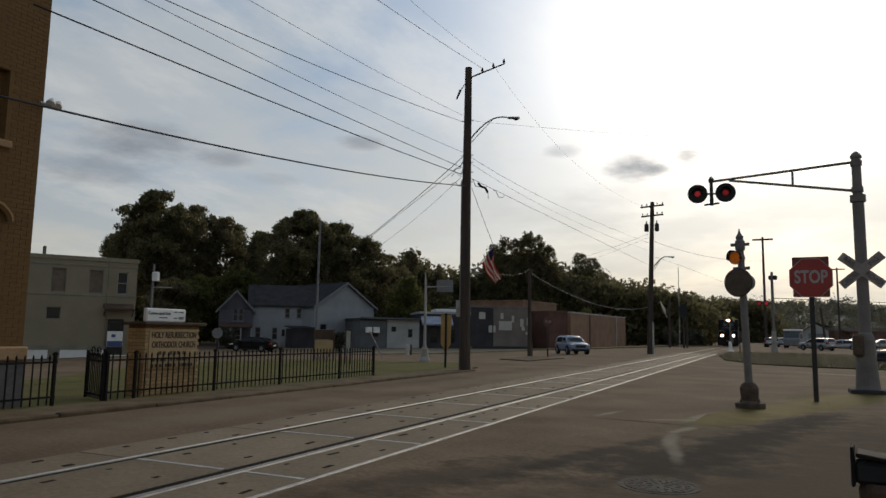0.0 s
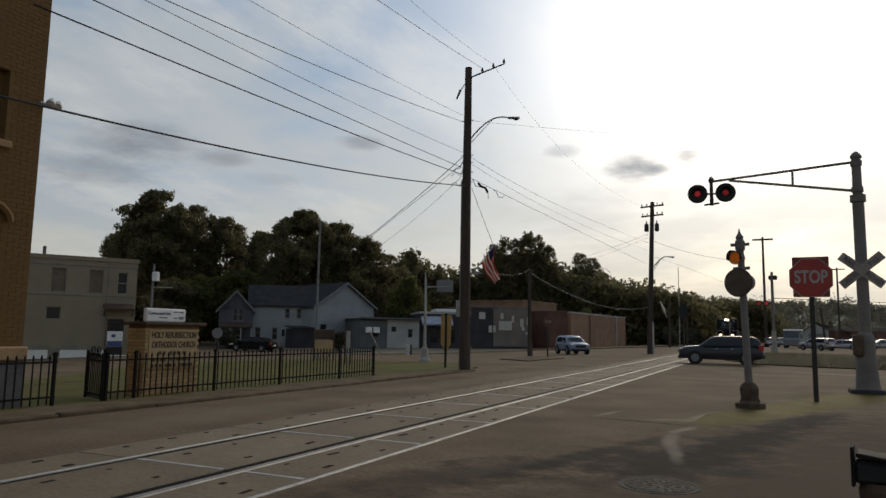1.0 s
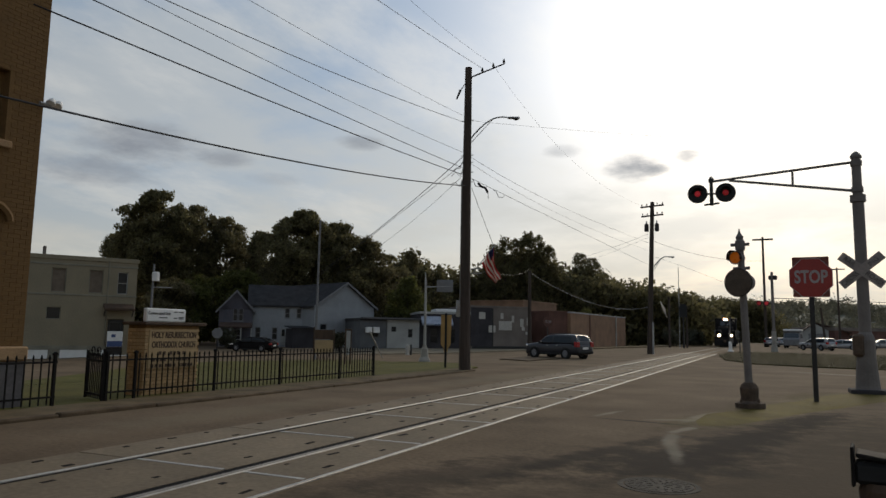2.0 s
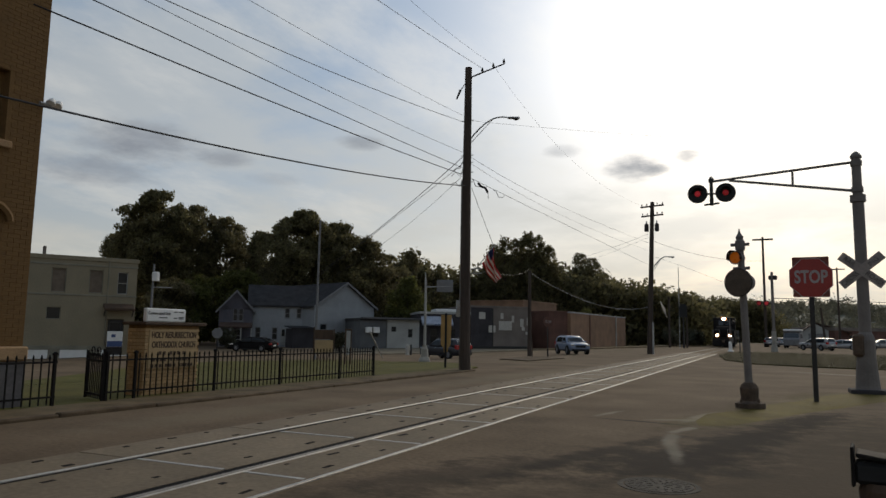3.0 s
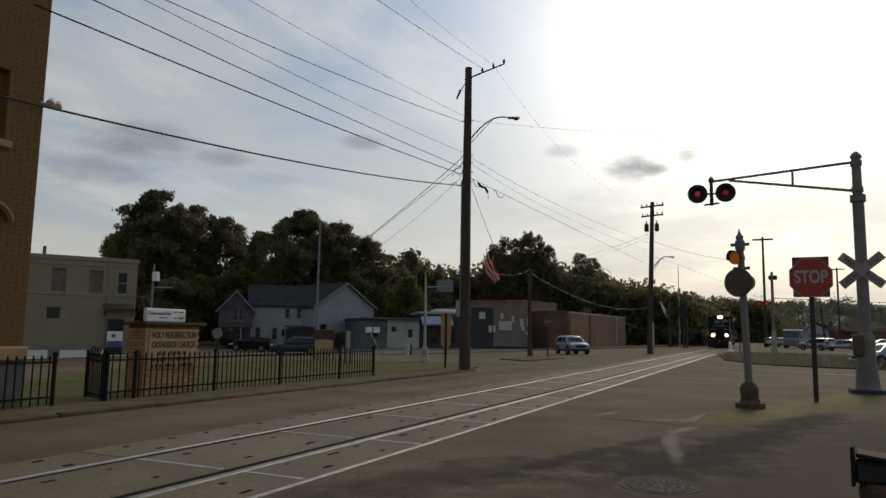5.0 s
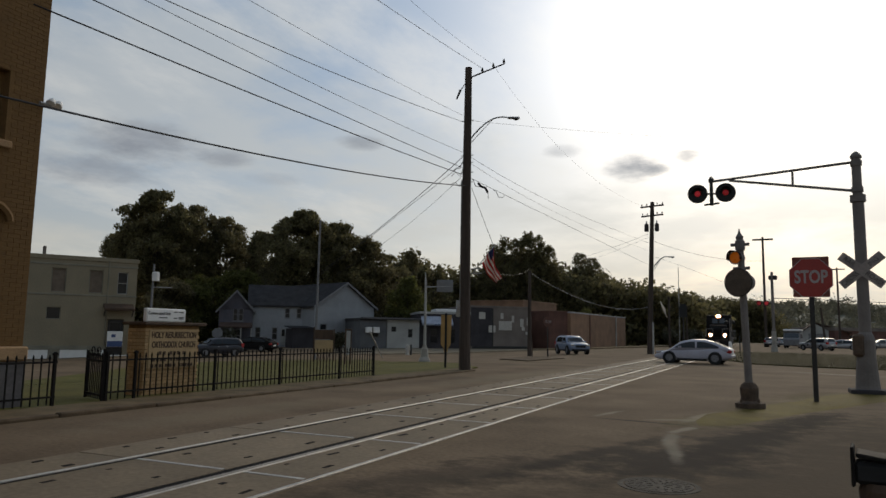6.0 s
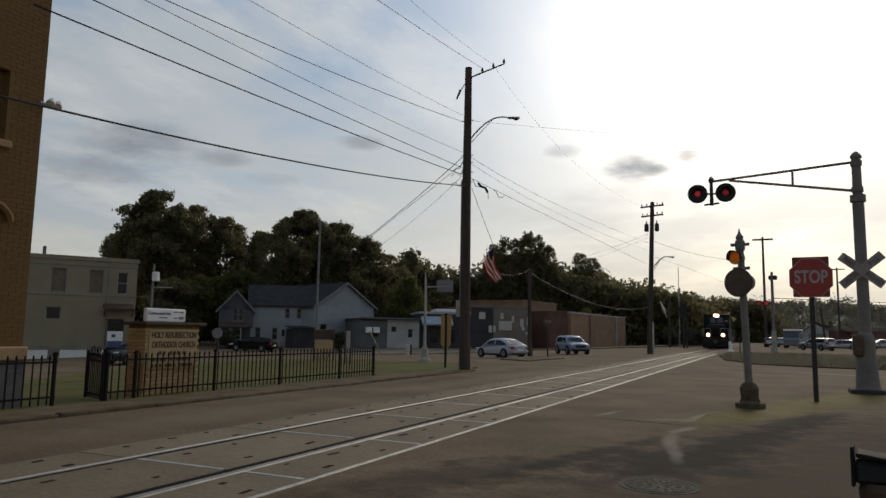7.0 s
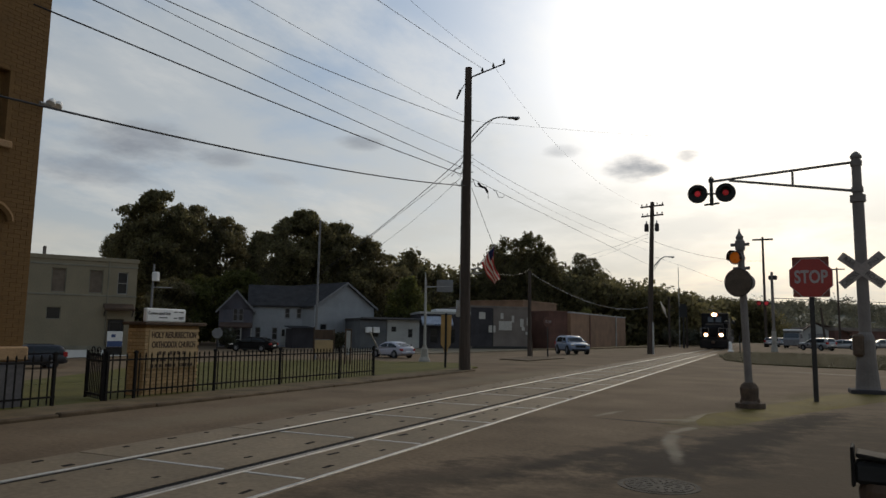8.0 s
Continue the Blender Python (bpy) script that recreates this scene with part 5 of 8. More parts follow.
def make_church_sign():
    m = thing("brick_monument_sign", pose(-12.15, 11.17, 0.03, 0, 0, 90), "tan brick monument sign with stone panel and cap", "sign")
    W, D, H = 1.58, 0.52, 1.50
    bm = bmesh.new()
    box(bm, 0.012, W - 0.012, 0.012, D, -0.2, H)
    part("core", bm, MORTAR, m)
    bm = bmesh.new()
    box(bm, -0.10, W + 0.14, -0.10, D + 0.1, H, H + 0.075, 0.015)
    part("cap", bm, BROWN_WOOD, m, "dark brown cap slab")
    # bricks of the street face and of the end face
    bl, bh = 0.198, 0.066
    full = half = None
    for face in (0, 1):
        width = W if face == 0 else D
        for r in range(int(H / 0.0755)):
            z = r * 0.0755 + 0.004
            x = 0.0 if r % 2 == 0 else -0.104
            while x < width - 0.02:
                a, b = max(x, 0.0), min(x + bl, width)
                if face == 0 and 0.10 < (a + b) / 2 < 1.50 and 0.55 < z < 1.36:
                    x += 0.208
                    continue
                if b - a > 0.04:
                    key = b - a > 0.15
                    if key and full is None or not key and half is None:
                        bm = bmesh.new()
                        w = bl if key else bl / 2 - 0.005
                        box(bm, -w / 2, w / 2, 0, 0.09, 0, bh, 0.004)
                        ob = part("brick", bm, BRICK_TAN, m)
                        if key:
                            full = ob.data
                        else:
                            half = ob.data
                    else:
                        ob = new("brick", full if key else half)
                        ob.parent = m
                    c = (a + b) / 2
                    ob.scale.x = (b - a) / (bl if key else bl / 2 - 0.005)
                    if face == 0:
                        ob.location = (c, -0.004, z)
                    else:
                        ob.location = (-0.004, D - c, z)
                        ob.rotation_euler.z = radians(-90)
                x += 0.208
    bm = bmesh.new()
    box(bm, 0.09, 1.51, -0.03, 0.06, 0.56, 1.40, 0.012)
    pl = part("name_panel", bm, TAN_BOARD, m, "tan name panel with dark lettering")
    for z, h, words in ((0.86, 0.075, ((0.36, 0.60), (0.68, 1.0), (1.06, 1.18))), (0.72, 0.075, ((0.2, 0.62), (0.7, 1.32))), (0.59, 0.07, ((0.16, 0.5), (0.56, 0.9), (0.96, 1.4)))):
        for a, b in words:
            n = max(2, int((b - a) / 0.085))
            for i in range(n):
                bm = bmesh.new()
                box(bm, a + (b - a) * i / n, a + (b - a) * (i + 0.68) / n, -0.036, -0.029, z, z + h)
                part("lettering_bar", bm, BROWN_WOOD, pl)
    for word, z, w in (("HOLY RESURRECTION", 1.283, 1.30), ("ORTHODOX CHURCH", 1.073, 1.27)):
        ob = lettering(word, 0.2, BROWN_WOOD, pl, pose(0.80, -0.033, z, 90, 0, 0), bold=0.006)
        xs = [v.co.x for v in ob.data.vertices]
        ys = [v.co.y for v in ob.data.vertices]
        ob.data.transform(Matrix.Diagonal((w / (max(xs) - min(xs)), 0.145 / (max(ys) - min(ys)), 1, 1)))
    # message board on the cap
    b = thing("message_board", pose(-12.25, 11.24, 0.03 + H + 0.075, 0, 0, 88), "white changeable message board on the brick sign", "sign")
    bm = bmesh.new()
    box(bm, 0.02, 1.12, 0, 0.12, 0.0, 0.30, 0.02)
    part("cabinet", bm, WHITE, b)
    bm = bmesh.new()
    box(bm, 0.04, 1.10, -0.008, -0.002, 0.025, 0.275)
    part("face", bm, WHITE, b)
    lettering("Come and See", 0.105, BLACK, b, pose(0.36, -0.012, 0.19, 90, 0, 0))
    for a, c, z in ((0.76, 0.86, 0.215), (0.9, 1.04, 0.215), (0.76, 0.86, 0.08), (0.9, 1.05, 0.10), (0.9, 1.04, 0.07), (0.35, 0.58, 0.085)):
        bm = bmesh.new()
        box(bm, a, c, -0.013, -0.008, z, z + 0.022)
        part("lettering_bar", bm, DARKSTEEL, b)


make_church_sign()


def insulator(parent, p, r=0.05):
    bm = bmesh.new()
    lathe(bm, [(r * 0.35, 0), (r * 0.35, r), (r, r * 1.1), (r * 0.9, r * 1.9), (r * 0.5, r * 2.1), (r * 0.8, r * 2.4), (r * 0.3, r * 3.6)], 10)
    ob = part("insulator", bm, DARKSTEEL, parent)
    ob.location = p
    return ob


def lamp_arm(m, base, tip, rise, r=0.03):
    b, t = Vector(base), Vector(tip)
    pts = []
    for i in range(13):
        k = i / 12
        p = b.lerp(t, k)
        p.z = b.z + (t.z - b.z) * math.sin(k * math.pi / 2) ** 0.9 + rise * math.sin(k * math.pi) * 0.3
        pts.append(p)
    bm = bmesh.new()
    tube(bm, pts, r, 8)
    part("lamp_arm", bm, GALV, m)
    bm = bmesh.new()
    rod(bm, b - Vector((0, 0, 0.18)), pts[7], r * 0.5)
    part("brace", bm, GALV, m)
    d = (t - b)
    d.z = 0
    d.normalize()
    bm = bmesh.new()
    e = t + d * 0.42
    tube(bm, [t - d * 0.05, t + d * 0.05, t + d * 0.25, e], 0.075, 10)
    for v in bm.verts:
        v.co.z = t.z + (v.co.z - t.z) * 0.7
    h = part("lamp_head", bm, GALV, m, "grey cobra-head street lamp")
    bm = bmesh.new()
    ball(bm, t + d * 0.28 - Vector((0, 0, 0.05)), 0.09, 10, (1.3, 1, 0.5))
    part("lens", bm, GLASS, h)


def make_main_pole():
    px, py = -10.8, 25.63
    m = thing("utility_pole", pose(px, py, 0), "tall dark wooden utility pole with street lamp and cables", "utility pole")
    bm = bmesh.new()
    tube(bm, [(0, 0, -0.3), (0, 0, 0.02), (-0.01, 0, 1.2), (-0.02, 0.0, 6), (0.02, 0.0, 12.28)], 0.2, 14)
    for v in bm.verts:
        k = 1.12 - 0.42 * min(1, max(0, v.co.z) / 12.2) if v.co.z > 1 else 1.18
        v.co.x *= k
        v.co.y *= k
    part("shaft", bm, POLEWOOD, m)

    def loc(x, y, z):
        return (x - px, y - py, z)

    a, b = loc(-10.669, 25.638, 11.872), loc(-9.433, 26.208, 12.472)
    bm = bmesh.new()
    rod(bm, a, b, 0.035, 0.03, 8)
    part("crossarm", bm, DARKSTEEL, m, "slim steel arm with insulators")
    for t in (0.33, 0.66, 0.98):
        insulator(m, Vector(a).lerp(Vector(b), t), 0.06)
    lamp_arm(m, loc(-10.663, 25.641, 9.285), loc(-9.254, 26.29, 10.183), 0.4, 0.03)
    for z, s in ((10.05, 1), (8.3, -1), (8.6, 1), (7.5, 1), (7.9, -1)):
        bm = bmesh.new()
        rod(bm, (-0.26, 0, z), (0.26, 0, z), 0.02)
        part("bolt", bm, GALV, m)
    bm = bmesh.new()
    box(bm, -0.34, -0.16, -0.16, 0.02, 2.1, 2.75, 0.02)
    part("meter_box", bm, GALV, m, "small grey meter box")
    bm = bmesh.new()
    rod(bm, (-0.21, -0.06, 2.7), (-0.2, -0.06, 7.6), 0.025)
    part("conduit", bm, GALV, m)
    # a splice case lashed to the span, with its tails
    bm = bmesh.new()
    tube(bm, [loc(-10.32, 25.634, 7.439), loc(-10.216, 25.682, 7.303), loc(-10.052, 25.758, 7.237), loc(-9.968, 25.796, 7.055)], 0.05, 8)
    part("splice_case", bm, BLACK, m)
    bm = bmesh.new()
    tube(bm, [loc(-10.648, 25.593, 7.664), loc(-10.485, 25.558, 7.551), loc(-10.422, 25.587, 7.323), loc(-10.319, 25.635, 7.278), loc(-10.196, 25.691, 7.304)], 0.014, 5)
    tube(bm, [loc(-10.01, 25.777, 7.146), loc(-9.947, 25.806, 6.964), loc(-9.946, 25.806, 6.804)], 0.012, 5)
    tube(bm, [loc(-10.104, 26.724, 7.383), loc(-9.955, 26.793, 7.244), loc(-9.89, 26.823, 7.056), loc(-9.742, 26.891, 7.035), loc(-9.637, 26.94, 7.131)], 0.013, 5)
    part("cable_tail", bm, CABLE, m)
    q = loc(-11.143, 25.255, 10.879)
    bm = bmesh.new()
    tube(bm, [loc(-10.857, 25.497, 11.61), loc(-11.022, 25.31, 11.213), q], 0.02, 6)
    part("jumper", bm, CABLE, m)
    bm = bmesh.new()
    rod(bm, loc(-11.002, 25.32, 11.261), q, 0.05, 0.03, 8)
    part("cutout", bm, DARKSTEEL, m)
    # drip loops where the cables meet the pole
    for pts in ((loc(-10.903, 25.475, 8.355), loc(-11.044, 25.41, 8.027), loc(-11.208, 25.445, 8.072), loc(-11.371, 25.48, 7.953)),
                (loc(-10.9, 25.477, 8.053), loc(-11.02, 25.422, 7.726), loc(-11.227, 25.436, 7.909), loc(-11.411, 25.462, 7.766)),
                (loc(-10.895, 25.479, 7.636), loc(-11.035, 25.415, 7.287), loc(-11.222, 25.439, 7.491), loc(-11.406, 25.464, 7.44))):
        bm = bmesh.new()
        tube(bm, list(pts), 0.014, 5)
        part("drip_loop", bm, CABLE, m)
    # staff for the flag
    bm = bmesh.new()
    rod(bm, loc(-10.49, 25.446, 3.736), loc(-9.563, 25.653, 4.954), 0.018)
    part("flagstaff", bm, GALV, m)
    bm = bmesh.new()
    rod(bm, loc(-10.569, 25.629, 3.999), loc(-10.167, 25.705, 3.996), 0.02)
    rod(bm, loc(-10.567, 25.63, 3.819), loc(-10.165, 25.705, 3.817), 0.02)
    part("bracket", bm, GALV, m)


make_main_pole()


def flag(name, top, low, drop, mats, label, stripes=9, canton=True):
    """A limp flag in rigid folded strips hanging from a sloping staff between low and top."""
    top, low = Vector(top), Vector(low)
    m = thing(name, Matrix.Translation((top + low) / 2), label, "flag")
    c = (top + low) / 2
    side = (top - low).normalized()
    hoist = (top - low).length
    for i in range(stripes):
        a, b = i / stripes, (i + 1) / stripes
        bm = bmesh.new()
        rows = []
        for j in range(11):
            t = j / 10.0
            row = []
            for k in (a, b):
                p = low.lerp(top, k) - c
                g = 1 - 0.68 * t
                mid = side * hoist * (k - 0.5) * g
                base = Vector((0.42 * t ** 1.5, 0, -drop * t)) + mid
                base.y += 0.09 * math.sin(k * 9 + t * 5)
                base.x += 0.05 * math.sin(k * 6 + t * 9) * t
                row.append(bm.verts.new(base))
            rows.append(row)
        for r0, r1 in zip(rows, rows[1:]):
            bm.faces.new((r0[0], r0[1], r1[1], r1[0]))
        bmesh.ops.solidify(bm, geom=bm.faces[:], thickness=0.006)
        part("stripe", bm, mats[i % 2], m, smooth=True)
    if canton:
        bm = bmesh.new()
        rows = []
        for j in range(4):
            t = j / 10.0
            row = []
            for k in (0.62, 1.0):
                g = 1 - 0.68 * t
                base = Vector((0.42 * t ** 1.5, 0, -drop * t)) + side * hoist * (k - 0.5) * g
                base.y += 0.09 * math.sin(k * 9 + t * 5) - 0.02
                row.append(bm.verts.new(base))
            rows.append(row)
        for r0, r1 in zip(rows, rows[1:]):
            bm.faces.new((r0[0], r0[1], r1[1], r1[0]))
        bmesh.ops.solidify(bm, geom=bm.faces[:], thickness=0.01)
        part("canton", bm, FLAG_BLUE, m)
    return m


flag("pale_flag", (-12.388, 93.39, 6.021), (-11.754, 93.682, 4.88), 1.5, (FLAG_WHITE, FLAG_WHITE), "pale flag hanging from a far pole", 4, False)
FLAG = flag("striped_flag", (-9.64, 25.672, 4.87), (-10.114, 25.564, 4.205), 1.05, (FLAG_RED, FLAG_WHITE), "red and white striped flag hanging limp from its staff")


# ---- cables ----
def span(label, pts, r=0.016, group="overhead cables"):
    """A hanging cable through three places, as one smooth bend."""
    a, b, c = (Vector(p) for p in pts)
    tb = (b - a).length / ((b - a).length + (c - b).length)
    bm = bmesh.new()
    out = []
    for i in range(33):
        t = i / 32.0
        out.append(a * ((t - tb) * (t - 1) / (tb)) + b * (t * (t - 1) / (tb * (tb - 1))) + c * (t * (t - tb) / (1 - tb)))
    o = out[0].copy()
    tube(bm, [p - o for p in out], r * 0.75, 5)
    ob = obj("overhead_cable", bm, CABLE, smooth=True)
    ob.location = o
    return tagged(ob, label, "cable", group)


STREET_CABLES = [
    ((-10.7, 7.112, 6.683), (-10.7, 9.987, 6.798), (-10.75, 25.022, 7.689), 0.020, "thick black telephone cable along the street"),
    ((-10.6, 7.936, 7.189), (-10.6, 12.809, 7.342), (-10.75, 25.013, 7.96), 0.015, "thin black cable along the street"),
    ((-10.3, 8.732, 7.509), (-10.3, 12.414, 7.637), (-10.8, 25.455, 8.643), 0.009, "faint thin wire along the street"),
    ((-10.9, 9.71, 8.079), (-10.9, 16.347, 8.748), (-10.8, 25.182, 9.876), 0.014, "black power cable along the street"),
    ((-11, 12.34, 9.286), (-11, 16.453, 9.529), (-10.8, 25.174, 10.13), 0.008, "faint thin wire along the street"),
    ((-10.2, 16.765, 11.223), (-10.2, 20.296, 11.574), (-10.1, 25.384, 12.081), 0.011, "bare overhead line wire to the pole top"),
    ((-9.6, 17.728, 11.552), (-9.6, 19.916, 11.646), (-9.6, 25.28, 12.134), 0.006, "faint bare overhead line wire"),
    ((-10.5, 6.081, 4.901), (-10.5, 9.92, 5.214), (-10.75, 25.437, 7.317), 0.026, "heavy black low cable along the street"),
]
for a, b, c, r, lab in STREET_CABLES:
    span(lab, (a, b, c), r)
for a, b, c, r, lab in (
    ((-10.615, 25.608, 8.5), (-11.568, 37.611, 9.279), (-9.201, 62.926, 9.575), 0.011, "black cable between the two utility poles"),
    ((-10.613, 25.609, 8.244), (-11.423, 37.678, 8.732), (-9.124, 62.962, 8.829), 0.010, "thin cable between the two utility poles"),
    ((-10.607, 25.612, 7.641), (-10.575, 29.26, 7.69), (-9.145, 62.952, 7.589), 0.013, "black telephone cable between the two utility poles"),
    ((-9.875, 26.004, 12.439), (-10.402, 38.149, 12.01), (-9.509, 62.784, 12.779), 0.005, "faint bare line wire between the poles"),
    ((-10.631, 25.601, 10.023), (-9.542, 31.939, 11.38), (-1.549, 48.836, 14.279), 0.008, "faint wire over the street"),
    ((-10.986, 25.547, 8.519), (-15.047, 29.401, 7.79), (-26.666, 38.361, 5.171), 0.020, "thick service cable to a far pole"),
    ((-10.982, 25.549, 8.239), (-15.044, 29.403, 7.653), (-26.659, 38.363, 4.985), 0.014, "service cable to a far pole"),
    ((-10.977, 25.552, 7.75), (-14.909, 29.465, 6.947), (-26.641, 38.372, 4.43), 0.010, "thin service cable to a far pole"),
    ((-10.582, 25.623, 7.249), (-10.128, 25.612, 6.098), (-9.643, 25.616, 4.908), 0.014, "stay line to the flagstaff"),
    ((-8.75, 63.134, 9.682), (-6.265, 79.695, 10.18), (-0.295, 109.974, 12.416), 0.022, "cable between far utility poles"),
    ((-9.188, 62.933, 10.374), (-14.07, 70.592, 10.136), (-22.091, 83.412, 10.312), 0.012, "thin service wire from a pole"),
    ((-9.193, 62.93, 10.074), (-14.075, 70.59, 9.679), (-21.469, 83.698, 9.978), 0.012, "thin service wire from a pole"),
    ((-10.166, 25.705, 3.907), (-11.73, 34.233, 4.472), (-14.114, 44.145, 5.731), 0.014, "slack wire between poles"),
    ((-8.685, 63.165, 8.341), (-7.314, 84.717, 8.932), (-0.579, 131.865, 8.015), 0.014, "faint far cable beyond the pole"),
    ((0.469, 83.9, 5.752), (6.131, 101.925, 6.424), (16.176, 123.071, 6.99), 0.055, "far cable behind the crossing"),
):
    span(lab, (a, b, c), r)


def make_light_string():
    a, b, c = Vector((-14.169, 44.561, 5.544)), Vector((-11.822, 51.809, 3.891)), Vector((-9.142, 61.852, 3.959))
    m = thing("festoon_light_string", Matrix.Translation(a), "drooping string of small pale festoon bulbs", "string lights")
    tb = (b - a).length / ((b - a).length + (c - b).length)
    pts = []
    for i in range(61):
        t = i / 60.0
        pts.append(a * ((t - tb) * (t - 1) / tb) + b * (t * (t - 1) / (tb * (tb - 1))) + c * (t * (t - tb) / (1 - tb)) - a)
    bm = bmesh.new()
    tube(bm, pts, 0.016, 5)
    part("wire", bm, CABLE, m)
    me = None
    for p in pts[1:-1]:
        if me is None:
            bm = bmesh.new()
            ball(bm, (0, 0, -0.03), 0.032, 8)
            ob = part("bulb", bm, WHITE, m)
            me = ob.data
        else:
            ob = new("bulb", me)
            ob.parent = m
        ob.location = p


make_light_string()


# ---- other poles ----
def simple_pole(name, x, y, h, r, mat, label, lean=(0, 0), zb=None):
    z = ground_z(x, y) if zb is None else zb
    m = thing(name, pose(x, y, z), label, "pole")
    bm = bmesh.new()
    rod(bm, (0, 0, -0.2), (lean[0], lean[1], h), r, r * 0.7, 10)
    part("shaft", bm, mat, m)
    return m


def make_second_pole():
    x, y = -8.888, 60.269
    m = simple_pole("utility_pole", x, y, 12.7, 0.24, POLEWOOD, "dark wooden utility pole with transformers and crossarms", (0.40, 0.19))
    rz = radians(-20)
    for z, w in ((12.15, 1.05), (11.35, 1.0)):
        bm = bmesh.new()
        box(bm, -w, w, -0.06, 0.06, z - 0.06, z + 0.06, 0.01)
        ob = part("crossarm", bm, POLEWOOD, m)
        ob.rotation_euler.z = rz
        ob.location = (0.38, 0.18, 0.2)
        for k in (-0.9, -0.45, 0.45, 0.9):
            insulator(m, (0.38 + k * w * math.cos(rz), 0.18 + k * w * math.sin(rz), z + 0.26), 0.06)
    for s in (-1, 1):
        bm = bmesh.new()
        lathe(bm, [(0.16, 10.2), (0.18, 10.24), (0.18, 10.76), (0.16, 10.82), (0.05, 10.9)], 14, (0.32 + s * 0.42, 0.15))
        t = part("transformer", bm, DARKSTEEL, m, "grey can transformer")
        bm = bmesh.new()
        lathe(bm, [(0.04, 10.85), (0.06, 11.0), (0.03, 11.12)], 8, (0.32 + s * 0.42, 0.15))
        part("bushing", bm, GALV, t)
    px, py = x, y
    b, t = (-8.694, 60.407, 6.771), (-7.297, 61.051, 8.078)
    lamp_arm(m, (b[0] - px, b[1] - py, b[2]), (t[0] - px, t[1] - py, t[2]), 0.4, 0.04)
    bm = bmesh.new()
    box(bm, 0.24, 0.36, -0.1, 0.1, 0, 2.6)
    part("cable_guard", bm, GALV, m)


make_second_pole()


def make_misc_poles():
    # traffic mast beside the lawn corner
    x, y = -17.6, 35.931
    m = simple_pole("traffic_signal_mast", x, y, 4.6, 0.09, GALV, "grey steel traffic mast with a side arm and sign")
    bm = bmesh.new()
    lathe(bm, [(0.34, -0.1), (0.32, 0.15), (0.22, 0.32), (0.2, 0.75), (0.13, 0.85), (0.1, 1.0)], 12)
    part("base", bm, CONCRETE, m, "flared grey base")
    bm = bmesh.new()
    z = 4.25
    rod(bm, (0, 0, z), (1.45 * math.cos(0.43), 1.45 * math.sin(0.43), z + 0.06), 0.035)
    part("arm", bm, GALV, m)
    bm = bmesh.new()
    box(bm, 0.62, 1.55, -0.03, 0.03, z - 0.28, z + 0.42, 0.02)
    ob = part("sign_back", bm, SIGN_GREY, m, "plain grey sign back")
    ob.rotation_euler.z = 0.43
    bm = bmesh.new()
    rod(bm, (0, 0, 4.6), (-0.05, 0, 5.1), 0.05, 0.02)
    part("finial", bm, GALV, m)
    # pole with the light string
    x, y = -14.843, 46.584
    m = simple_pole("wooden_pole", x, y, 5.9, 0.15, POLEWOOD, "short dark wooden pole carrying a light string")
    # tall thin pole behind the lawn
    x, y = -31.829, 45.762
    m = simple_pole("wooden_pole", x, y, 10.9, 0.10, TRIM_DULL, "tall thin grey pole beside the notice board", (0.05, 0))
    # pole near the beige building
    x, y = -46.029, 42.649
    m = simple_pole("utility_pole", x, y, 7.6, 0.12, TRIM_DULL, "grey pole with a small box and arm beside the beige building", (0.12, 0))
    bm = bmesh.new()
    box(bm, 0.12, 0.62, -0.2, 0.2, 6.2, 6.95, 0.04)
    part("transformer_box", bm, WHITE, m, "pale grey box")
    bm = bmesh.new()
    rod(bm, (0.1, 0, 5.7), (1.6, 0.6, 5.68), 0.05)
    part("arm", bm, GALV, m)
    # far poles by the railway
    for px_, top, r in (((-11.996, 99.076), 6.8, 0.17), ((-10.417, 96.5), 10.5, 0.06), ((-9.551, 96.9), 5.4, 0.13)):
        m = simple_pole("wooden_pole", px_[0], px_[1], top, r, POLEWOOD if r > 0.1 else GALV, "far dark pole beside the railway")
    x, y = -9.734, 94.613
    m = simple_pole("railway_signal", x, y, 4.6, 0.12, DARKSTEEL, "dark railway signal seen from behind")
    bm = bmesh.new()
    prism(bm, [(-0.42, 3.9), (0.42, 3.9), (0.5, 4.3), (0.5, 5.2), (0.3, 5.6), (-0.3, 5.6), (-0.5, 5.2), (-0.5, 4.3)], "y", -0.08, 0.08, 0.03, 1)
    part("signal_head", bm, BLACK, m)
    x, y = -0.28, 129.801
    m = simple_pole("utility_pole", x, y, 18.441, 0.25, POLEWOOD, "far wooden utility pole with a crossarm")
    bm = bmesh.new()
    box(bm, -1.6, 1.6, -0.08, 0.08, 17.861, 18.151, 0.02)
    part("crossarm", bm, POLEWOOD, m)
    x, y = 11.105, 137.251
    m = simple_pole("utility_pole", x, y, 13.651, 0.2, POLEWOOD, "far wooden utility pole with a crossarm")
    bm = bmesh.new()
    box(bm, -1.2, 1.2, -0.08, 0.08, 13.262, 13.457, 0.02)
    part("crossarm", bm, POLEWOOD, m)
    x, y = 7.443, 113.541
    simple_pole("wooden_pole", x, y, 5.86, 0.18, POLEWOOD, "short far dark pole", (-0.5, 0))
    # far crossing signal with its lamps
    x, y = 0.591, 83.956
    m = simple_pole("far_crossing_signal", x, y, 8.576, 0.2, ALU, "far crossing signal mast with red lamps")
    rz = to_eye(x, y)
    bm = bmesh.new()
    box(bm, -0.35, 0.55, -0.12, 0.12, 7.715, 8.206, 0.1)
    ob = part("top_lamps", bm, DARKSTEEL, m)
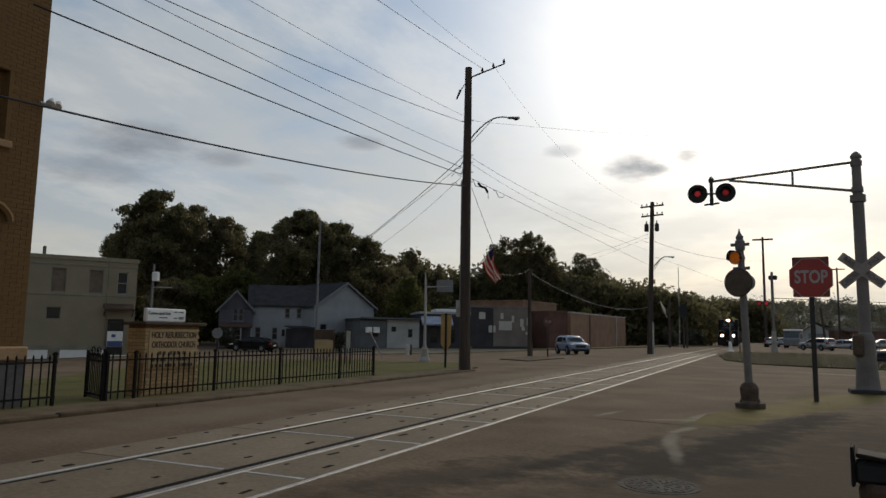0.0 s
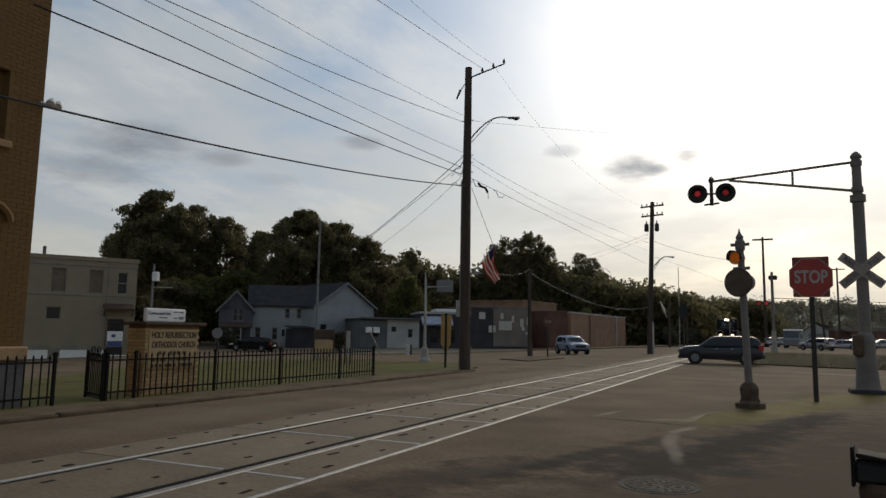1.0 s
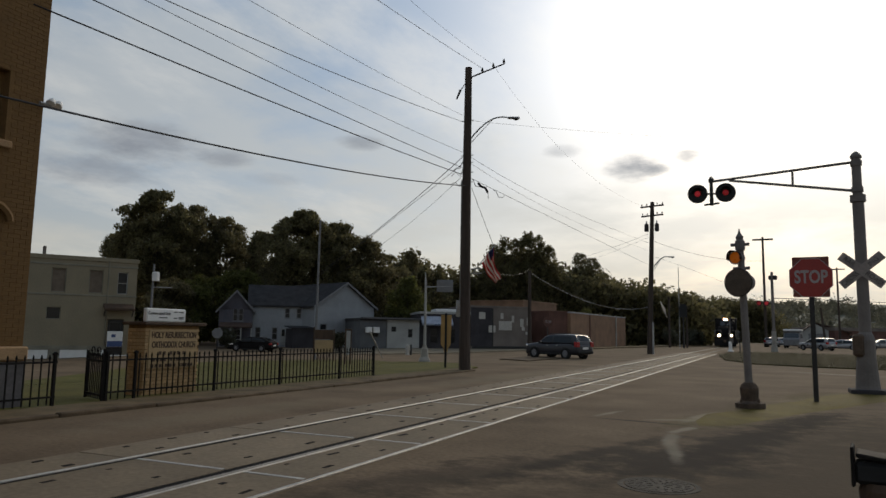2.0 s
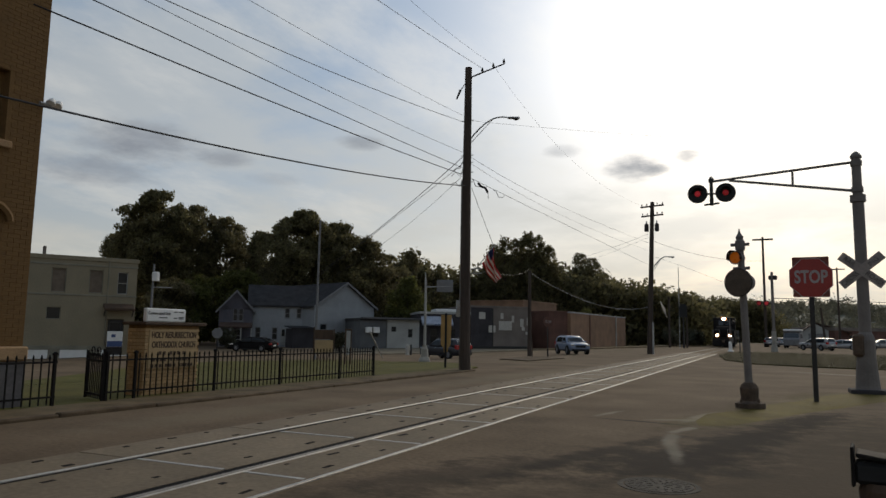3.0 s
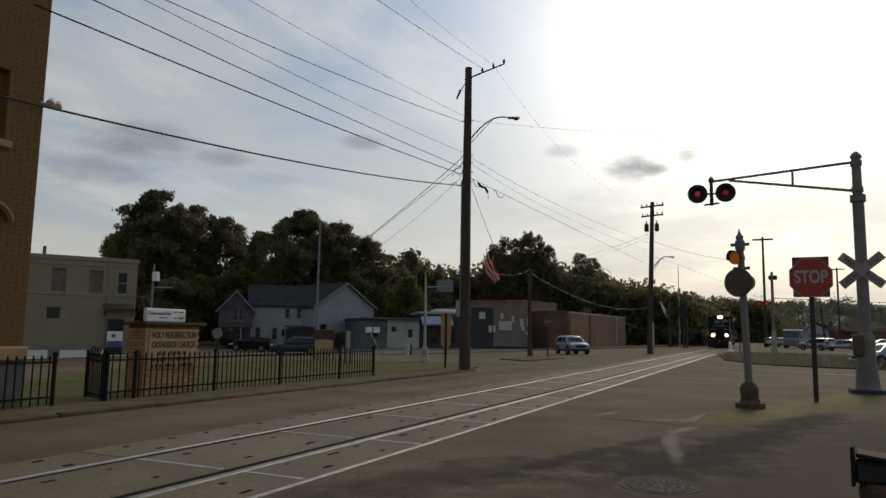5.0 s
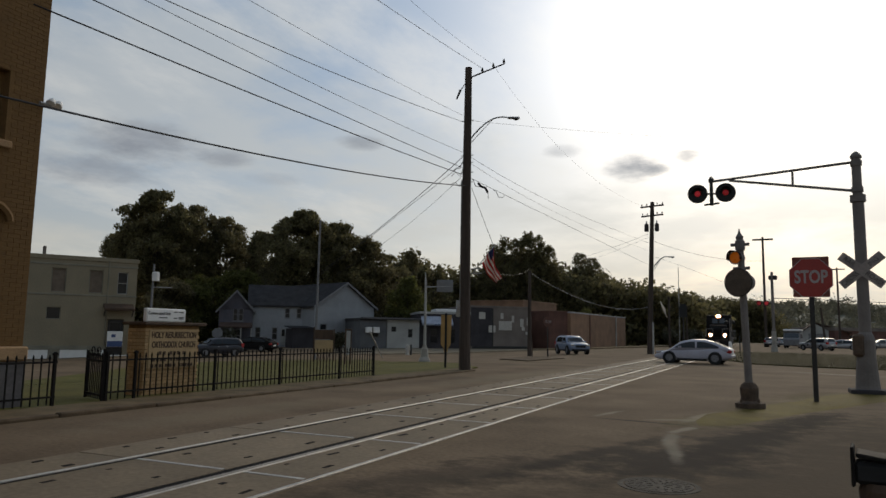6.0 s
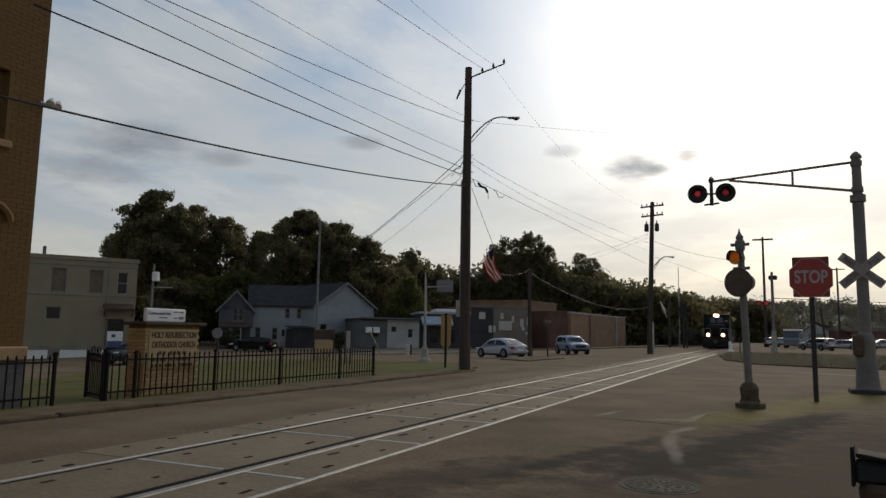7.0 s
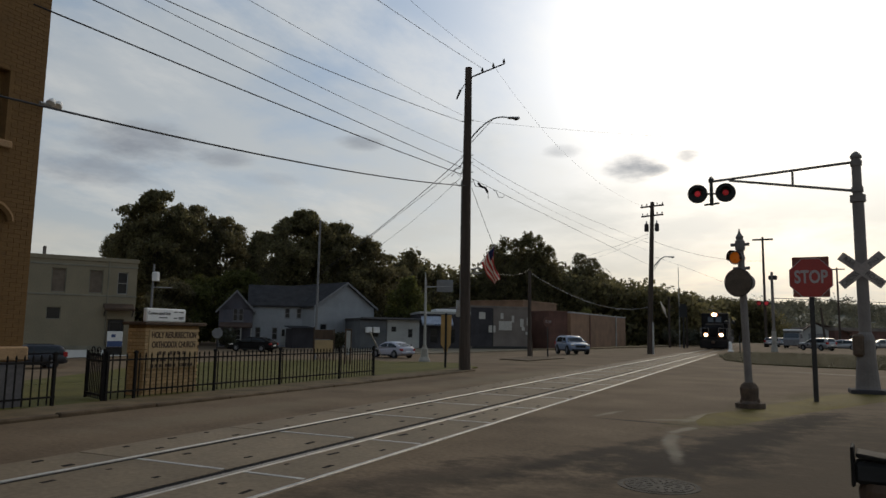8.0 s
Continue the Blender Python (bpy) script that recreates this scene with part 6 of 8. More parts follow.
    ob.rotation_euler.z = radians(rz)
    bm = bmesh.new()
    rod(bm, (-1.4, 0, 5.208), (0.2, 0, 5.208), 0.05)
    ob = part("lamp_arm", bm, DARKSTEEL, m)
    ob.rotation_euler.z = radians(rz)
    for k, mt in ((-1.35, RED_LENS_DIM), (-0.62, RED_LENS)):
        bm = bmesh.new()
        rod(bm, (k, -0.1, 5.208), (k, -0.02, 5.208), 0.3, 0.3, 14)
        ob = part("lamp_disc", bm, BLACK, m)
        ob.rotation_euler.z = radians(rz)
        bm = bmesh.new()
        rod(bm, (k, -0.14, 5.208), (k, -0.1, 5.208), 0.2, 0.2, 14)
        ob2 = part("lens", bm, mt, ob)
    bm = bmesh.new()
    lathe(bm, [(0.36, 0), (0.32, 0.5), (0.24, 0.8), (0.24, 2.2)], 12)
    part("base", bm, CONCRETE, m)
    # crossing signal beside the train, seen from behind
    x, y = -3.6, 80.066
    m = simple_pole("crossing_post", x, y, 3.45, 0.08, ALU, "grey crossing signal post beside the rails")
    bm = bmesh.new()
    lathe(bm, [(0.3, 0), (0.3, 0.1), (0.17, 0.2), (0.17, 0.95), (0.1, 1.05)], 12)
    part("base", bm, WHITE, m, "white painted base")
    bm = bmesh.new()
    box(bm, 0.06, 0.30, -0.15, 0.15, 0.9, 1.5, 0.04)
    part("gate_box", bm, ALU, m)
    bm = bmesh.new()
    rod(bm, (-0.42, 0, 3.0), (0.42, 0, 3.1), 0.04)
    part("lamp_bracket", bm, DARKSTEEL, m)
    for k in (-0.34, 0.34):
        bm = bmesh.new()
        rod(bm, (k, 0.0, 3.05), (k, 0.12, 3.05), 0.18, 0.2, 16)
        rod(bm, (k, -0.25, 3.05), (k, 0.0, 3.05), 0.1, 0.16, 12)
        part("lamp_disc", bm, BLACK, m)
    x, y = -2.397, 71.5
    simple_pole("marker_post", x, y, 1.77, 0.06, DARKSTEEL, "thin dark marker post on the grass")


make_misc_poles()


# ---- signs and boards ----
def octagon(r):
    return [(r * math.cos(math.pi / 8 + i * math.pi / 4), r * math.sin(math.pi / 8 + i * math.pi / 4)) for i in range(8)]


def make_stop_sign():
    x, y = 0.978, 18.875
    m = thing("stop_sign", pose(x, y, 0.03, 0, 0, to_eye(x, y)), "faded red octagonal stop sign on a dark post", "stop sign")
    bm = bmesh.new()
    box(bm, -0.055, 0.055, -0.01, 0.05, -0.2, 3.3, 0.01)
    part("post", bm, DARKSTEEL, m, "dark square steel post")
    zc = 2.88
    bm = bmesh.new()
    prism(bm, [(a, zc + b) for a, b in octagon(0.5)], "y", -0.035, -0.028)
    part("border", bm, SIGN_WHITE, m, "thin pale border")
    bm = bmesh.new()
    prism(bm, [(a, zc + b) for a, b in octagon(0.484)], "y", -0.042, -0.036)
    pl = part("plate", bm, SIGN_RED, m)
    lettering("STOP", 0.42, SIGN_WHITE, m, pose(0, -0.046, zc + 0.01, 90, 0, 0) @ Matrix.Diagonal((0.70, 1, 1, 1)), bold=0.012)
    bm = bmesh.new()
    box(bm, -0.39, 0.39, -0.026, -0.015, zc - 0.46, zc + 0.5, 0.02)
    part("back_plate", bm, RED_BACK, m, "faded dark red square plate behind the octagon")


make_stop_sign()


def make_beacon():
    """Old signal post with an amber flasher over a large dark disc."""
    x, y = -0.39, 16.493
    m = thing("flashing_signal_post", pose(x, y, 0.03, 0, -1.6, to_eye(x, y)), "grey signal post with amber flasher and large dark disc", "signal")
    bm = bmesh.new()
    lathe(bm, [(0.30, -0.1), (0.30, 0.07), (0.26, 0.09), (0.17, 0.12), (0.19, 0.38), (0.15, 0.46), (0.11, 0.5)], 14)
    part("base", bm, RUST, m, "rusty cast iron base")
    for a in range(4):
        bm = bmesh.new()
        c, s = math.cos(a * 1.571 + 0.78) * 0.24, math.sin(a * 1.571 + 0.78) * 0.24
        rod(bm, (c, s, 0.05), (c, s, 0.15), 0.025)
        part("bolt", bm, RUST, m)
    bm = bmesh.new()
    rod(bm, (0, 0, 0.4), (0, 0, 3.45), 0.078, 0.07, 12)
    part("shaft", bm, ALU, m)
    bm = bmesh.new()
    lathe(bm, [(0.07, 3.3), (0.10, 3.34), (0.10, 3.52), (0.07, 3.56), (0.08, 3.62), (0.03, 3.7), (0.01, 3.8)], 12)
    part("finial", bm, ALU, m, "pointed grey finial")
    for z, w in ((3.45, 0.19), (2.93, 0.17)):
        bm = bmesh.new()
        rod(bm, (-w, 0, z), (w, 0, z), 0.035)
        part("bracket", bm, ALU, m)
    # disc with a rim and hood
    zc = 2.62
    bm = bmesh.new()
    rod(bm, (-0.03, -0.16, zc), (-0.03, -0.10, zc), 0.29, 0.29, 32)
    d = part("disc", bm, BLACK_LENS, m, "large round dark disc", )
    bm = bmesh.new()
    pts = [(-0.03 + 0.29 * math.cos(a), -0.13, zc + 0.29 * math.sin(a)) for a in [2 * math.pi * i / 32 for i in range(33)]]
    tube(bm, pts, 0.02, 6)
    part("rim", bm, DARKSTEEL, d)
    bm = bmesh.new()
    rod(bm, (0.05, -0.12, zc), (0.05, 0.12, zc), 0.23, 0.18, 24)
    part("housing", bm, ALU, d, "pale grey lamp housing")
    # amber flasher, turned to the street
    zc = 3.16
    bm = bmesh.new()
    rod(bm, (-0.06, -0.13, zc), (-0.06, 0.08, zc), 0.15, 0.12, 20)
    fl = part("flasher", bm, ALU, m, "amber flasher with hood")
    bm = bmesh.new()
    ball(bm, (-0.06, -0.125, zc), 0.125, 16, (1, 0.4, 1))
    part("lens", bm, AMBER_LENS, fl)
    bm = bmesh.new()
    ro, vs = 0.150, []
    for i in range(17):
        a = radians(-20 + 220 * i / 16)
        vs.append([bm.verts.new((-0.06 + ro * math.cos(a), yy, zc + ro * math.sin(a))) for yy in (-0.13, -0.32 + 0.08 * abs(math.cos(a)))])
    for p, q in zip(vs, vs[1:]):
        bm.faces.new((p[0], p[1], q[1], q[0]))
    bmesh.ops.solidify(bm, geom=bm.faces[:], thickness=0.008)
    h = part("visor", bm, BLACK, fl)
    fl.rotation_euler.z = radians(-26)
    d.rotation_euler.z = radians(-24)


make_beacon()


def lamp_pair(root, cx, z, lit):
    bm = bmesh.new()
    rod(bm, (cx - 0.42, 0, z), (cx + 0.42, 0, z), 0.03)
    part("lamp_bracket", bm, DARKSTEEL, root)
    for k, mt in ((-0.40, lit[0]), (0.40, lit[1])):
        bm = bmesh.new()
        rod(bm, (cx + k, -0.1, z), (cx + k, -0.07, z), 0.29, 0.29, 28)
        d = part("lamp_disc", bm, BLACK, root, "round black lamp background")
        bm = bmesh.new()
        rod(bm, (cx + k, -0.07, z), (cx + k, 0.14, z), 0.16, 0.12, 16)
        part("housing", bm, DARKSTEEL, d)
        bm = bmesh.new()
        ball(bm, (cx + k, -0.1, z), 0.088, 16, (1, 0.4, 1))
        part("lens", bm, mt, d, "red flashing lens")
        bm = bmesh.new()
        vs = []
        for i in range(15):
            a = radians(-15 + 210 * i / 14)
            vs.append([bm.verts.new((cx + k + 0.17 * math.cos(a), yy, z + 0.17 * math.sin(a))) for yy in (-0.1, -0.3 + 0.12 * abs(math.cos(a)))])
        for p, q in zip(vs, vs[1:]):
            bm.faces.new((p[0], p[1], q[1], q[0]))
        bmesh.ops.solidify(bm, geom=bm.faces[:], thickness=0.006)
        part("visor", bm, BLACK, d)


def make_cantilever():
    x, y = 2.45, 22.701
    m = thing("crossing_signal_mast", pose(x, y, 0.0), "grey cantilever crossing signal with red lamps and crossbuck", "crossing signal")
    bm = bmesh.new()
    box(bm, -0.45, 0.5, -0.42, 0.42, -0.1, 0.12, 0.02)
    part("footing", bm, DARKWALL, m, "low dark concrete footing")
    bm = bmesh.new()
    lathe(bm, [(0.32, 0.12), (0.30, 0.2), (0.255, 0.75), (0.235, 1.0), (0.235, 1.45), (0.19, 1.6), (0.15, 1.68)], 16)
    part("skirt", bm, ALU, m, "flared grey base skirt")
    bm = bmesh.new()
    box(bm, -0.33, -0.05, -0.27, 0.0, 1.0, 1.62, 0.06)
    part("junction_box", bm, RUST, m, "brown junction box")
    bm = bmesh.new()
    rod(bm, (0, 0, 0.1), (0, 0, 5.45), 0.158, 0.148, 16)
    part("lower_shaft", bm, ALU, m)
    bm = bmesh.new()
    rod(bm, (0, 0, 5.4), (0, 0, 6.62), 0.125, 0.12, 14)
    part("upper_shaft", bm, ALU, m)
    for z, h, r in ((5.33, 0.2, 0.2), (5.62, 0.14, 0.15), (6.38, 0.14, 0.15)):
        bm = bmesh.new()
        rod(bm, (0, 0, z), (0, 0, z + h), r, r, 14)
        part("collar", bm, ALU, m)
    bm = bmesh.new()
    lathe(bm, [(0.15, 6.6), (0.15, 6.66), (0.1, 6.74), (0.02, 6.8)], 12)
    part("cap", bm, ALU, m)

    def loc(a, b, c):
        return Vector((a - x, b - y, c))

    top0, top1 = loc(2.412, 22.7, 6.495), loc(-1.432, 22.7, 6.212)
    low0, low1 = loc(2.374, 22.7, 5.662), loc(-0.916, 22.7, 6.208)
    bm = bmesh.new()
    rod(bm, top0, top1, 0.04, 0.036, 10)
    part("upper_arm", bm, ALU, m)
    bm = bmesh.new()
    rod(bm, low0, low1, 0.04, 0.036, 10)
    part("lower_arm", bm, ALU, m)
    bm = bmesh.new()
    rod(bm, loc(0.818, 22.7, 6.381), loc(0.816, 22.7, 5.923), 0.032)
    part("strut", bm, ALU, m)
    # lamp cluster at the tip
    e = loc(-1.424, 22.7, 5.894)
    bm = bmesh.new()
    rod(bm, (0, 0, -0.42), (0, 0, 0.36), 0.06, 0.05, 10)
    lathe(bm, [(0.08, 0.3), (0.08, 0.4), (0.02, 0.48)], 10)
    rod(bm, (-0.22, 0, -0.40), (0.22, 0, -0.36), 0.03)
    stem = part("lamp_stem", bm, DARKSTEEL, m)
    stem.location = e
    stem.rotation_euler.z = radians(to_eye(x + e.x, y + e.y))
    lamp_pair(stem, 0, -0.06, (RED_LENS, RED_LENS_DIM))
    # crossbuck
    cz = 3.38
    rz = radians(to_eye(x, y))
    for i, (ang, words) in enumerate(((40, ("CROSS", "ING")), (-40, ("RAIL", "ROAD")))):
        bm = bmesh.new()
        box(bm, -0.66, 0.66, -0.012, 0.0, -0.125, 0.125, 0.003)
        ob = part("crossbuck_blade", bm, CROSSBUCK, m, "weathered white crossbuck blade")
        ob.matrix_local = pose(0, 0, cz) @ Matrix.Rotation(rz, 4, "Z") @ pose(0, -0.19 - 0.016 * i, 0) @ Matrix.Rotation(radians(-ang), 4, "Y")
        for s, w in zip((-0.37, 0.37), words):
            lettering(w, 0.17, BLACK, ob, pose(s, -0.016, 0, 90, 0, 0))


make_cantilever()


def make_boards():
    # tan notice board with dark head, on legs
    x, y = -29.57, 43.592
    m = thing("notice_board", pose(x, y, ground_z(x, y) + 0.04, 0, 0, to_eye(x, y)), "wooden notice board with tan panel and dark head", "notice board")
    for k in (-0.72, 0.72):
        bm = bmesh.new()
        box(bm, k - 0.05, k + 0.05, -0.05, 0.05, -0.2, 2.5 if k < 0 else 2.35, 0.008)
        part("post", bm, BROWN_WOOD, m)
    bm = bmesh.new()
    box(bm, -0.66, 0.66, -0.03, 0.03, 0.6, 1.55, 0.01)
    part("panel", bm, TAN_BOARD, m)
    bm = bmesh.new()
    box(bm, -0.66, 0.66, -0.05, 0.05, 1.6, 2.3, 0.02)
    part("header", bm, BROWN_WOOD, m)
    for k in (-0.4, 0.0, 0.4):
        bm = bmesh.new()
        rod(bm, (k - 0.12, 0, 0.05), (k, 0, 0.58), 0.025)
        rod(bm, (k + 0.12, 0, 0.05), (k, 0, 0.58), 0.025)
        part("trestle", bm, BROWN_WOOD, m)
    # narrow framed board
    x, y = -24.798, 39.33
    m = thing("framed_board", pose(x, y, ground_z(x, y) + 0.04, 0, 0, to_eye(x, y) + 25), "narrow pale board in a dark frame", "sign")
    for k in (-0.19, 0.19):
        bm = bmesh.new()
        box(bm, k - 0.035, k + 0.035, -0.035, 0.035, -0.2, 2.25, 0.006)
        part("post", bm, BROWN_WOOD, m)
    bm = bmesh.new()
    box(bm, -0.15, 0.15, -0.015, 0.015, 0.6, 2.15, 0.005)
    part("panel", bm, LIGHTWALL, m)
    bm = bmesh.new()
    box(bm, -0.24, 0.24, -0.05, 0.05, 2.2, 2.27, 0.01)
    part("cap_rail", bm, BROWN_WOOD, m)
    # yellow banner behind a dark post
    x, y = -12.127, 26.726
    m = thing("yellow_banner_sign", pose(x, y, 0.03, 0, 0, to_eye(x, y)), "yellow shield-shaped banner on a dark post", "sign")
    bm = bmesh.new()
    box(bm, -0.045, 0.045, -0.045, 0.045, -0.2, 2.25, 0.008)
    part("post", bm, BLACK, m)
    bm = bmesh.new()
    prism(bm, [(-0.21, 2.18), (0.24, 2.18), (0.2, 0.95), (0.12, 0.85), (0.07, 0.65), (-0.06, 0.62), (-0.1, 0.82), (-0.2, 0.95)], "y", 0.05, 0.075)
    part("banner", bm, YELLOW, m)
    # backs and faces of small road signs
    x, y = -42.356, 46.544
    m = thing("road_sign", pose(x, y, ground_z(x, y), 0, 0, to_eye(x, y)), "grey back of a round road sign", "sign")
    bm = bmesh.new()
    rod(bm, (0, 0, -0.2), (0, 0, 0.65 + 0.9), 0.05)
    part("post", bm, DARKSTEEL, m)
    bm = bmesh.new()
    zc = 1.219 + 0.65
    prism(bm, [(a, zc + b) for a, b in octagon(0.46)], "y", -0.08, -0.06)
    part("plate", bm, SIGN_GREY, m)
    x, y = -13.072, 44.868
    m = thing("stop_sign", pose(x, y, ground_z(x, y), 0, 0, to_eye(x, y) + 30), "small far red stop sign on a thin post", "stop sign", "far stop signs")
    bm = bmesh.new()
    rod(bm, (0, 0, -0.2), (0, 0, 2.4), 0.035)
    part("post", bm, DARKSTEEL, m)
    bm = bmesh.new()
    prism(bm, [(a, 2.3 + b) for a, b in octagon(0.36)], "y", -0.06, -0.045)
    part("plate", bm, BRICK_RED, m)
    lettering("STOP", 0.25, SIGN_WHITE, m, pose(0, -0.066, 2.3, 90, 0, 0) @ Matrix.Diagonal((0.8, 1, 1, 1)))
    # leaning stick, hydrant
    p, q = Vector((-22.963, 38.966, 1.438)), Vector((-29.14, 51.586, -0.65))
    m = thing("guy_guard", Matrix.Translation(q), "pale plastic guard on a slanting guy wire", "cable guard")
    bm = bmesh.new()
    rod(bm, (0, 0, -0.05), p - q, 0.05, 0.045, 8)
    part("sleeve", bm, LIGHTWALL, m)
    x, y = -30.475, 58.627
    m = thing("fire_hydrant", pose(x, y, ground_z(x, y)), "pale fire hydrant on the pavement", "hydrant")
    bm = bmesh.new()
    lathe(bm, [(0.2, 0), (0.2, 0.06), (0.14, 0.1), (0.14, 0.65), (0.19, 0.68), (0.18, 0.78), (0.1, 0.92), (0.05, 0.96), (0.05, 1.03)], 12)
    part("barrel", bm, HYDRANT, m)
    for s in (-1, 1):
        bm = bmesh.new()
        rod(bm, (0, 0, 0.5), (s * 0.26, 0, 0.5), 0.07)
        part("outlet", bm, HYDRANT, m)
    x, y = -30.188, 58.759
    simple_pole("bollard", x, y, 0.95, 0.1, DARKSTEEL, "short dark bollard beside the hydrant")
    for xy in ((-14.21, 45.202), (-14.103, 48.555)):
        simple_pole("marker_post", xy[0], xy[1], 1.1, 0.035, RUST, "thin rusty marker post")


make_boards()
drape("kerb_island", [(-14.4, 39.532), (-11.86, 37.023), (-11.476, 43.228), (-12.907, 46.441), (-15.185, 46.77)], KERB, 0.05, "low dark kerbed island round the pole", "kerb island", 2, ragged=0.1)
PAVE = material("worn_pavement_concrete", (0.19, 0.16, 0.115), 0.95, scale=1.2, var=0.2, fine=25, bump=0.2, stain=0.3, spec=0.08)
drape("pavement_far", [(-37.064, 53.388), (-29.527, 61.266), (-22.48, 71.12), (-17.339, 97.714), (-18.061, 101.786), (-24.911, 78.809), (-40.13, 66.289), (-44.593, 64.232)], PAVE, 0.08, "worn concrete pavement before the shops", "pavement", 3)
drape("kerb_grass", [(-23.088, 73.043), (-19.739, 76.788), (-9.506, 116.74), (-11.667, 143.272), (-19.145, 107.893), (-25.518, 80.731)], VERGE, 0.12, "dull grass before the brick buildings", "grass verge", 4)


def make_cover():
    x, y = -1.033, 7.437
    m = thing("manhole_cover", pose(x, y, 0.0, 0, 0, 15), "round cast iron manhole cover set in the asphalt", "manhole cover")
    bm = bmesh.new()
    lathe(bm, [(0.40, -0.05), (0.40, 0.005), (0.37, 0.008), (0.345, 0.004), (0.34, -0.02)], 36)
    part("frame_ring", bm, CAST, m)
    bm = bmesh.new()
    lathe(bm, [(0.33, -0.05), (0.33, 0.006), (0.315, 0.008)], 36)
    part("lid", bm, CAST, m)
    for r, n in ((0.27, 22), (0.19, 14), (0.10, 7)):
        for i in range(n):
            a = 2 * math.pi * i / n
            bm = bmesh.new()
            box(bm, r - 0.03, r + 0.03, -0.014, 0.014, 0.004, 0.013, 0.002)
            ob = part("tread_stud", bm, CAST, m)
            ob.rotation_euler.z = a


make_cover()


def make_wall_lamp():
    """Twin floodlight on the corner of the brick building."""
    p = Vector((-12.1, 8.473, 5.582))
    m = thing("floodlight", Matrix.Translation(p), "small twin floodlight on the brick corner", "floodlight")
    bm = bmesh.new()
    rod(bm, (0, -0.15, 0), (0, 0.12, 0), 0.03)
    rod(bm, (0, 0.08, 0), (0, 0.1, 0.1), 0.025)
    part("bracket", bm, GALV, m)
    for k, z in ((0.06, 0.06), (0.2, 0.05)):
        bm = bmesh.new()
        lathe(bm, [(0.03, -0.09), (0.06, -0.06), (0.085, 0.03), (0.08, 0.05)], 12)
        ob = part("lamp_head", bm, WHITE, m, "white floodlight head")
        ob.location = (0.02, k, z)
        ob.rotation_euler = (radians(140), 0, radians(30))


make_wall_lamp()


def make_bin():
    """Dark slatted street bin at the corner, its lid flap raised."""
    m = thing("litter_bin", pose(0.726, 6.06, 0, 0, 0, to_eye(0.726, 6.06)), "dark metal litter bin with a flared lid", "litter bin")
    bm = bmesh.new()
    lathe(bm, [(0.14, 0.0), (0.16, 0.03), (0.165, 0.4), (0.14, 0.45)], 18)
    part("body", bm, BROWN_WOOD, m, "dark brown drum")
    bm = bmesh.new()
    box(bm, -0.19, 0.2, -0.12, 0.16, 0.44, 0.60, 0.03)
    part("hopper", bm, BLACK, m)
    bm = bmesh.new()
    box(bm, -0.205, -0.18, -0.13, 0.13, 0.42, 0.70, 0.008)
    part("side_plate", bm, IRON, m)
    bm = bmesh.new()
    prism(bm, [(-0.17, 0.63), (0.25, 0.585), (0.25, 0.61), (-0.17, 0.66)], "y", -0.14, 0.17, 0.008, 1)
    part("lid", bm, IRON, m, "dull black lid")


make_bin()


# ---- vehicles ----
def wheel_mesh(r, w):
    bm = bmesh.new()
    prof = [(r * 0.62, -w / 2), (r * 0.92, -w / 2), (r, -w * 0.3), (r, w * 0.3), (r * 0.92, w / 2), (r * 0.62, w / 2)]
    seg = 20
    vs = [[bm.verts.new((a * math.cos(2 * math.pi * i / seg), b, a * math.sin(2 * math.pi * i / seg))) for i in range(seg)] for a, b in prof]
    for k in range(len(vs)):
        q = vs[(k + 1) % len(vs)]
        for i in range(seg):
            bm.faces.new((vs[k][i], vs[k][(i + 1) % seg], q[(i + 1) % seg], q[i]))
    bmesh.ops.recalc_face_normals(bm, faces=bm.faces[:])
    tyre = bm
    bm = bmesh.new()
    rod(bm, (0, -w * 0.36, 0), (0, w * 0.36, 0), r * 0.64, r * 0.64, 18)
    for i in range(5):
        a = 2 * math.pi * i / 5
        for s in (-1, 1):
            c = Vector((math.cos(a), 0, math.sin(a)))
            rod(bm, Vector((0, s * w * 0.40, 0)), c * r * 0.6 + Vector((0, s * w * 0.40, 0)), r * 0.09, r * 0.07, 6)
    return tyre, bm


def loft(bm, stations):
    """Join equal rings of points into one skin with closed ends."""
    rings = [[bm.verts.new(p) for p in s] for s in stations]
    n = len(rings[0])
    for a, b in zip(rings, rings[1:]):
        for i in range(n):
            bm.faces.new((a[i], a[(i + 1) % n], b[(i + 1) % n], b[i]))
    bm.faces.new(rings[0][::-1])
    bm.faces.new(rings[-1])
    bmesh.ops.recalc_face_normals(bm, faces=bm.faces[:])


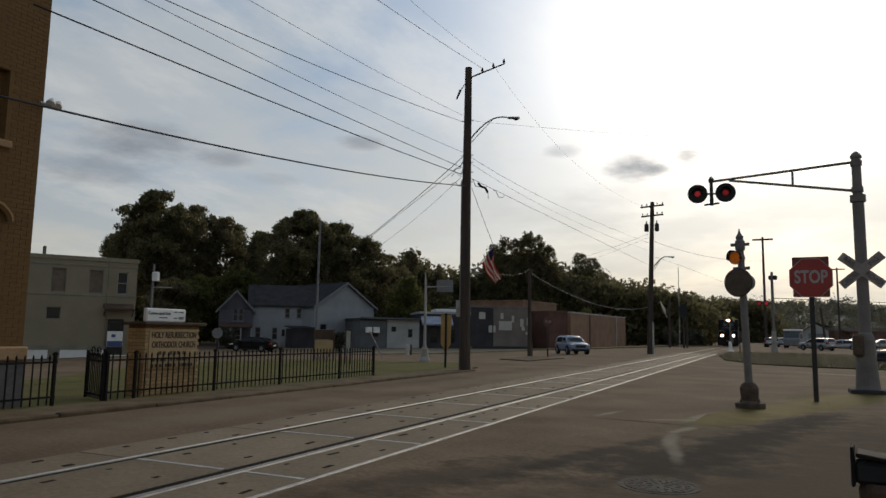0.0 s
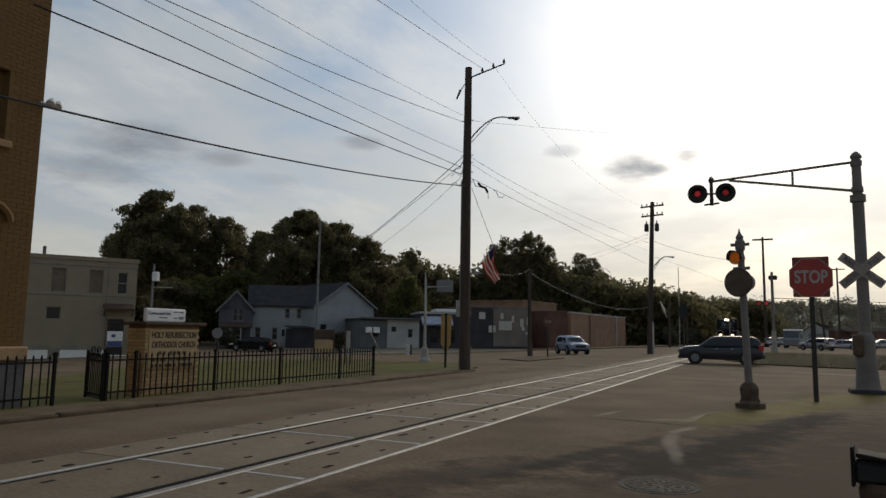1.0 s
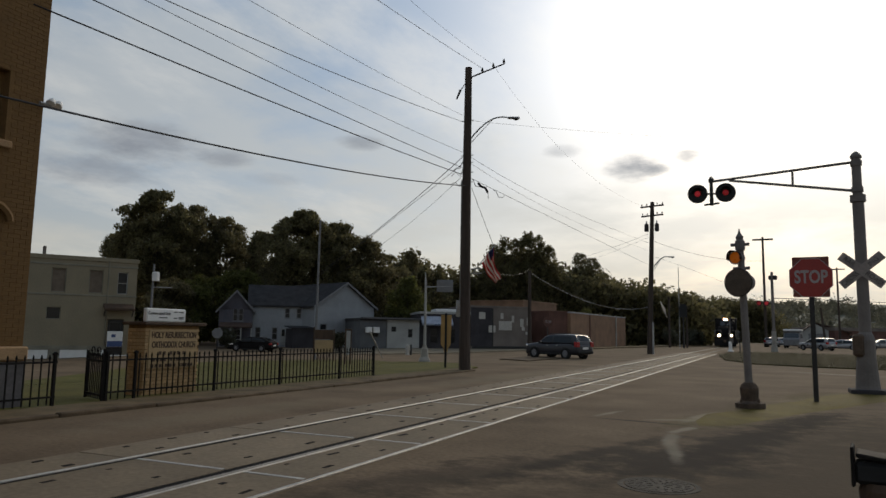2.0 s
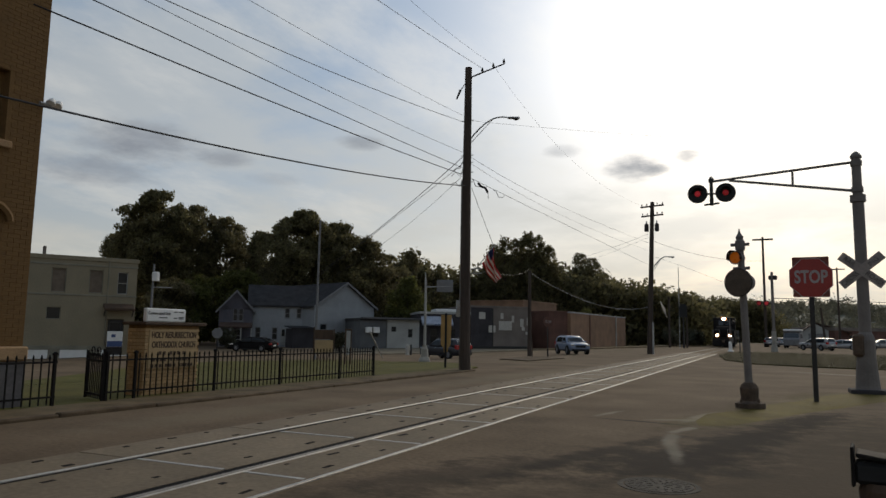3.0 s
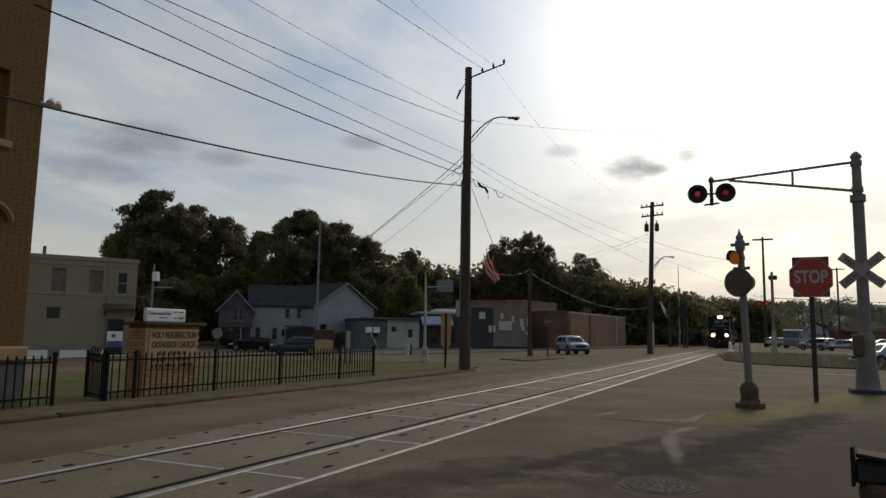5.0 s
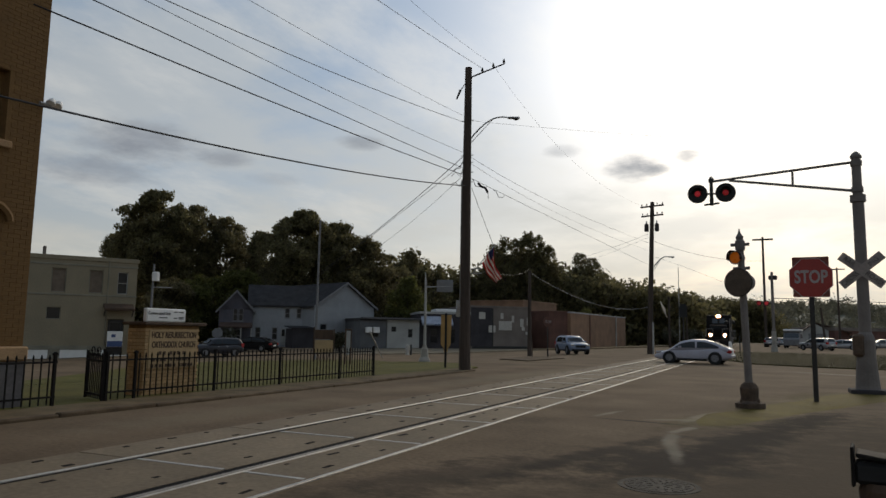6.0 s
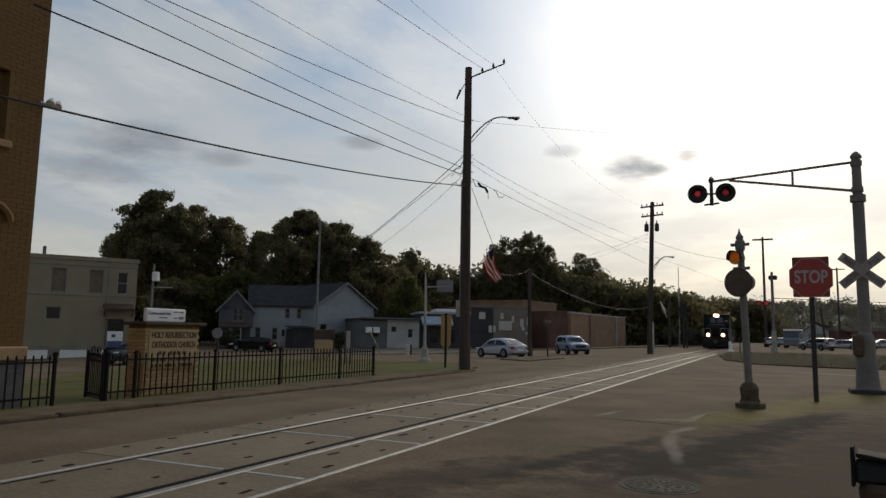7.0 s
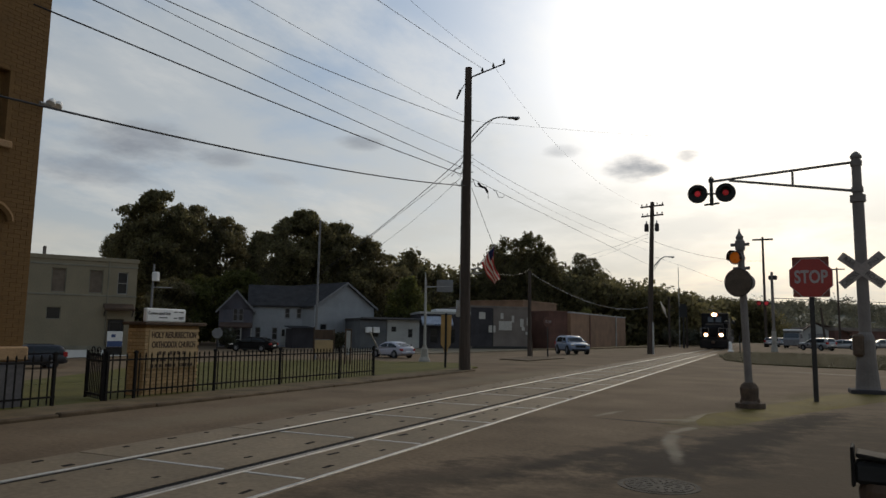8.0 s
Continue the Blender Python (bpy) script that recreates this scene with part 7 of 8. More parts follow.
def make_car(name, m, label, paint, kind="suv", L=4.7, W=1.84, H=1.68, rim=None, group=""):
    """A car that faces +x, origin on the road under its middle."""
    root = thing(name, m, label, "car", group)
    r = 0.355 if kind == "suv" else 0.325
    xf, xr = L * 0.305, -L * 0.295
    h = L / 2
    g = 0.26 if kind == "suv" else 0.17
    belt = 0.645 * H if kind == "suv" else 0.63 * H
    hood = 0.665 * H if kind == "suv" else 0.60 * H
    # lower body as cross sections along its length: place, underside, top, width
    if kind == "suv":
        side = [(-h, 0.42, belt - 0.16, 0.84), (-h + 0.06, 0.30, belt - 0.05, 0.93), (-h + 0.3, g, belt + 0.02, 0.985), (xr, g, belt + 0.03, 1.0), (-0.4, g, belt, 0.985), (0.5, g, belt - 0.02, 0.985), (h - 1.12, g, hood, 1.0), (h - 0.45, g, hood - 0.05, 0.985), (h - 0.16, 0.28, hood - 0.10, 0.95), (h - 0.03, 0.30, hood - 0.18, 0.91), (h + 0.03, 0.36, hood - 0.30, 0.87)]
        top = [(-h + 0.05, belt - 0.03), (-h + 0.20, H - 0.20), (-h + 0.40, H - 0.04), (-h + 1.0, H), (-0.1, H), (0.30, H - 0.03), (0.52, H - 0.11), (h - 1.02, hood - 0.03)]
        screen, rear, panes = (0.60, h - 1.06), (-h + 0.10, -h + 0.34), ((-h + 0.50, -0.22), (-0.12, 0.75))
    else:
        side = [(-h, 0.42, belt - 0.06, 0.78), (-h + 0.06, 0.30, belt + 0.05, 0.88), (-h + 0.35, g + 0.04, belt + 0.08, 0.96), (xr, g, belt + 0.06, 1.0), (-0.4, g, belt, 0.985), (0.5, g, belt - 0.03, 0.985), (h - 1.15, g, hood - 0.02, 1.0), (h - 0.6, g, hood - 0.08, 0.985), (h - 0.22, 0.18, hood - 0.16, 0.94), (h - 0.05, 0.20, hood - 0.24, 0.88), (h + 0.02, 0.26, hood - 0.33, 0.82)]
        top = [(-h + 0.16, belt + 0.06), (-h + 0.62, H - 0.25), (-h + 1.1, H - 0.07), (-0.55, H - 0.005), (-0.05, H), (0.35, H - 0.05), (0.70, H - 0.17), (h - 0.74, hood - 0.07)]
        screen, rear, panes = (0.42, h - 0.86), (-h + 0.26, -h + 0.95), ((-h + 0.62, -0.24), (-0.15, h - 1.05))
    st = []
    for x, z0, z1, k in side:
        w = W / 2 * k
        st.append([(x, -w * 0.86, z0), (x, -w * 0.97, z0 + 0.06), (x, -w, z0 + (z1 - z0) * 0.45), (x, -w * 0.985, z0 + (z1 - z0) * 0.72), (x, -w * 0.93, z1 - 0.03), (x, -w * 0.80, z1), (x, 0, z1 + 0.025), (x, w * 0.80, z1), (x, w * 0.93, z1 - 0.03), (x, w * 0.985, z0 + (z1 - z0) * 0.72), (x, w, z0 + (z1 - z0) * 0.45), (x, w * 0.97, z0 + 0.06), (x, w * 0.86, z0)])
    bm = bmesh.new()
    loft(bm, st)
    bd = part("body", bm, paint, root, smooth=True)
    bd.modifiers.new("round", "SUBSURF").levels = 1
    bd.modifiers["round"].render_levels = 1

    # cabin shell in body colour, with the panes set a little proud of it
    def crest(x):
        n = len(top)
        i = max(0, min(n - 2, sum(1 for p in top[1:-1] if p[0] <= x)))
        (x0, z0), (x1, z1) = top[i], top[i + 1]
        m0 = (z1 - top[i - 1][1]) / (x1 - top[i - 1][0]) if i > 0 else (z1 - z0) / (x1 - x0)
        m1 = (top[i + 2][1] - z0) / (top[i + 2][0] - x0) if i + 2 < n else (z1 - z0) / (x1 - x0)
        t, d = (x - x0) / (x1 - x0), x1 - x0
        return z0 * (2 * t ** 3 - 3 * t * t + 1) + m0 * d * (t ** 3 - 2 * t * t + t) + z1 * (3 * t * t - 2 * t ** 3) + m1 * d * (t ** 3 - t * t)

    floor = belt - 0.12

    def half(z):
        t = min(1.0, max(0.0, (z - belt) / (H - belt)))
        return W / 2 * (0.925 - 0.19 * t ** 1.2)

    st = []
    for i in range(23):
        x = top[0][0] + (top[-1][0] - top[0][0]) * i / 22.0
        zt = max(crest(x), floor + 0.04)
        zs = max(floor + 0.02, zt - 0.07)
        st.append([(x, -half(floor), floor), (x, -half((floor + zs) / 2), (floor + zs) / 2), (x, -half(zs), zs), (x, -half(zt) * 0.88, zt), (x, 0, zt + 0.02), (x, half(zt) * 0.88, zt), (x, half(zs), zs), (x, half((floor + zs) / 2), (floor + zs) / 2), (x, half(floor), floor)])
    bm = bmesh.new()
    loft(bm, st)
    part("cabin", bm, paint, root, smooth=True)
    for nm, (xa, xb) in (("windscreen", screen), ("rear_window", rear)):
        bm = bmesh.new()
        rows = []
        for i in range(9):
            x = xa + (xb - xa) * i / 8.0
            z = crest(x)
            w = half(z) * 0.84
            rows.append([bm.verts.new((x, y, z + 0.012 + 0.02 * (1 - abs(y / w)))) for y in (-w, -w / 2, 0, w / 2, w)])
        for p, q in zip(rows, rows[1:]):
            for i in range(4):
                bm.faces.new((p[i], p[i + 1], q[i + 1], q[i]))
        bmesh.ops.solidify(bm, geom=bm.faces[:], thickness=0.006)
        part(nm, bm, CARGLASS, root, "dark tinted glass", True)
    for s in (-1, 1):
        for xa, xb in panes:
            bm = bmesh.new()
            rows = []
            for i in range(9):
                x = xa + (xb - xa) * i / 8.0
                zt = max(belt + 0.05, crest(x) - 0.115)
                zl = belt + 0.035
                rows.append([bm.verts.new((x, s * (half(z) + 0.014), z)) for z in (zl, (zl + zt) / 2, zt)])
            for p, q in zip(rows, rows[1:]):
                for i in range(2):
                    bm.faces.new((p[i], p[i + 1], q[i + 1], q[i]))
            bmesh.ops.solidify(bm, geom=bm.faces[:], thickness=0.006)
            part("side_window", bm, CARGLASS, root, "dark tinted glass")
        bm = bmesh.new()
        box(bm, h - 1.45, h - 1.28, s * W * 0.47, s * (W * 0.47 + 0.18), belt + 0.01, belt + 0.13, 0.03)
        part("mirror", bm, paint, root)
        bm = bmesh.new()
        z = hood - 0.27
        box(bm, h - 0.36, h + (0.03 if kind == "suv" else -0.03), s * W * 0.27, s * W * 0.445, z, z + 0.13, 0.03)
        part("headlight", bm, CHROME, root, "clear headlight")
        bm = bmesh.new()
        z = belt - 0.22
        box(bm, -h - 0.005, -h + 0.26, s * W * 0.30, s * W * (0.47 if kind == "suv" else 0.455), z, z + (0.32 if kind == "suv" else 0.17), 0.03)
        part("tail_light", bm, TAIL_RED, root, "red tail light")
        for x in (-0.05, 0.72):
            bm = bmesh.new()
            box(bm, x - 0.62, x - 0.46, s * W * 0.498, s * (W * 0.498 + 0.03), belt - 0.16, belt - 0.12, 0.01)
            part("door_handle", bm, CHROME if kind == "suv" else paint, root)
        bm = bmesh.new()
        box(bm, xr + r + 0.1, xf - r - 0.1, s * W * 0.485, s * W * 0.505, g, g + 0.12, 0.02)
        part("sill", bm, BLACK, root)
        for x in (xf, xr):
            bm = bmesh.new()
            rod(bm, (x, s * W * 0.46, r), (x, s * (W * 0.502), r), r * 1.09, r * 1.09, 20)
            part("wheel_arch", bm, BLACK, root)
        if kind == "suv":
            bm = bmesh.new()
            rod(bm, (-h + 0.8, s * W * 0.34, H + 0.05), (0.2, s * W * 0.34, H + 0.05), 0.022)
            part("roof_rail", bm, DARKSTEEL, root)
    bm = bmesh.new()
    box(bm, h - 0.10, h + 0.055, -W * 0.25, W * 0.25, hood - 0.40, hood - 0.22, 0.02)
    part("grille", bm, BLACK, root)
    bm = bmesh.new()
    box(bm, h - 0.16, h + 0.06, -W * 0.42, W * 0.42, 0.28, 0.46, 0.04)
    part("front_bumper", bm, BLACK if kind == "suv" else paint, root)
    bm = bmesh.new()
    box(bm, -h - 0.04, -h + 0.16, -W * 0.43, W * 0.43, 0.36, 0.54, 0.04)
    part("rear_bumper", bm, BLACK if kind == "suv" else paint, root)
    bm = bmesh.new()
    box(bm, -h - 0.015, -h + 0.02, -0.26, 0.26, belt - 0.36, belt - 0.22, 0.005)
    part("number_plate", bm, WHITE, root)
    ty, rm = wheel_mesh(r, 0.23)
    wheels = []
    first = None
    for x in (xf, xr):
        for s in (-1, 1):
            if first is None:
                w = part("wheel", rm, rim or ALLOY, root, "alloy wheel")
                t = part("tyre", ty, RUBBER, w, "black tyre")
                first = (w.data, t.data)
            else:
                w, t = new("wheel", first[0]), new("tyre", first[1])
                w.parent, t.parent = root, w
            w.location = (x, s * (W / 2 - 0.070), r)
            wheels.append(w)
    return root, wheels, r


SUV, SUV_WHEELS, SUV_R = make_car("suv", pose(0, 80, 0), "dark navy sport utility car driving through the junction", PAINT_NAVY, "suv", 4.3, 1.74, 1.52)
SEDAN, SEDAN_WHEELS, SEDAN_R = make_car("sedan_car", pose(10, 80, 0), "pearl white saloon car driving through the junction", PAINT_WHITE, "sedan", 4.0, 1.66, 1.32)
x_, y_ = -14.091, 55.167
PARKED, _, _ = make_car("parked_suv", pose(x_, y_, ground_z(x_, y_), 0, 0, -56), "pale blue crossover car waiting at the junction", PAINT_BLUE, "suv", 3.9, 1.66, 1.44)
x_, y_ = -46.118, 55.821
make_car("parked_car", pose(x_, y_, ground_z(x_, y_), 0, 0, 190), "black car parked before the pale house", LOCO_BLACK, "sedan", 4.6, 1.8, 1.42)
x_, y_ = 5.655, 101.706
LOTCAR, _, _ = make_car("parked_car", pose(x_, y_, 0, 0, 0, 135), "pale silver car parked in the far lot", PAINT_SILVER, "suv", 4.5, 1.8, 1.55, group="cars in the far lot")
for xy, rz in (((0.575, 130.195), 80), ((2.186, 135.342), 95), ((12.394, 129.036), 205), ((15.276, 121.555), 190), ((14.67, 138.894), 20)):
    copy_thing(LOTCAR, pose(xy[0], xy[1], 0, 0, 0, rz))
x_, y_ = 9.327, 114.409
GREYCAR, _, _ = make_car("parked_car", pose(x_, y_, 0, 0, 0, 175), "silver car parked in the far lot", PAINT_SILVER, "sedan", 4.6, 1.8, 1.4, group="cars in the far lot")


def make_van():
    x, y = 3.5, 120.532
    m = thing("motorhome", pose(x, y, 0, 0, 0, -97), "pale boxy motorhome parked in the far lot", "motorhome")
    bm = bmesh.new()
    prism(bm, [(-3.0, 0.4), (3.0, 0.4), (3.0, 1.3), (2.5, 1.6), (2.2, 2.3), (2.4, 2.5), (2.3, 2.75), (-3.0, 2.75)], "y", -1.1, 1.1, 0.06, 2)
    part("body", bm, TRIM_DULL, m)
    bm = bmesh.new()
    prism(bm, [(-3.05, 2.6), (2.5, 2.6), (2.4, 2.85), (-2.9, 2.85)], "y", -1.15, 1.15, 0.05, 1)
    part("roof", bm, WHITE, m)
    for xx in (-1.6, 0.2):
        for s in (-1, 1):
            bm = bmesh.new()
            box(bm, xx, xx + 1.1, s * 1.1, s * 1.115, 1.5, 2.1, 0.01)
            part("window", bm, CARGLASS, m)
    bm = bmesh.new()
    prism(bm, [(2.56, 1.58), (2.27, 2.25), (2.3, 2.25), (2.6, 1.6)], "y", -0.95, 0.95)
    part("windscreen", bm, CARGLASS, m)
    ty, rm = wheel_mesh(0.38, 0.25)
    w0 = part("wheel", rm, ALLOY, m)
    t0 = part("tyre", ty, RUBBER, w0)
    k = 0
    for xx in (-1.7, 1.8):
        for s in (-1, 1):
            w, t = (w0, t0) if k == 0 else (new("wheel", w0.data), new("tyre", t0.data))
            w.parent, t.parent = m, w
            w.location = (xx, s * 0.98, 0.38)
            k += 1
    # sheds beyond the lot
    depth = 12
    sh = thing("storage_shed", pose(5.6, 147.0, 0), "pale grey gabled storage shed with brown roof", "shed")
    bm = bmesh.new()
    wall_with_holes(bm, 0, 5.0, -0.2, 2.6, 0, 0.2, [(1.2, 3.8, -0.2, 2.4)])
    prism(bm, [(0, 2.6), (5.0, 2.6), (2.3, 4.3)], "y", 0, 0.2)
    part("front_wall", bm, LIGHTWALL, sh)
    bm = bmesh.new()
    box(bm, 1.2, 3.8, 0.1, 0.16, 0, 2.4)
    part("door", bm, SIGN_GREY, sh)
    for xx in (0.0, 4.8):
        bm = bmesh.new()
        box(bm, xx, xx + 0.2, 0.2, depth, -0.2, 2.6)
        part("side_wall", bm, LIGHTWALL, sh)
    for prof in ([(-0.3, 2.42), (2.3, 4.32), (2.3, 4.5), (-0.3, 2.6)], [(2.3, 4.32), (8.2, 2.5), (8.2, 2.68), (2.3, 4.5)]):
        bm = bmesh.new()
        prism(bm, prof, "y", -0.3, depth)
        part("roof", bm, SHINGLE_BROWN, sh)
    for yy in (0.3, 4, 8, 11.8):
        bm = bmesh.new()
        box(bm, 7.7, 7.85, yy, yy + 0.15, -0.1, 2.62)
        part("post", bm, BROWN_WOOD, sh)
    flat_shop("far_shop", (11.011, 146.016), (27.459, 161.304), 10, 0, 3.6, BRICK_RED, "low dark far building beyond the lot", [(4, 1, 1.4, 1.2), (8, 1, 1.4, 1.2)], GREYWALL, 0.6)


make_van()


def make_train():
    m = thing("locomotive", pose(TRACK_X, 110, 0.02, 0, 0, -90), "black diesel locomotive with bright headlights", "locomotive")
    # local +x is the way it runs
    F = 0.0
    bm = bmesh.new()
    box(bm, -19, -0.3, -1.5, 1.5, 1.15, 1.5, 0.04)
    part("frame_deck", bm, LOCO_BLACK, m)
    bm = bmesh.new()
    box(bm, -18.5, -4.9, -0.95, 0.95, 1.5, 4.25, 0.12)
    part("long_hood", bm, LOCO_BLACK, m)
    bm = bmesh.new()
    prism(bm, [(-4.9, 1.5), (-2.6, 1.5), (-2.6, 3.1), (-2.8, 4.3), (-4.9, 4.4)], "y", -1.5, 1.5, 0.08, 2)
    cab = part("cab", bm, LOCO_BLACK, m)
    bm = bmesh.new()
    prism(bm, [(-2.6, 1.5), (-0.9, 1.5), (-0.8, 2.5), (-1.2, 2.95), (-2.6, 3.1)], "y", -1.05, 1.05, 0.12, 2)
    part("short_nose", bm, LOCO_BLACK, m)
    for s in (-1, 1):
        bm = bmesh.new()
        prism(bm, [(-2.62, 3.25), (-2.73, 3.9), (-2.68, 3.9), (-2.57, 3.25)], "y", s * 0.12, s * 0.75)
        part("windscreen", bm, CARGLASS, m)
        bm = bmesh.new()
        box(bm, -4.5, -3.3, s * 1.5, s * 1.515, 3.2, 4.0, 0.02)
        part("side_window", bm, CARGLASS, m)
    bm = bmesh.new()
    box(bm, -2.95, -2.5, -0.34, 0.34, 3.97, 4.33, 0.05)
    hb = part("headlight_box", bm, LOCO_BLACK, m)
    for s in (-1, 1):
        bm = bmesh.new()
        rod(bm, (-2.52, s * 0.10, 4.15), (-2.44, s * 0.10, 4.15), 0.13, 0.15, 16)
        part("headlight", bm, HEADLAMP, hb, "glaring twin headlight")
        bm = bmesh.new()
        rod(bm, (-2.54, s * 0.14, 4.15), (-2.49, s * 0.14, 4.15), 0.18, 0.24, 16)
        part("glare_ring", bm, LAMP_GLARE, hb)
    for s in (-1, 1):
        bm = bmesh.new()
        box(bm, -0.62, -0.28, s * 0.66, s * 1.02, 1.5, 1.92, 0.03)
        dl = part("ditch_light_box", bm, LOCO_BLACK, m)
        bm = bmesh.new()
        rod(bm, (-0.29, s * 0.84, 1.72), (-0.22, s * 0.84, 1.72), 0.14, 0.16, 16)
        part("ditch_light", bm, HEADLAMP, dl, "bright ditch light")
        bm = bmesh.new()
        rod(bm, (-0.32, s * 0.84, 1.72), (-0.27, s * 0.84, 1.72), 0.2, 0.25, 16)
        part("glare_ring", bm, LAMP_GLARE, dl)
    bm = bmesh.new()
    prism(bm, [(-0.5, 1.2), (-0.15, 1.15), (0.15, 0.25), (-0.1, 0.14), (-0.5, 0.3)], "y", -1.5, 1.5, 0.03, 1)
    part("pilot_plough", bm, LOCO_BLACK, m)
    bm = bmesh.new()
    box(bm, -0.3, 0.45, -0.16, 0.16, 0.72, 1.02, 0.04)
    box(bm, 0.4, 0.68, -0.2, 0.1, 0.70, 1.05, 0.05)
    part("coupler", bm, RUST, m)
    for s in (-1, 1):
        for pts in ([(-0.35, s * 1.45, 1.5), (-0.35, s * 1.45, 2.5), (-0.35, s * 0.55, 2.5), (-0.35, s * 0.55, 1.5)], [(-2.4, s * 1.47, 1.5), (-2.4, s * 1.47, 2.45), (-0.6, s * 1.47, 2.45)], [(-18, s * 1.47, 2.45), (-5.0, s * 1.47, 2.45)]):
            bm = bmesh.new()
            for a, b in zip(pts, pts[1:]):
                rod(bm, a, b, 0.03, 0.03, 6)
            part("handrail", bm, LOCO_GREY, m)
        for x in range(-17, -5, 2):
            bm = bmesh.new()
            rod(bm, (x, s * 1.47, 1.5), (x, s * 1.47, 2.45), 0.025, 0.025, 6)
            part("stanchion", bm, LOCO_GREY, m)
        for k in range(3):
            bm = bmesh.new()
            box(bm, -1.25, -0.55, s * 1.15, s * 1.5, 0.35 + k * 0.3, 0.39 + k * 0.3, 0.005)
            part("step", bm, LOCO_GREY, m)
    bm = bmesh.new()
    box(bm, -12.0, -7.2, -1.35, 1.35, 0.35, 1.15, 0.15)
    part("fuel_tank", bm, LOCO_BLACK, m)
    for x in (-6.2, -12.8):
        bm = bmesh.new()
        rod(bm, (x, 0, 4.2), (x, 0, 4.5), 0.6, 0.6, 18)
        part("roof_fan", bm, LOCO_GREY, m)
    bm = bmesh.new()
    rod(bm, (-3.7, -0.4, 4.5), (-3.7, -0.4, 4.85), 0.05)
    for k in (-0.15, 0.0, 0.15):
        rod(bm, (-3.7, -0.4 + k, 4.75), (-3.2, -0.4 + k, 4.75), 0.04, 0.08, 8)
    part("air_horn", bm, LOCO_GREY, m)
    wheels = []
    first = None
    for c in (-3.4, -15.4):
        for s in (-1, 1):
            bm = bmesh.new()
            prism(bm, [(c - 1.9, 0.95), (c + 1.9, 0.95), (c + 1.7, 0.45), (c + 0.5, 0.6), (c - 0.5, 0.6), (c - 1.7, 0.45)], "y", s * 0.98, s * 1.12, 0.03, 1)
            part("truck_side", bm, LOCO_GREY, m)
        for d in (-1.35, 1.35):
            if first is None:
                bm = bmesh.new()
                for s in (-1, 1):
                    rod(bm, (0, s * 0.70, 0), (0, s * 0.83, 0), 0.5, 0.5, 20)
                    for i in range(4):
                        a = i * math.pi / 2
                        rod(bm, (0.28 * math.cos(a), s * 0.83, 0.28 * math.sin(a)), (0.28 * math.cos(a), s * 0.86, 0.28 * math.sin(a)), 0.06, 0.06, 6)
                rod(bm, (0, -0.9, 0), (0, 0.9, 0), 0.09)
                w = part("wheelset", bm, RUST, m)
                first = w.data
            else:
                w = new("wheelset", first)
                w.parent = m
            w.location = (c + d, 0, 0.5)
            wheels.append(w)
    return m, wheels


TRAIN, TRAIN_WHEELS = make_train()


# ---- brickwork of the tall building, nearest stretch ----
def lay_church_bricks():
    bl, bh, gap = 0.222, 0.071, 0.008
    full = None
    n = 0
    verts, faces = [], []
    for r in range(int((9.4 - 1.12) / (bh + gap))):
        z = 1.12 + r * (bh + gap)
        x = -(bl if r % 2 == 0 else bl / 2)
        while x > -3.4:
            w = bl if x < -bl * 0.9 else -x
            mx, mz = x + w / 2, z + bh / 2
            if not any(h[0] - bl / 2 < mx < h[1] + bl / 2 and h[2] - 0.04 < mz < h[3] for h in CHURCH_HOLES):
                if x > -0.72 and n < 300:
                    if full is None:
                        bm = bmesh.new()
                        box(bm, 0, bl, 0, 0.08, 0, bh, 0.003)
                        ob = part("brick", bm, BRICK_ORANGE, CHURCH)
                        full = ob.data
                    else:
                        ob = new("brick", full)
                        ob.parent = CHURCH
                    ob.location = (x, 0.0, z)
                    ob.scale.x = w / bl
                    n += 1
                else:
                    k = len(verts)
                    verts += [(x, 0.0, z), (x + w, 0.0, z), (x + w, 0.0, z + bh), (x, 0.0, z + bh), (x, 0.08, z), (x + w, 0.08, z), (x + w, 0.08, z + bh), (x, 0.08, z + bh)]
                    faces += [(k, k + 1, k + 2, k + 3), (k + 1, k + 5, k + 6, k + 2), (k + 4, k, k + 3, k + 7), (k + 3, k + 2, k + 6, k + 7), (k + 4, k + 5, k + 1, k)]
            x -= bl + gap
    me = bpy.data.meshes.new("brickwork")
    me.from_pydata(verts, [], faces)
    me.materials.append(BRICK_ORANGE)
    ob = new("brickwork", me)
    ob.parent = CHURCH
    ob["kind"] = "stuff"


lay_church_bricks()


# ---- motions ----
def spin(wheels, rows, r, seconds=8.0):
    """Roll the wheels of a thing by the way that it goes."""
    ts = [t for t, _ in rows]
    way = [0.0]
    for (_, a), (_, b) in zip(rows, rows[1:]):
        way.append(way[-1] + (b.translation - a.translation).length)
    steps = int(seconds * FPS)
    turn = np.interp([i / FPS for i in range(steps + 1)], ts, way) / r
    for w in wheels:
        p = w.location.copy()
        walk(w, [(i / FPS, Matrix.Translation(p) @ Matrix.Rotation(turn[i], 4, "Y")) for i in range(steps + 1)])


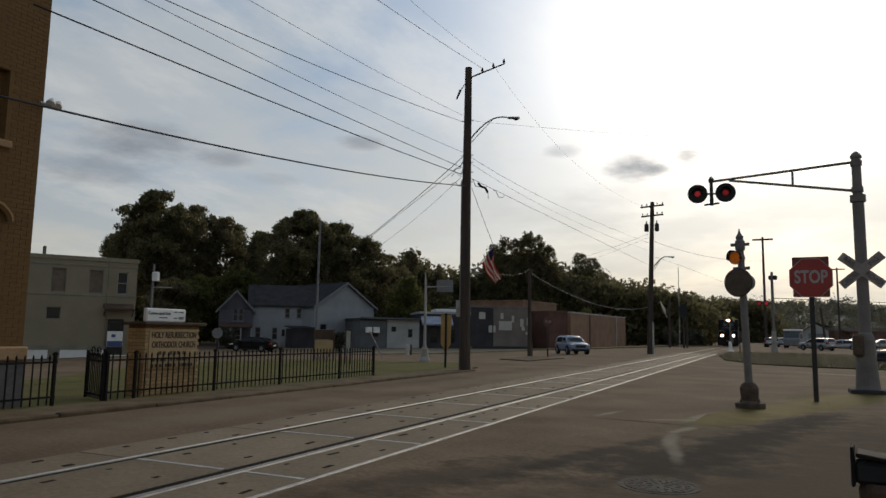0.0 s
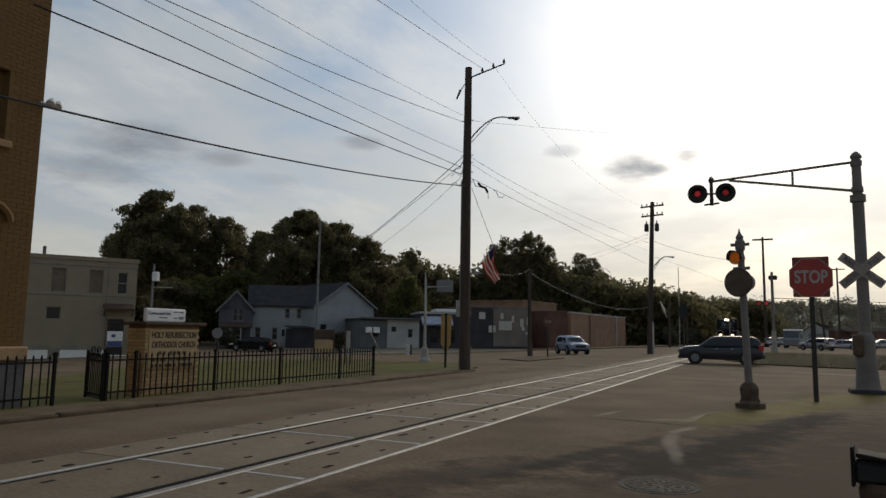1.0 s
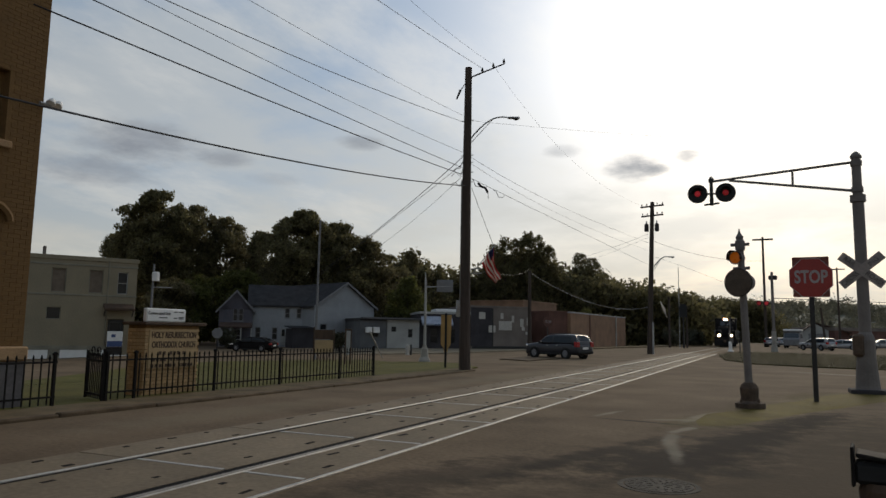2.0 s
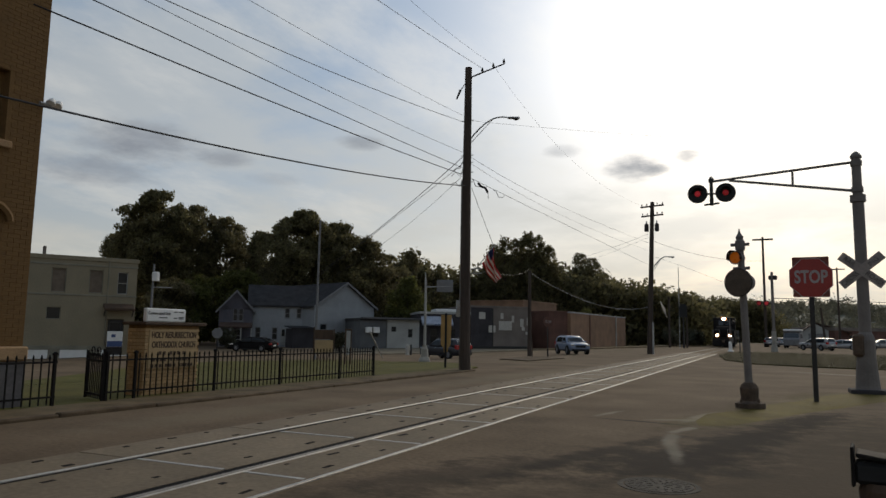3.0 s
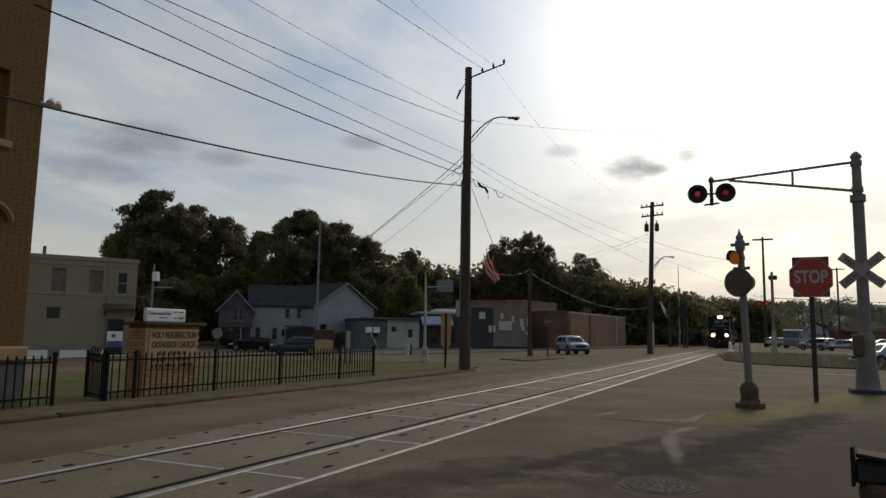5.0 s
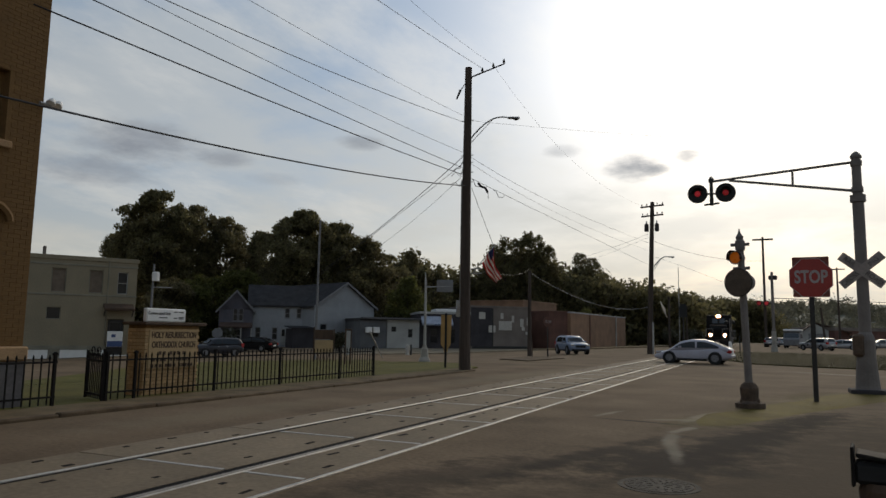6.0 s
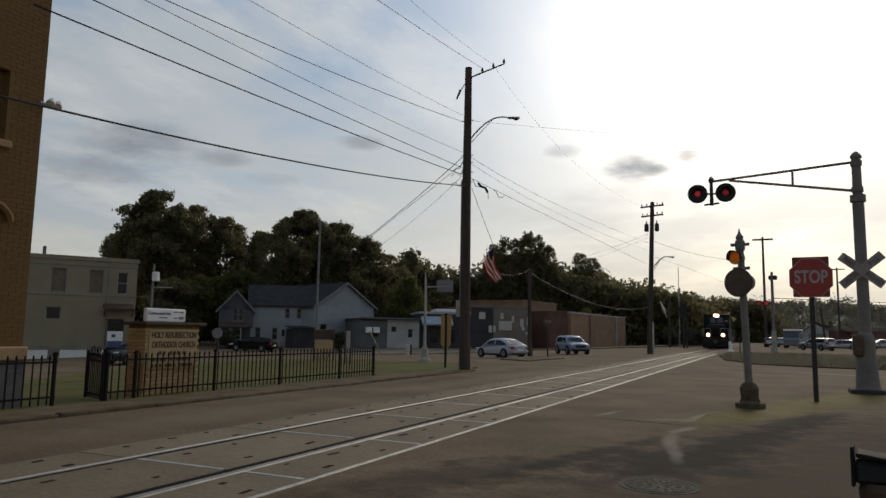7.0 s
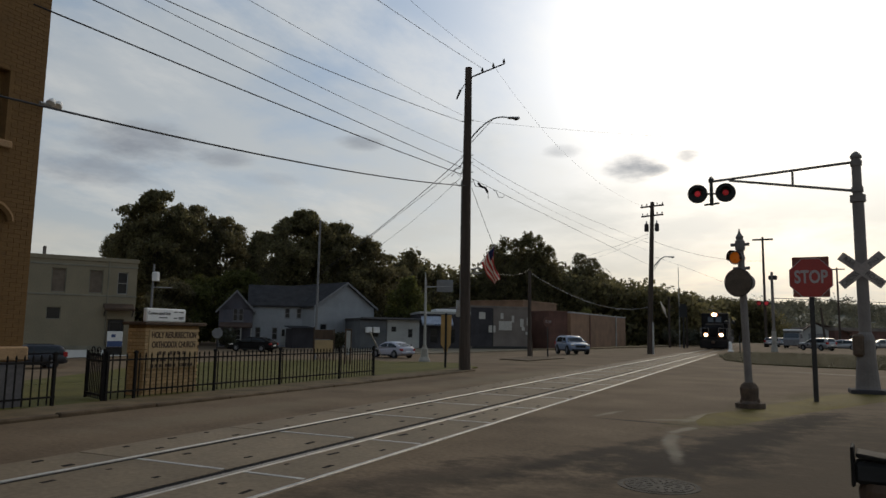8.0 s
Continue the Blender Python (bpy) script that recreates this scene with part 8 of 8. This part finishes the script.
def motions():
    suv_rows = [
        (0, pose(7.699, 46.492, 0, 0, 0, -150.801)),
        (0.2, pose(5.448, 45.234, 0, 0, 0, -150.509)),
        (0.6, pose(1.378, 42.917, 0, 0, 0, -154.385)),
        (0.8, pose(-0.534, 42.366, 0, 0, 0, -168.731)),
        (1, pose(-2.411, 42.162, 0, 0, 0, -176.811)),
        (1.2, pose(-4.339, 42.154, 0, 0, 0, -182.051)),
        (1.4, pose(-6.181, 42.297, 0, 0, 0, -189.691)),
        (1.7, pose(-9.047, 42.958, 0, 0, 0, -204.454)),
        (2.8, pose(-20.611, 48.859, -0.392, 0, 0, -206.31)),
        (3, pose(-22.531, 49.625, -0.502, 0, 0, -203.405)),
        (3.3, pose(-25.539, 50.992, -0.624, 0, 0, -205.091)),
        (3.7, pose(-29.049, 52.677, -0.65, 0, 0, -200.025)),
        (4.1, pose(-32.209, 53.423, -0.65, 0, 0, -176.183)),
        (4.7, pose(-36.034, 52.211, -0.65, 0, 0, -144.617)),
        (5.8, pose(-41.043, 47.149, -0.727, 0, 0, -125.406)),
        (6.2, pose(-41.855, 44.022, -0.835, 0, 0, -95.95)),
        (6.6, pose(-41.706, 40.788, -0.969, 0, 0, -88.322)),
        (7, pose(-41.664, 37.504, -1.103, 0, 0, -94.145)),
        (7.4, pose(-42.16, 34.523, -1.202, 0, 0, -104.189)),
        (7.7, pose(-42.893, 32.643, -1.245, 0, 0, -113.499)),
        (8, pose(-43.777, 30.804, -1.268, 0, 0, -115.673)),
    ]
    walk(SUV, suv_rows)
    spin(SUV_WHEELS, suv_rows, SUV_R)
    sedan_rows = [
        (0, pose(50.822, 70.9, 0, 0, 0, -150.509)),
        (2, pose(32.891, 60.759, 0, 0, 0, -150.509)),
        (4, pose(14.96, 50.618, 0, 0, 0, -150.509)),
        (5.3, pose(3.305, 44.026, 0, 0, 0, -150.737)),
        (5.6, pose(0.467, 42.497, 0, 0, 0, -153.091)),
        (5.8, pose(-1.414, 41.631, 0, 0, 0, -171.636)),
        (6, pose(-3.743, 41.878, 0, 0, 0, -185.001)),
        (6.3, pose(-7.436, 42.158, 0, 0, 0, -191.117)),
        (6.6, pose(-11.448, 43.392, 0, 0, 0, -203.5)),
        (6.9, pose(-15.55, 45.686, -0.104, 0, 0, -209.852)),
        (7.2, pose(-19.322, 47.911, -0.314, 0, 0, -207.593)),
        (7.6, pose(-23.946, 50.074, -0.57, 0, 0, -203.825)),
        (8, pose(-28.351, 51.898, -0.65, 0, 0, -202.493)),
    ]
    walk(SEDAN, sedan_rows)
    spin(SEDAN_WHEELS, sedan_rows, SEDAN_R)
    # the train closes in at a steady walking-to-cycling pace
    train_rows = [(0.0, pose(TRACK_X, 121.15, 0.02, 0, 0, -90)), (3.0, pose(TRACK_X, 109, 0.02, 0, 0, -90)), (6.0, pose(TRACK_X, 96.05, 0.02, 0, 0, -90)), (8.0, pose(TRACK_X, 88.55, 0.02, 0, 0, -90))]
    walk(TRAIN, train_rows)
    spin(TRAIN_WHEELS, train_rows, 0.5)
    p = FLAG.location.copy()
    walk(FLAG, [(t, pose(p.x, p.y, p.z, 0, 2.0 * math.sin(1.7 * t), 3.0 * math.sin(1.1 * t + 0.5))) for t in [0.5 * i for i in range(17)]])


motions()
